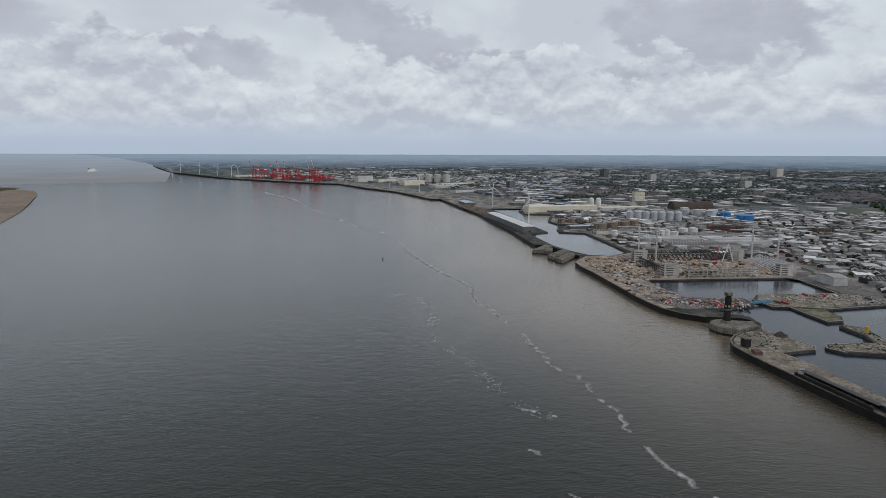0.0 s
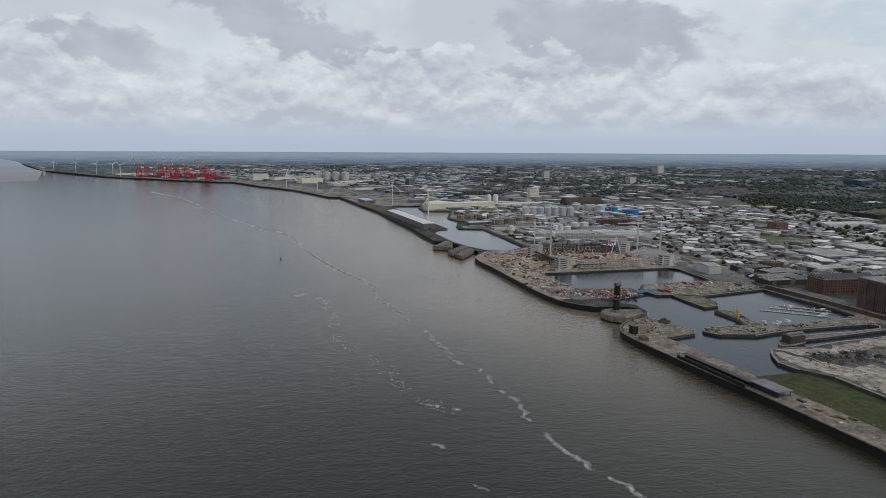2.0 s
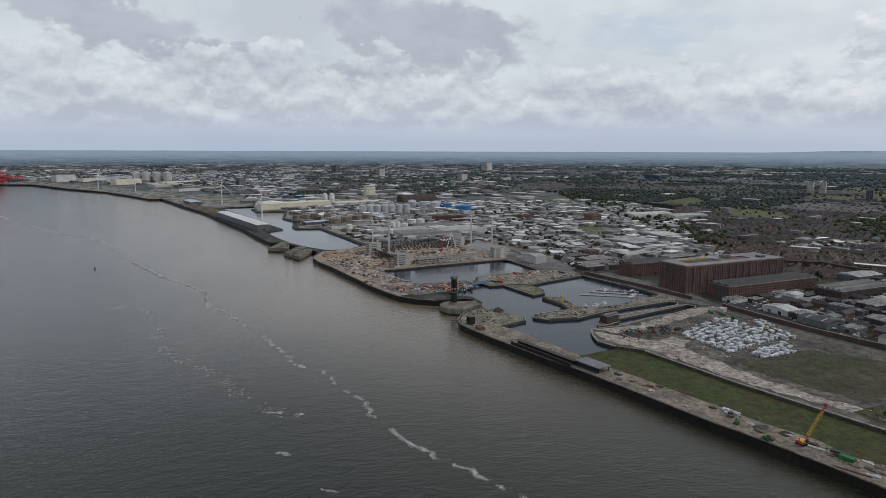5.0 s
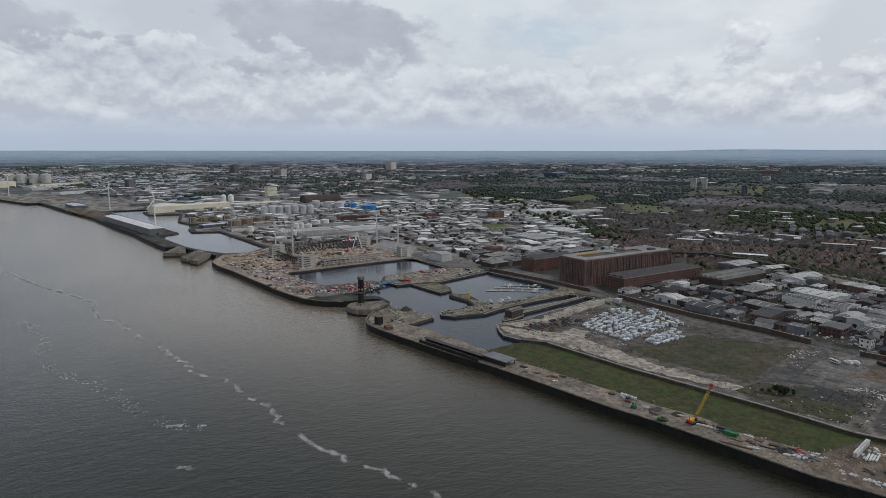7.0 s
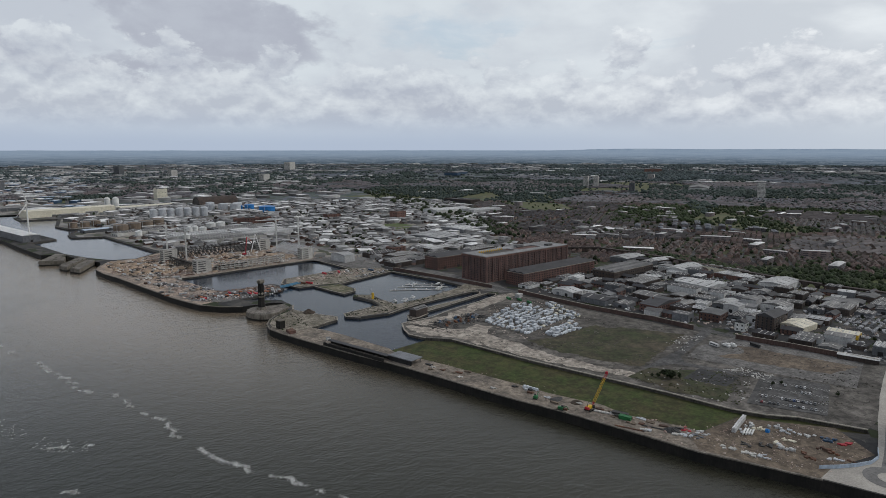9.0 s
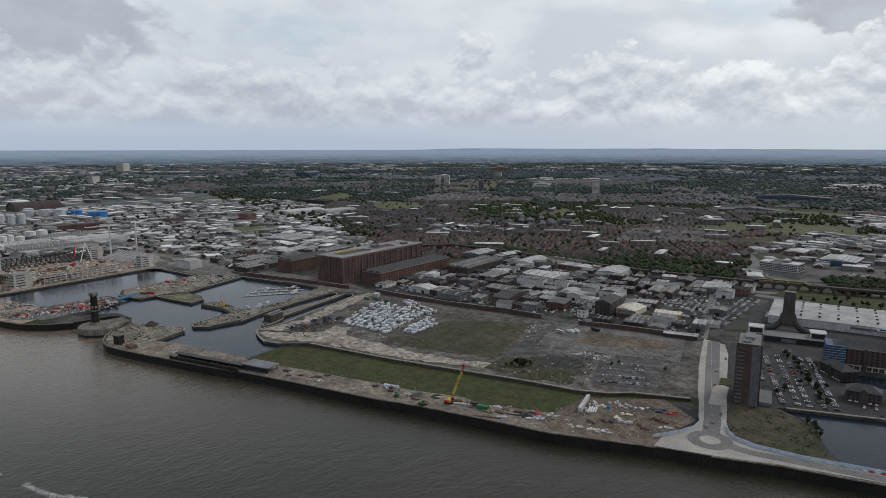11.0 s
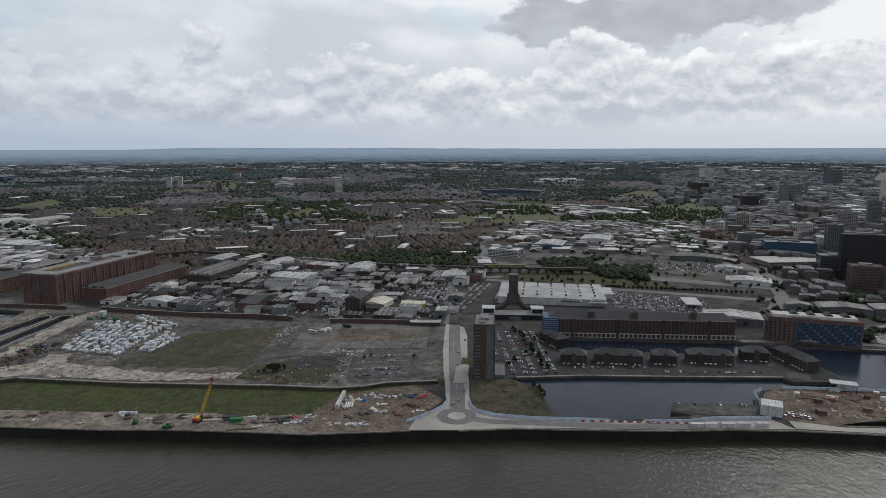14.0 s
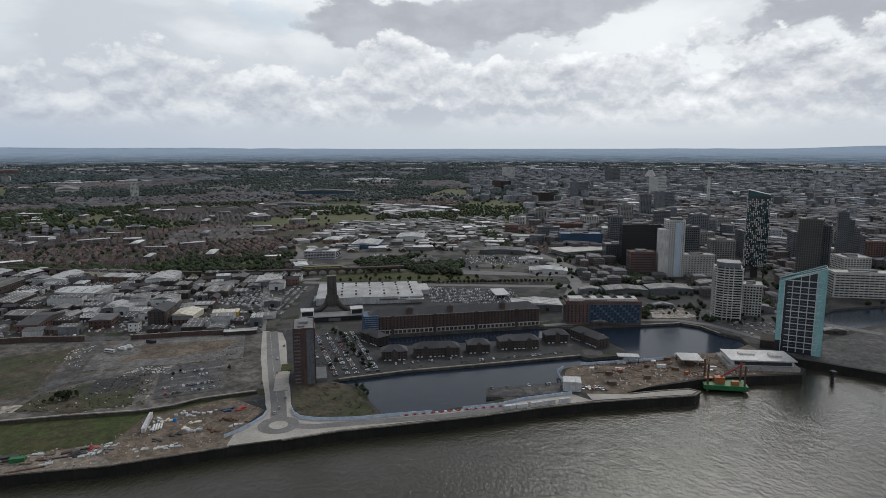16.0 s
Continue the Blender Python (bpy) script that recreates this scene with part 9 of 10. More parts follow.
terraces("workshops", 4200, 900, 2600, 2, 110, 19.0, 12.0, 7.0, 0.42, [BRICK_WORKS, TOWN_ROOF], "brick workshops with grey roofs among the works", 10.0, 24.0, 25.0, True, shape=GABLE)
x, y = sector(2600, 900, 2600, 2, 110)
ok = (inside(x, y, WORKS_NORTH) | inside(x, y, WORKS_EAST)) & clear(x, y, 20.0) & (field(x, y, 90.0, 33.0) > 0.55)
wood("town_trees", x[ok], y[ok], 5, 10, "trees between the works", 71, 3, 1.1)
terraces("far_sheds", 2600, 2400, 8000, -16, 120, 90.0, 46.0, 11.0, 0.42, [TOWN_WALL, PALE_BOXES], "distant pale warehouses", 11.0, 30.0, 90.0, True)
terraces("city_blocks", 5200, 1270, 2600, 103, 150, 24.0, 17.0, 17.0, 0.0, [BLOCK_BRICK, CITY_ROOF], "crowded grey city-centre roofs", 12.0, 30.0, 25.0, flat=True)
for k, (n, long, wide, tall, mats, label) in enumerate(((900, 34, 24, 19, [BLOCK_GREY, CITY_ROOF], "grey office blocks in the city centre"), (800, 34, 22, 18, [BLOCK_BRICK, HAZED_ROOF], "brick city blocks with flat roofs"), (230, 40, 22, 22, [BLOCK_PALE, PALE_BOXES], "pale stone city blocks with flat roofs"), (80, 24, 22, 40, [BLOCK_GREY, CITY_ROOF], "taller grey city blocks"))):
    terraces("city_blocks", n, 1270, 3600, 101, 150, long, wide, tall, 0.0, mats, label, 60.0 + k, 34.0, 40.0, flat=True)
terraces("city_blocks", 4500, 2400, 5500, 96, 150, 36.0, 26.0, 24.0, 0.0, [BLOCK_GREY, HAZED_ROOF], "distant city roofs", 14.0, 30.0, 42.0, flat=True)
x, y = sector(900, 940, 1300, 106, 128)
spaced = ~inside(x, y, BASIN_PRINCES) & np.array([all(math.hypot(a - b[0], c - b[1]) > 40 for b in CITY_NEAR) for a, c in zip(x, y)])
x, y = (np.round(q[spaced] / 26) * 26 for q in (x, y))
key = np.unique(np.stack([x, y], 1), axis=0)
key = key[np_rng.random(len(key)) < 0.62]
k = len(key)
strew("city_units", FLAT, np.stack([key[:, 0], key[:, 1], np.full(k, -0.2)], 1), np.full(k, -0.2), np.stack([np_rng.uniform(14, 25, k), np_rng.uniform(11, 22, k), np_rng.uniform(5, 15, k)], 1), [BLOCK_BRICK, CITY_ROOF], "low city workshops and offices between the towers")
x, y = sector(1500, 780, 1500, 104, 132)
ok = (field(x, y, 60.0, 81.0) > 0.54) & inside(x, y, TOWN_EDGE) & ~inside(x, y, BASIN_PRINCES) & np.array([all(math.hypot(a - b[0], c - b[1]) > 26 for b in CITY_NEAR) for a, c in zip(x, y)])
wood("town_trees", x[ok], y[ok], 5, 11, "street trees and small gardens in the city", 83, 3, 1.1)
x, y = sector(1800, 1400, 3600, 101, 150)
ok = field(x, y, 130.0, 85.0) > 0.56
wood("town_trees", x[ok], y[ok], 7, 13, "trees in squares of the city", 84, 2, 1.3)
# added pale roofs that put sunlight into the northern town's colour
terraces("far_sheds", 1500, 2600, 7500, -14, 30, 80.0, 40.0, 11.0, 0.0, [TOWN_WALL, PALE_BOXES], "pale warehouses across the northern town", 96.0, 30.0, 80.0, flat=True)
for n, long, wide, tall, mats, label, seed in ((900, 70.0, 30.0, 11.0, [TOWN_WALL, PALE_BOXES], "pale dock sheds of the port", 91.0), (900, 34.0, 22.0, 9.0, [TOWN_WALL, TOWN_ROOF], "grey sheds and offices of the port", 92.0), (300, 60.0, 26.0, 12.0, [CLAD_BLUE, HOARDING], "blue-roofed dock sheds", 93.0)):
    terraces("port_sheds", n, 2450, 5600, -15, 12, long, wide, tall, 0.0, mats, label, seed, 40.0, 60.0, flat=True)
x, y = sector(2200, 2420, 5200, -15, 10)
ok = inside(x, y, TOWN_EDGE) & (field(x, y, 120.0, 95.0) > 0.5)
x, y = x[ok], y[ok]
strew("container_stacks", LOW_BOX, np.stack([x, y, np.full(len(x), 0.9)], 1), np_rng.choice([0.1, 1.67], len(x)), np.stack([np_rng.uniform(12, 26, len(x)), np_rng.uniform(5, 12, len(x)), np_rng.uniform(3, 9, len(x))], 1), [SITE_MIX], "stacked containers and stores in the port")
x, y = sector(900, 6000, 9400, -14, 150)
strew("far_roofs", FLAT, np.stack([x, y, np.zeros(len(x))], 1), np_rng.uniform(0, 3.1, len(x)), np.stack([np_rng.uniform(60, 200, len(x)), np_rng.uniform(40, 90, len(x)), np_rng.uniform(10, 20, len(x))], 1), [TOWN_WALL, PALE_BOXES],
      "scattered far roofs towards the horizon")

# blocks of flats that stand out over the roofs
for x, y, w, d, h, k in ((2905, 2105, 22, 26, 58, 0), (2960, 2080, 22, 26, 60, 0), (2620, 1640, 24, 24, 50, 1), (2740, 1110, 26, 30, 64, 0), (1504, 5695, 50, 60, 70, 1), (1729, 5103, 60, 40, 50, 0),
                         (3182, 5951, 90, 70, 80, 0), (450, 3800, 40, 40, 44, 1), (1900, 3900, 60, 40, 46, 0), (3900, 2300, 60, 40, 40, 0),
                         (4600, -300, 60, 60, 90, 1), (4200, -700, 60, 60, 80, 0), (3600, -1200, 60, 60, 90, 1), (2500, -700, 50, 50, 70, 1), (2700, -1100, 50, 50, 80, 0), (2250, -500, 50, 60, 46, 2), (2050, -860, 44, 44, 60, 1), (3200, -500, 80, 60, 40, 2)):
    tower_block("tower_flats", ("pale slab of tower flats above the roofs", "grey tower of flats above the roofs", "broad brown block of flats")[k], 0, 0, w, d, h, 0, (PALE_CONCRETE, CLAD_GREY, BRICK_BROWN)[k], 12, 5, 3, 1.8, faces=(2, 3) if y > 0 else (0, 3),
                m=far_place(x, y, 0, 25))
for x, y, w, d, h, t, m, label in ((5442, 3193, 230, 150, 30, 30, BRICK_RED, "distant red football ground"), (3600, 3900, 300, 110, 24, 30, CLAD_BLUE, "distant blue football ground"), (3100, 1560, 190, 90, 18, 25, CLAD_WHITE, "white-roofed hall above the trees"),
                                   (2250, 381, 40, 190, 10, -5, HOARDING, "long depot with a pale green wall"), (2800, 330, 40, 260, 20, -5, CLAD_BLUE, "long block of flats with blue panels")):
    b = thing("large_hall", label, "building", far_place(x, y, 0, t))
    part("wall", Shape().block(0, 0, -0.5, w, d, h), m, b)
    part("roof", Shape().gable(0, 0, h - 0.4, w, d, 8, 1.5), MID_ROOF, b)


# ---- woods and belts of trees ----
WOODS = [[(1052, 200), (1040, 560), (1078, 720), (1120, 720), (1090, 420), (1086, 200)], [(2167, 1932), (3152, 2857), (3598, 2488), (2468, 1838)], [(2653, 1570), (3326, 1970), (3331, 1430), (2700, 1158)], [(1080, 420), (1085, 200), (1226, 200), (1240, 400)], [(1045, 90), (1050, -20), (1070, -20), (1080, 90)],
         [(1500, 1000), (2000, 1300), (2200, 1100), (1700, 850)], [(2900, 700), (4200, 900), (4200, 300), (2900, 350)], [(1050, 980), (1180, 1000), (1900, 2600), (1780, 2650)], [(2600, 300), (3400, 200), (3300, -250), (2500, -50)],
         [(905, -330), (950, -320), (955, -400), (910, -400)], [(911, -304), (911, -385), (982, -399), (1009, -351)], [(1129, 14), (1008, -25), (995, -97), (1097, -78)], [(1101, 85), (1049, -30), (1194, -32), (1136, 78)],
         [(1855, -106), (1606, -190), (1260, -200), (1260, -225), (1606, -218), (1855, -126)], [(1040, -100), (1110, -110), (1105, -60), (1040, -50)]]
for i, outline in enumerate(WOODS):
    xs, ys = [p[0] for p in outline], [p[1] for p in outline]
    area = (max(xs) - min(xs)) * (max(ys) - min(ys))
    close = i in (0, 3, 4, 9, 10, 11, 12, 13, 14)
    n = int(min(2600, area / (110 if i == 3 else 34 if close else 240)))
    x, y = np_rng.uniform(min(xs), max(xs), n), np_rng.uniform(min(ys), max(ys), n)
    ok = inside(x, y, outline) & (field(x, y, 60.0, 90.0 + i) > 0.36)
    wood("woodland", x[ok], y[ok], 6 if close else 9, 11 if close else 17, "dense belt of dark green trees", 40 + i, 3 if close else 2, 1.15)

# dark belts of woodland and park trees across the far town
belt_rng = np.random.default_rng(9)
bx, by = [], []
for k in range(95):
    r, a = math.sqrt(belt_rng.uniform(2350 ** 2, 6400 ** 2)), radians(belt_rng.uniform(12, 122))
    lie, long, wide = belt_rng.uniform(0, 3.14), belt_rng.uniform(160, 560), belt_rng.uniform(40, 120)
    n = 34 + int(long * 0.14)
    u, v = belt_rng.normal(0, long / 2, n), belt_rng.normal(0, wide / 2, n)
    bx.append(r * math.sin(a) + u * math.cos(lie) - v * math.sin(lie))
    by.append(r * math.cos(a) + u * math.sin(lie) + v * math.cos(lie))
bx, by = np.concatenate(bx), np.concatenate(by)
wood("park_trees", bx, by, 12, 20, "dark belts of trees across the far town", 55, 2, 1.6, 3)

def tree_meshes(seed):
    r = random.Random(seed)
    trunk = Shape().tube((0, 0, -0.2), (0.1, 0, 2.6), 0.3, 0.2, 7)
    for k in range(5):
        a = r.uniform(0, 6.28)
        trunk.tube((0.08, 0, 1.4 + 0.22 * k), (1.7 * math.cos(a), 1.7 * math.sin(a), 3.0 + 0.4 * k), 0.14, 0.05, 5)
    crown = Shape()
    lumps = [(r.uniform(-1.3, 1.3), r.uniform(-1.3, 1.3), r.uniform(2.2, 4.6), r.uniform(1.1, 1.8)) for _ in range(7)]
    for k in range(100):
        lx, ly, lz, lr = r.choice(lumps)
        a, e = r.uniform(0, 6.28), r.uniform(-1.2, 1.5)
        d = r.uniform(0.6, 1.0) * lr
        c = Vector((lx + d * math.cos(a) * math.cos(e), ly + d * math.sin(a) * math.cos(e), lz + d * math.sin(e) * 0.85))
        s = r.uniform(0.5, 1.1)
        pts = [c + Vector((r.uniform(-s, s), r.uniform(-s, s), r.uniform(-s, s))) for _ in range(5)]
        crown.add(pts, [(0, 1, 2), (0, 2, 3), (0, 3, 4), (1, 2, 3), (2, 3, 4), (0, 1, 4)])
    return trunk.mesh("trunk", BARK), crown.mesh("crown", LEAF)


TREES = [tree_meshes(k) for k in (1, 2, 3)]
tree_rng = random.Random(14)


def tree(x, y, size, label="leafy young tree beside the car park"):
    k = tree_rng.randrange(3)
    b = thing("tree", label, "tree", at(x, y, 0.2, tree_rng.uniform(0, 360)) @ Matrix.Scale(size, 4), "trees")
    part("trunk", TREES[k][0], None, b)
    part("crown", TREES[k][1], None, b)


for i in range(12):
    tree(690 - 11 * i + tree_rng.uniform(-3, 3), 76 - 4 * i + tree_rng.uniform(-4, 4), tree_rng.uniform(0.7, 1.2))
for i in range(9):
    tree(560 + tree_rng.uniform(0, 100), 30 + tree_rng.uniform(-6, 40), tree_rng.uniform(0.6, 1.0))
for x, y, sz in ((509, 275, 1.35), (513, 272, 1.25), (511, 279, 1.1), (505, 281, 0.8), (516, 267, 0.9), (507, 270, 0.9), (502, 286, 0.6), (514, 36, 1.0), (508, 33, 0.9), (520, 40, 0.9), (501, 30, 0.8), (560, 205, 0.6), (568, 201, 0.6), (575, 160, 0.6)):
    tree(x, y, sz, "dense bushy tree on rough ground")
for i in range(16):
    tree(968 - 6 * (i % 3), 110 - 15 * i, tree_rng.uniform(0.9, 1.4), "roadside tree in a green verge")
for i in range(14):
    tree(720 + tree_rng.uniform(0, 50), -300 - tree_rng.uniform(0, 60), tree_rng.uniform(0.5, 0.9), "small tree on the paved ground")
for i in range(8):
    tree(905 + tree_rng.uniform(-8, 14), -330 - 10 * i, tree_rng.uniform(1.2, 1.9), "large leafy tree by the road")
verge = plot("verge", [(975, 130), (1040, 120), (1060, -20), (985, -120), (945, -120), (958, 20)], GRASS, "grass verge beside the road", 0.18)

# ---- foam lines on the river ----
def foam_line(name, line, spread, count, seed):
    r = random.Random(seed)
    s = Shape()
    total = [0.0]
    for (x0, y0), (x1, y1) in zip(line, line[1:]):
        total.append(total[-1] + math.hypot(x1 - x0, y1 - y0))
    done = 0
    while done < count:
        t = r.random() ** 1.15 * total[-1]
        i = max(k for k in range(len(total) - 1) if total[k] <= t)
        if noise.noise((t * 0.07, seed * 3.1, 0)) < -0.04:
            done += 0.3
            continue
        (x0, y0), (x1, y1) = line[i], line[i + 1]
        q = (t - total[i]) / max(1e-6, total[i + 1] - total[i])
        x, y = x0 + (x1 - x0) * q, y0 + (y1 - y0) * q
        d = math.hypot(x, y)
        x += r.gauss(0, spread) + 5 * noise.noise((t * 0.02, 0, seed)) + 5 * noise.noise((t * 0.11, 4.0, seed))
        y += r.gauss(0, spread * 1.3)
        w, l, a = r.uniform(0.05, 0.17) * (0.5 + d / 650), r.uniform(0.3, 1.3) * (0.5 + d / 650), radians(4 + r.gauss(0, 12))
        pts = []
        for k in range(6):
            g = k / 6 * 6.283
            px, py = math.cos(g) * l * r.uniform(0.6, 1.1), math.sin(g) * w * r.uniform(0.5, 1.2)
            pts.append([float(c) for c in lift(x + px * math.cos(a) - py * math.sin(a), y + px * math.sin(a) + py * math.cos(a), RIVER_Z + 0.25)])
        s.add(pts, [tuple(range(6))])
        done += 1
    return tagged(new(name, s.mesh(name, FOAM)), "broken white foam line drifting on the river", kind="stuff")


foam_line("foam", [(196, 296), (188, 320), (178, 355), (166, 380), (160, 395), (154, 426), (147, 451), (150, 492), (140, 530), (134, 579), (118, 611), (111, 663), (101, 723), (78, 837), (57, 900), (60, 989), (9, 1125), (-45, 1305)], 1.0, 6200, 1)
foam_line("foam", [(-45, 1305), (-119, 1674), (-198, 1779), (-392, 2252), (-660, 2998), (-931, 3505)], 3.0, 1700, 2)
foam_line("foam", [(97, 487), (73, 502), (59, 536), (46, 598), (23, 651), (2, 696), (-3, 758), (-6, 806), (-17, 908), (-60, 948)], 4.2, 520, 3)
foam_line("foam", [(66, 429), (83, 414), (101, 401)], 0.7, 260, 4)
foam_line("foam", [(73, 502), (97, 487)], 0.7, 160, 5)
foam_line("foam", [(84, 368), (98, 356)], 0.6, 60, 6)


# ---- rough ground: weeds, lumps of rubble, bay lines, fences ----
TUFT = crown_template(77, 3, 5)
LUMP = ([(-.5, -.4, 0), (.5, -.5, 0), (.45, .5, 0), (-.4, .45, 0), (-.3, -.25, .6), (.3, -.3, .75), (.25, .3, .55), (-.2, .3, .7)],
        [(0, 1, 5), (0, 5, 4), (1, 2, 6), (1, 6, 5), (2, 3, 7), (2, 7, 6), (3, 0, 4), (3, 4, 7), (4, 5, 6), (4, 6, 7)], [0] * 10)


def litter(name, outline, n, template, low, high, material, label, cut=0.5, size=24.0, seed=0.0, z=0.2):
    xs, ys = [p[0] for p in outline], [p[1] for p in outline]
    x, y = np_rng.uniform(min(xs), max(xs), n), np_rng.uniform(min(ys), max(ys), n)
    ok = inside(x, y, outline) & (field(x, y, size, seed) > cut)
    x, y = x[ok], y[ok]
    k = np_rng.uniform(low, high, len(x)) ** 1.0
    strew(name, template, np.stack([x, y, np.full(len(x), z)], 1), np_rng.uniform(0, 6.28, len(x)), np.stack([k * np_rng.uniform(0.8, 2.0, len(x)), k * np_rng.uniform(0.8, 1.6, len(x)), k * 0.8], 1), [material], label)


YARD = [(446, 565), (560, 590), (655, 600), (662, 470), (670, 330), (686, 165), (545, 126), (510, 168), (484, 250), (470, 320), (456, 400), (448, 490)]
WEEDY = [(484, 300), (520, 300), (575, 240), (560, 222), (497, 205), (488, 215), (480, 260)]
litter("weeds", WEEDY, 900, TUFT, 0.4, 1.3, GRASS, "weeds and low scrub on rough ground", 0.48, 14.0, 3.0)
litter("weeds", YARD, 900, TUFT, 0.3, 0.8, GRASS, "scattered weeds on the cleared yard", 0.6, 26.0, 5.0)
litter("rubble", YARD, 3800, LUMP, 0.3, 1.5, RUBBLE, "scattered lumps of rubble in the yard", 0.54, 30.0, 6.0)
litter("rubble", WEEDY, 240, LUMP, 0.4, 1.3, PALE_CONCRETE, "pale broken concrete among weeds", 0.55, 12.0, 9.0)
litter("rubble", [(340, 520), (350, 470), (360, 410), (372, 325), (398, 192), (434, 206), (424, 279), (398, 399), (382, 489), (372, 540)], 900, LUMP, 0.2, 0.9, PIER_DIRT, "loose stones and scraps on the pier", 0.5, 18.0, 11.0)
litter("scrub_grass", [(378, 505), (428, 508), (446, 486), (456, 389), (470, 307), (479, 255), (482, 206), (431, 208), (420, 240), (418, 279), (403, 350), (394, 399), (384, 489)], 4200, TUFT, 0.25, 0.6, GRASS, "tufts of rank grass on the filled dock", 0.5, 20.0, 13.0, -3.3)
litter("weeds", [(470, 84), (532, 88), (530, 52), (510, 37), (466, 22), (456, 50)], 700, TUFT, 0.4, 1.2, DRY_FIELD, "dry tufts on the grass wedge", 0.5, 14.0, 14.0)
litter("rubble", [(500, -184), (560, -155), (575, -215), (594, -325), (560, -350), (529, -340), (525, -262), (509, -215)], 1300, LUMP, 0.3, 1.3, SITE_MIX, "lumps of earth and stone on the site", 0.45, 14.0, 15.0)
litter("rubble", [(290, 1225), (275, 1150), (290, 1000), (310, 860), (350, 900), (340, 1020), (590, 1060), (640, 1200), (400, 1290)], 7000, LUMP, 0.5, 2.1, SITE_MIX, "heaps of earth and materials on the building site", 0.46, 26.0, 16.0)
litter("rubble", [(358, 630), (395, 644), (398, 652), (389, 674), (374, 712), (340, 690), (326, 655)], 500, LUMP, 0.4, 1.6, ISLE_STONE, "loose stones on the pier head", 0.45, 9.0, 17.0)
BEAM = ([(-4, -.3, 0), (4, -.3, 0), (4, .3, 0), (-4, .3, 0), (-4, -.3, .7), (4, -.3, .7), (4, .3, .7), (-4, .3, .7)], [(4, 5, 6), (4, 6, 7), (0, 1, 5), (0, 5, 4), (1, 2, 6), (1, 6, 5), (2, 3, 7), (2, 7, 6), (3, 0, 4), (3, 4, 7)], [0] * 10)
STADIUM_FLOOR = [(300, 1235), (285, 1150), (300, 1040), (340, 1030), (590, 1050), (640, 1180), (420, 1285)]
litter("steel_beams", STADIUM_FLOOR, 900, BEAM, 0.5, 1.3, RUST, "rusty steel lying about the stadium site", 0.45, 22.0, 71.0, 0.3)
litter("steel_beams", STADIUM_FLOOR, 700, BEAM, 0.5, 1.4, DARK_STEEL, "dark steel lying about the stadium site", 0.45, 18.0, 72.0, 0.3)
litter("site_stores", STADIUM_FLOOR, 1500, LUMP, 1.0, 3.2, PALE_CONCRETE, "pale packs and cabins on the stadium site", 0.5, 20.0, 73.0, 0.3)
litter("earth_heaps", STADIUM_FLOOR, 420, LUMP, 3.0, 9.0, ORANGE_SAND, "low heaps of orange sand on the stadium site", 0.5, 40.0, 74.0, -0.6)
bx, by = [], []
for r in range(4):
    for i in range(19):
        bx.append(514 + r * 17 + i * 0.92)
        by.append(200 + r * 4.6 - i * 2.5)
BAR = ([(-2.4, -.1, 0), (2.4, -.1, 0), (2.4, .1, 0), (-2.4, .1, 0), (-2.4, -.1, .05), (2.4, -.1, .05), (2.4, .1, .05), (-2.4, .1, .05)], [(4, 5, 6), (4, 6, 7), (0, 1, 5), (0, 5, 4), (1, 2, 6), (1, 6, 5), (2, 3, 7), (2, 7, 6), (3, 0, 4), (3, 4, 7)], [0] * 10)
strew("bay_lines", BAR, np.stack([bx, by, np.full(len(bx), 0.44)], 1), np.full(len(bx), -0.2), np.ones((len(bx), 3)), [WHITE_LINE], "white parking bay lines")

# ---- growth and scraps on the old quays ----
litter("weeds", [(417, 645), (421, 655), (455, 658), (480, 660), (488, 690), (484, 730), (502, 720), (496, 686), (500, 652), (572, 660), (552, 640), (461, 626)], 1400, TUFT, 0.5, 2.2, LEAF, "weeds on the worn marina quay", 0.5, 14.0, 21.0)
litter("rubble", [(417, 645), (421, 655), (455, 658), (480, 660), (488, 690), (484, 730), (502, 720), (496, 686), (500, 652), (640, 680), (655, 640), (552, 640), (461, 626)], 900, LUMP, 0.6, 2.6, ISLE_STONE, "scraps and stones on the marina quay", 0.5, 12.0, 22.0)
litter("weeds", [(358, 640), (380, 700), (372, 714), (352, 702), (326, 672), (324, 630)], 500, TUFT, 0.5, 2.0, LEAF, "weeds on the pier head", 0.52, 10.0, 23.0)
litter("weeds", [(452, 870), (455, 836), (512, 820), (630, 848), (640, 880), (597, 910), (468, 900)], 700, TUFT, 0.5, 1.8, LEAF, "weeds along the quay between docks", 0.56, 16.0, 24.0)
litter("weeds", [(208, 1341), (262, 1396), (290, 1300), (240, 1210)], 500, TUFT, 0.6, 2.0, DRY_FIELD, "dry weeds on the lock piers", 0.4, 10.0, 25.0, 1.0)
litter("rubble", [(330, 884), (425, 842), (435, 855), (420, 880), (352, 884)], 300, LUMP, 0.8, 2.6, RUST, "stacked scrap on the spit", 0.45, 14.0, 26.0)
litter("town_trees", [(720, -300), (760, -330), (900, -420), (960, -330), (820, -260)], 500, crown_template(91, 6), 5.0, 9.0, LEAF, "trees along the waterfront road", 0.55, 26.0, 27.0, -0.8)
for i in range(46):
    x, y = tree_rng.uniform(700, 1010), tree_rng.uniform(165, 610)
    tree(x, y, tree_rng.uniform(0.5, 0.9), "small tree between the workshops")
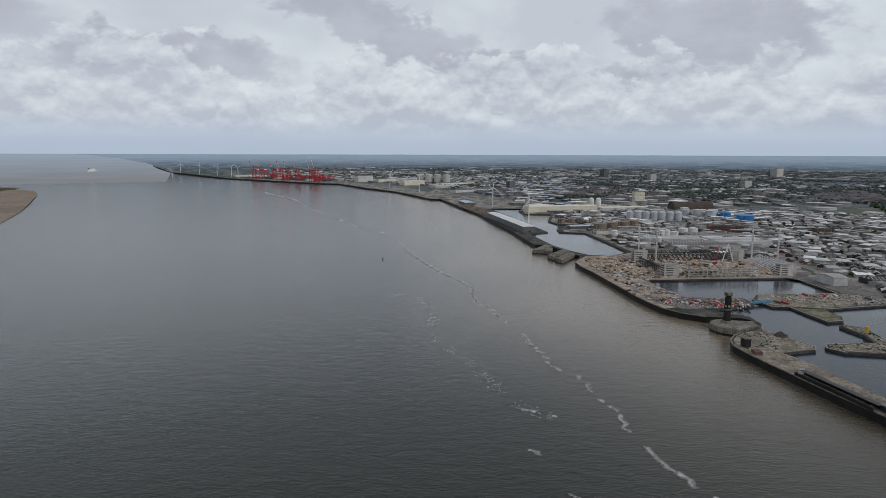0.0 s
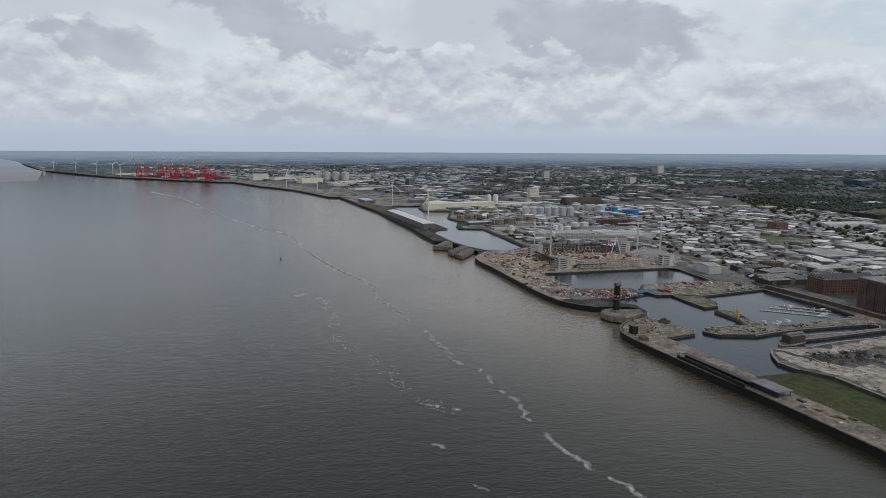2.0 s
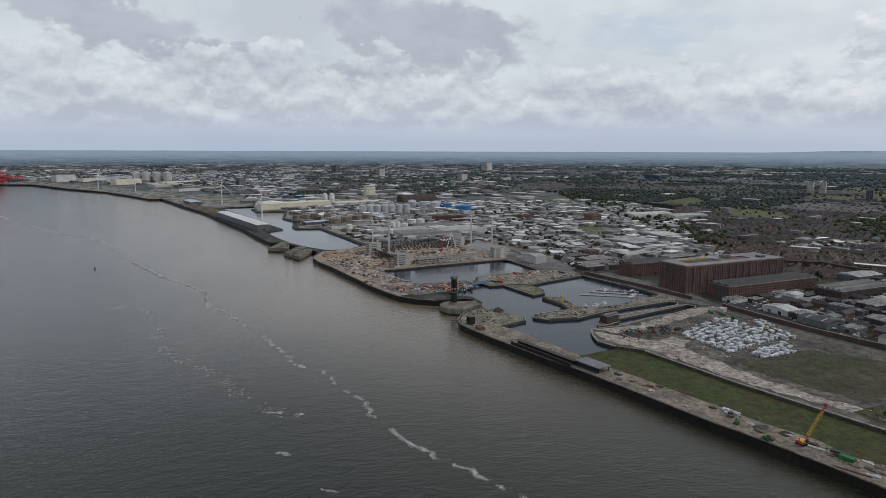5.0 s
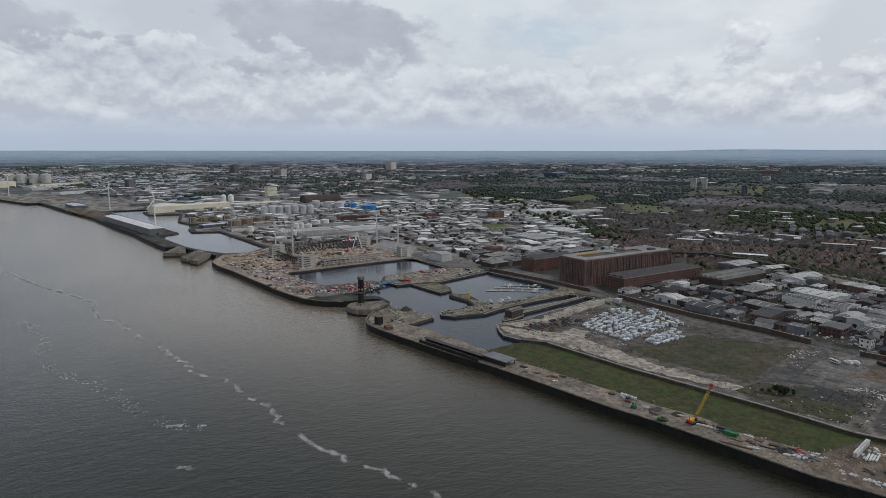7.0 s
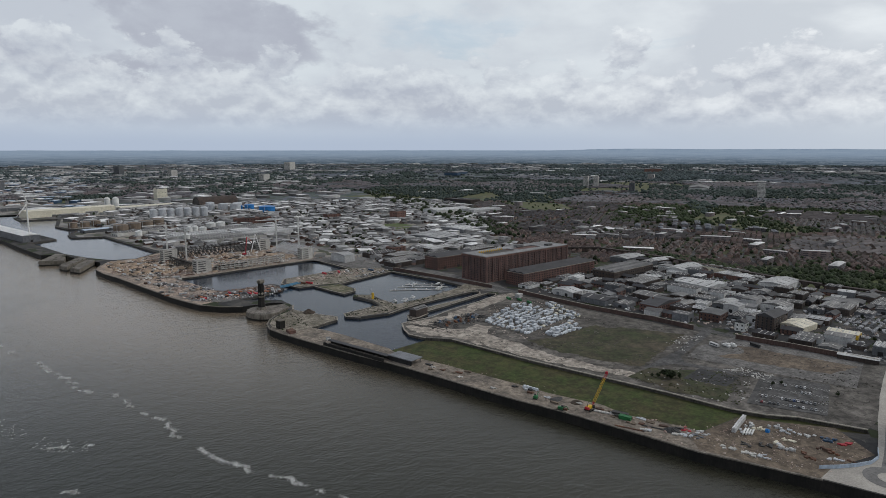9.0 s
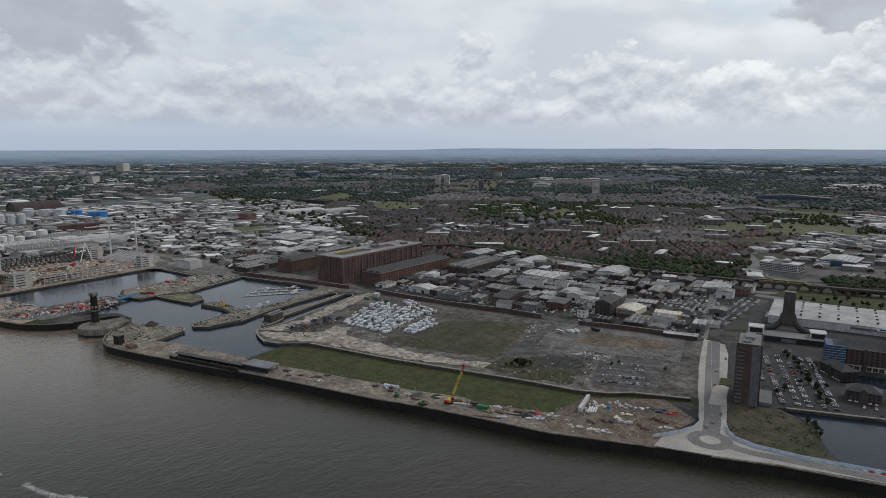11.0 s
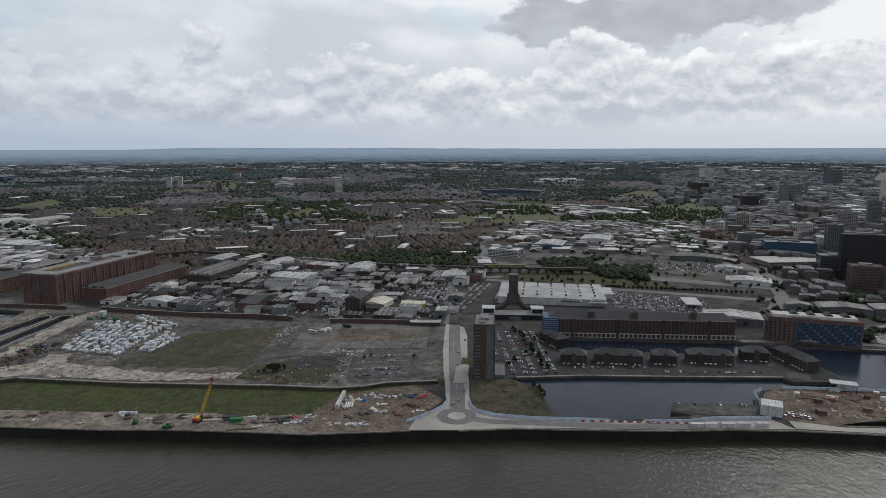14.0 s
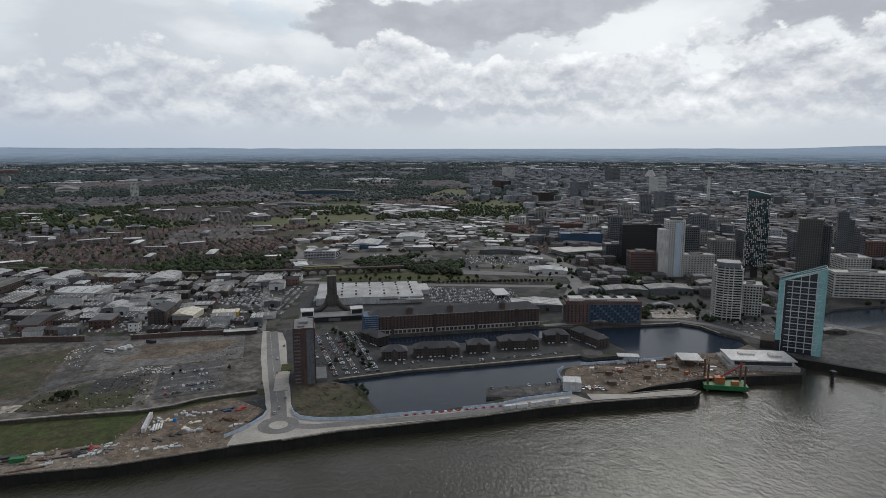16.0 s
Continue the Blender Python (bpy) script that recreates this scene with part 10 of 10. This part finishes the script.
for x, y, w, m in ((664, 880, 40, CLAD_GREY), (690, 900, 70, MID_ROOF), (720, 880, 60, SLATE), (720, 940, 60, MID_ROOF), (770, 905, 80, SLATE), (830, 960, 70, WHITE_ROOF), (700, 985, 60, SLATE), (880, 900, 70, MID_ROOF)):
    shed(x + 10, y, w, 30, 8, 4, BRICK_BROWN, m if m is not CLAD_GREY else MID_ROOF, "long low brick dock shed with roof bays", bays=3, doors=1, name="dock_shed")
for k, (x, y) in enumerate(((560, 893), (575, 890), (535, 897), (610, 872), (470, 852), (478, 846))):
    b = thing("shipping_container", "coloured steel container on the quay", "container", at(x, y, 0.2, 70 + 8 * k), "quay containers")
    part("box", Shape().block(0, 0, 0.1, 12, 2.5, 2.6), (RED_PAINT, CLAD_WHITE, RED_PAINT, CLAD_BLUE, RUST, RED_PAINT)[k], b)
    part("door_bar", Shape().block(6.05, -0.6, 0.3, 0.1, 0.15, 2.2).block(6.05, 0.6, 0.3, 0.1, 0.15, 2.2), STEEL, b)


x, y = np_rng.uniform(690, 1015, 2600), np_rng.uniform(160, 615, 2600)
ok = field(x, y, 26.0, 61.0) > 0.5
cars = np.stack([x[ok], y[ok], np.full(ok.sum(), 0.15)], 1)
strew("parked_cars", CAR_BOX, cars, np.where(np_rng.random(len(cars)) < 0.5, 0.1, 1.67) + np_rng.normal(0, 0.1, len(cars)), np_rng.uniform(0.9, 1.35, (len(cars), 3)), [CAR_MIX], "cars and vans crowding the yards")
litter("work_yard_stores", [(690, 165), (1010, 165), (1010, 610), (690, 610)], 1500, LUMP, 0.8, 2.4, SITE_MIX, "stores stacked in the yards", 0.5, 24.0, 62.0, 0.1)


# ---- streets, lots and verges between the superstore and the city ----
def street(line, width, label="grey town road between low buildings"):
    street.laid = 0.16 + (street.laid + 0.011 - 0.16) % 0.3
    s = lane(line, width, 0.0, street.laid)
    tagged(new("road", s.mesh("road", NEW_ROAD)), label, kind="structure")


street.laid = 0.16
street([(1855, -136), (1606, -230), (1201, -236), (1129, -263), (1066, -276), (933, -262), (848, -230)], 17)
street([(960, 150), (933, -28), (906, -217), (922, -308), (900, -420)], 15)
street([(995, -243), (1036, -339), (1080, -450)], 13)
street([(1066, -276), (1190, -300), (1300, -420)], 13)
street([(1128, 191), (1060, 60), (1045, -60), (995, -243)], 11)
deck = thing("parking_deck", "long low concrete parking deck with open storeys", "car park", at(1200, -346, 0, -72))
for k in range(3):
    part("floor_slab", Shape().block(0, 0, 2.8 + 3.0 * k, 116, 60, 1.1), PALE_CONCRETE if k == 2 else CONCRETE, deck)
for k in range(10):
    part("column", Shape().block(-54 + 12 * k, -29, 0, 0.8, 0.8, 9), CONCRETE, deck)
x, y = np_rng.uniform(1060, 1180, 260), np_rng.uniform(-210, 60, 260)
ok = field(x, y, 30.0, 3.0) > 0.5
cars = np.stack([x[ok], y[ok], np.full(ok.sum(), 0.2)], 1)
strew("parked_cars", CAR_BOX, cars, np.where(np_rng.random(len(cars)) < 0.5, 0.1, 1.67), np.ones((len(cars), 3)), [CAR_MIX], "cars parked round the motor showrooms")
for i in range(40):
    tree(tree_rng.uniform(940, 1250), tree_rng.uniform(-240, 60), tree_rng.uniform(0.7, 1.3), "leafy tree in a street verge")
for i in range(60):
    tree(938 + tree_rng.uniform(-2, 2), -30 - 3.3 * i if i % 2 else -30 - 3.1 * i, tree_rng.uniform(0.6, 1.0), "small street tree in a long row")


# ---- scraps strewn about the bale yard ----
litter("scraps", [(500, 432), (640, 440), (668, 520), (640, 580), (520, 540), (480, 500)], 1500, LUMP, 0.3, 1.3, SITE_MIX, "torn wrapping and scraps round the bales", 0.48, 22.0, 31.0)
litter("scraps", [(465, 520), (540, 520), (545, 556), (470, 556)], 420, LUMP, 0.5, 2.2, DARK_STEEL, "dark scrap dumped in the yard", 0.44, 14.0, 32.0)
litter("scraps", [(566, 252), (584, 250), (586, 212), (568, 214)], 160, LUMP, 0.4, 1.4, PALE_CONCRETE, "line of pale broken concrete", 0.4, 9.0, 33.0)
litter("scraps", [(590, 300), (600, 330), (650, 332), (655, 316), (620, 310)], 220, LUMP, 0.4, 1.3, PALE_CONCRETE, "pale rubble along the yard road", 0.45, 9.0, 34.0)
litter("scraps", [(418, 122), (480, 108), (500, 140), (470, 192), (440, 204), (410, 190)], 1200, LUMP, 0.2, 0.8, SITE_MIX, "loose materials about the building site", 0.46, 12.0, 35.0, 0.25)
litter("scraps", [(396, 205), (412, 150), (432, 140), (428, 215), (404, 300), (384, 340)], 700, LUMP, 0.3, 1.2, SITE_MIX, "scattered steel and timber on the pier", 0.5, 10.0, 36.0, 0.25)
box = thing("site_cabin", "plain white cabin by the boundary wall", "cabin", at(646, 573, 0.2, 12))
part("wall", Shape().block(0, 0, 0.1, 9, 7, 5), CLAD_WHITE, box)
part("roof", Shape().block(0, 0, 5.1, 9.4, 7.4, 0.3), PALE_CONCRETE, box)
for x, y in ((633, 560), (632, 542), (628, 575)):
    box = thing("shipping_container", "green steel container in the yard", "container", at(x, y, 0.2, 70), "yard containers")
    part("box", Shape().block(0, 0, 0.1, 9, 2.5, 2.6), GREEN_PAINT, box)
    part("door_bar", Shape().block(4.55, 0, 0.3, 0.1, 0.15, 2.2), STEEL, box)

street([(1100, 420), (1150, 380), (1270, 390), (1560, 520)], 9, "street between rows of houses")
street([(1100, 172), (1420, 230), (1700, 300)], 9, "street between rows of houses")
street([(1320, 780), (1420, 700), (1700, 640)], 9, "street between rows of houses")
street([(1090, 700), (1300, 900), (1600, 1150), (1800, 1400)], 9, "street between rows of houses")
TRAIN_YELLOW = paint("dull_train_yellow", (0.34, 0.28, 0.06), (0.25, 0.22, 0.1), 0.2, 0.8, 0.6)
train = thing("commuter_train", "yellow and grey electric train on the viaduct", "train", at(1022.5, 129, 9.7, 98))
for k in range(3):
    car_body = part("carriage", Shape().block(-21 + 21 * k, 0, 0.9, 20.2, 2.8, 2.9, 0, 0.97), TRAIN_YELLOW, train, "yellow railway carriage")
    part("window_strip", Shape().block(-21 + 21 * k, 0, 2.0, 18.5, 2.95, 0.9), GLASS, car_body)
    part("bogie", Shape().block(-28 + 21 * k, 0, 0.1, 3, 2.2, 0.8).block(-14 + 21 * k, 0, 0.1, 3, 2.2, 0.8), DARK_STEEL, car_body)


# ---- boats, stacks and vehicles crowding the spit by the stadium ----
spit_rng = random.Random(33)
for i in range(46):
    u, v = spit_rng.random(), spit_rng.random()
    x, y = 312 + 108 * u + spit_rng.uniform(-2, 2), 872 - 22 * u - 26 * v
    kind = spit_rng.randrange(3)
    b = thing("stored_crate" if kind else "shipping_container", "coloured site container on the crowded spit" if not kind else "stacked crate of site materials on the spit", "container", at(x, y, 0.2, 100 + spit_rng.uniform(-12, 12)), "spit stores")
    part("box", Shape().block(0, 0, 0.05, 6 if kind else 9, 2.6, spit_rng.uniform(1.2, 2.8)), spit_rng.choice((RED_PAINT, RUST, CLAD_WHITE, DARK_STEEL, CLAD_GREY, BRICK_RED, ORANGE)), b)
    part("lid", Shape().block(0, 0, 0.0, 6.2 if kind else 9.2, 2.8, 0.2), DARK_STEEL, b)
litter("scraps", [(305, 850), (330, 812), (425, 838), (432, 876), (352, 882), (345, 950), (310, 1000), (292, 930)], 1500, LUMP, 0.5, 2.4, SITE_MIX, "stores and scraps crowding the spit", 0.42, 18.0, 41.0)
litter("scraps", [(466, 860), (637, 855), (630, 872), (600, 905), (470, 896)], 700, LUMP, 0.5, 2.2, SITE_MIX, "stores and scraps on the quay", 0.46, 18.0, 42.0)


# ---- the ground between the basin and the city towers ----
street([(700, -160), (716, -250), (712, -320), (690, -350), (650, -372), (610, -395)], 9, "narrow road round the basin")
street([(922, -308), (860, -262), (770, -262), (716, -250)], 10, "road behind the dock flats")
street([(900, -420), (820, -440), (700, -470), (640, -520)], 12, "broad road along the docks")
plot("verge", [(735, -268), (820, -272), (828, -292), (742, -292)], GRASS, "grass verge with trees", 0.18)
plot("gravel_lot", [(720, -300), (768, -300), (772, -352), (724, -350)], PALE_TRACK, "pale gravel lot by the basin", 0.2)
plot("dark_yard", [(780, -300), (836, -300), (838, -410), (784, -404)], ASPHALT, "dark asphalt yard", 0.2)
cars_at = []
for r in range(5):
    for i in range(17):
        if car_rng.random() < 0.55:
            cars_at.append((742 + r * 11 + car_rng.uniform(-1, 1), -296 - i * 3.1, 0.22))
for i in range(40):
    cars_at.append((car_rng.uniform(640, 700), car_rng.uniform(-420, -372), 0.22))
cars_at = np.array(cars_at)
strew("parked_cars", CAR_BOX, cars_at, np.full(len(cars_at), 0.05), np.ones((len(cars_at), 3)), [CAR_MIX], "parked cars between the towers")
for i in range(54):
    tree(tree_rng.uniform(735, 900), tree_rng.uniform(-300, -262) - (tree_rng.random() < 0.4) * 120, tree_rng.uniform(0.7, 1.4), "bushy tree between the road and the yards")
for i in range(16):
    tree(tree_rng.uniform(690, 720), -345 - 6 * i, tree_rng.uniform(0.5, 0.9), "small tree beside the towers")
for x, y, w, d, h in ((800, -255, 14, 24, 5), (770, -240, 10, 20, 4), (865, -262, 18, 30, 6), (745, -440, 18, 30, 7), (880, -440, 24, 30, 9), (700, -225, 9, 16, 4), (905, -350, 14, 22, 5), (650, -470, 10, 24, 4)):
    shed(x, y, w, d, h, -6, BRICK_BROWN if h < 6 else CLAD_GREY, MID_ROOF, "low flat-roofed unit near the towers", lights=1, doors=1, name="low_unit")
litter("hedges", [(586, -135), (560, -5), (572, 0), (602, -160)], 700, TUFT, 0.6, 1.7, LEAF, "clipped hedges round the dock houses", 0.52, 9.0, 44.0, 0.1)
litter("hedges", [(640, 26), (560, 20), (575, 108), (700, 120), (700, 60)], 500, TUFT, 0.6, 1.6, LEAF, "hedges between parking rows", 0.6, 9.0, 45.0, 0.1)
for i in range(5):
    b = thing("excavator", "orange tracked digger on the island site", "excavator", at(528 + spit_rng.uniform(0, 50), -195 - 29 * i, 0.26, spit_rng.uniform(0, 360)), "site diggers")
    part("tracks", Shape().block(0, 0, 0, 4.4, 3.0, 0.9), DARK_STEEL, b)
    part("body", Shape().block(-0.4, 0, 0.9, 3.8, 2.8, 1.8), (ORANGE, RUST)[i % 2], b)
    part("arm", Shape().sweep([(1.5, -0.4, 2.0), (4.2, -0.4, 4.3), (5.6, -0.4, 3.6), (7, -0.4, 1.2)], 0.28, 6), (ORANGE, RUST)[i % 2], b)

island_rng = random.Random(91)
for i in range(26):
    x, y = island_rng.uniform(512, 585), island_rng.uniform(-345, -165)
    if not (508 + (-215 - y) * 0.12 < x < 566 + (-170 - y) * 0.16):
        continue
    kind = i % 3
    b = thing(("site_cabin", "shipping_container", "stored_crate")[kind], ("low white site cabin on churned ground", "rusty steel container on the island site", "stack of pale building packs on the island")[kind], "cabin" if kind == 0 else "container", at(x, y, 0.25, 78 + island_rng.uniform(-9, 9)), "island stores")
    w, d, h = ((8, 3, 2.7), (6.1, 2.5, 2.6), (4, 3, 1.4))[kind]
    part("body", Shape().block(0, 0, 0, w, d, h), (CLAD_WHITE, RUST, CREAM)[kind], b)
    part("lid", Shape().block(0, 0, h, w + 0.2, d + 0.2, 0.15), (WHITE_ROOF, DARK_STEEL, STEEL)[kind], b)
litter("steel_beams", [(505, -190), (560, -160), (578, -250), (590, -320), (535, -345), (528, -270)], 420, BEAM, 0.3, 0.8, RUST, "steel and timber lying about the island site", 0.45, 12.0, 101.0, 0.3)

# north works: roads and rail strips between the sheds, darker depots
street([(690, 890), (760, 1080), (830, 1300), (900, 1600), (960, 1900), (1000, 2250)], 14, "dock road through the works")
street([(660, 1060), (880, 1010), (1150, 1120), (1400, 1400)], 11, "road between the works")
street([(430, 1330), (620, 1290), (830, 1300), (1100, 1330), (1350, 1250)], 11, "road between the works")
street([(600, 1700), (900, 1600), (1250, 1560), (1560, 1600)], 11, "road between the works")
for i in range(70):
    u = spit_rng.random()
    tree(700 + 300 * u + spit_rng.uniform(-10, 60), 900 + 1000 * u + spit_rng.uniform(-60, 60), tree_rng.uniform(1.0, 2.0), "roadside tree among the works")
litter("work_yard_stores", [(430, 1320), (690, 900), (1000, 870), (1110, 1090), (1500, 1540), (1000, 2200), (500, 2100), (560, 1750), (420, 1500)], 5200, LUMP, 1.2, 3.6, SITE_MIX, "vehicles and stores in the works yards", 0.5, 40.0, 51.0, 0.1)

# schools, flats and small greens among the houses
x, y = sector(130, 1180, 2350, 28, 96)
ok = clear(x, y, 20.0) & ~inside(x, y, WORKS_NORTH) & ~inside(x, y, WORKS_EAST)
x, y = x[ok], y[ok]
k = len(x)
strew("town_blocks", FLAT, np.stack([x, y, np.full(k, -0.2)], 1), np_rng.choice([0.1, 0.5, 1.7, 2.1], k), np.stack([np_rng.uniform(24, 62, k), np_rng.uniform(12, 20, k), np_rng.uniform(9, 16, k)], 1), [BLOCK_BRICK, PALE_BOXES], "schools and low flats among the houses")
for x, y, r in ((1250, 560, 34), (1420, 880, 46), (1600, 620, 40), (1330, 330, 30), (1750, 1050, 55), (1850, 420, 46), (1500, 1320, 40), (2050, 700, 60)):
    plot("small_green", [(x - r, y - r * 0.5), (x + r * 0.8, y - r * 0.7), (x + r, y + r * 0.5), (x - r * 0.7, y + r * 0.6)], GRASS if r % 4 else DRY_FIELD, "open green among the houses", 0.3)
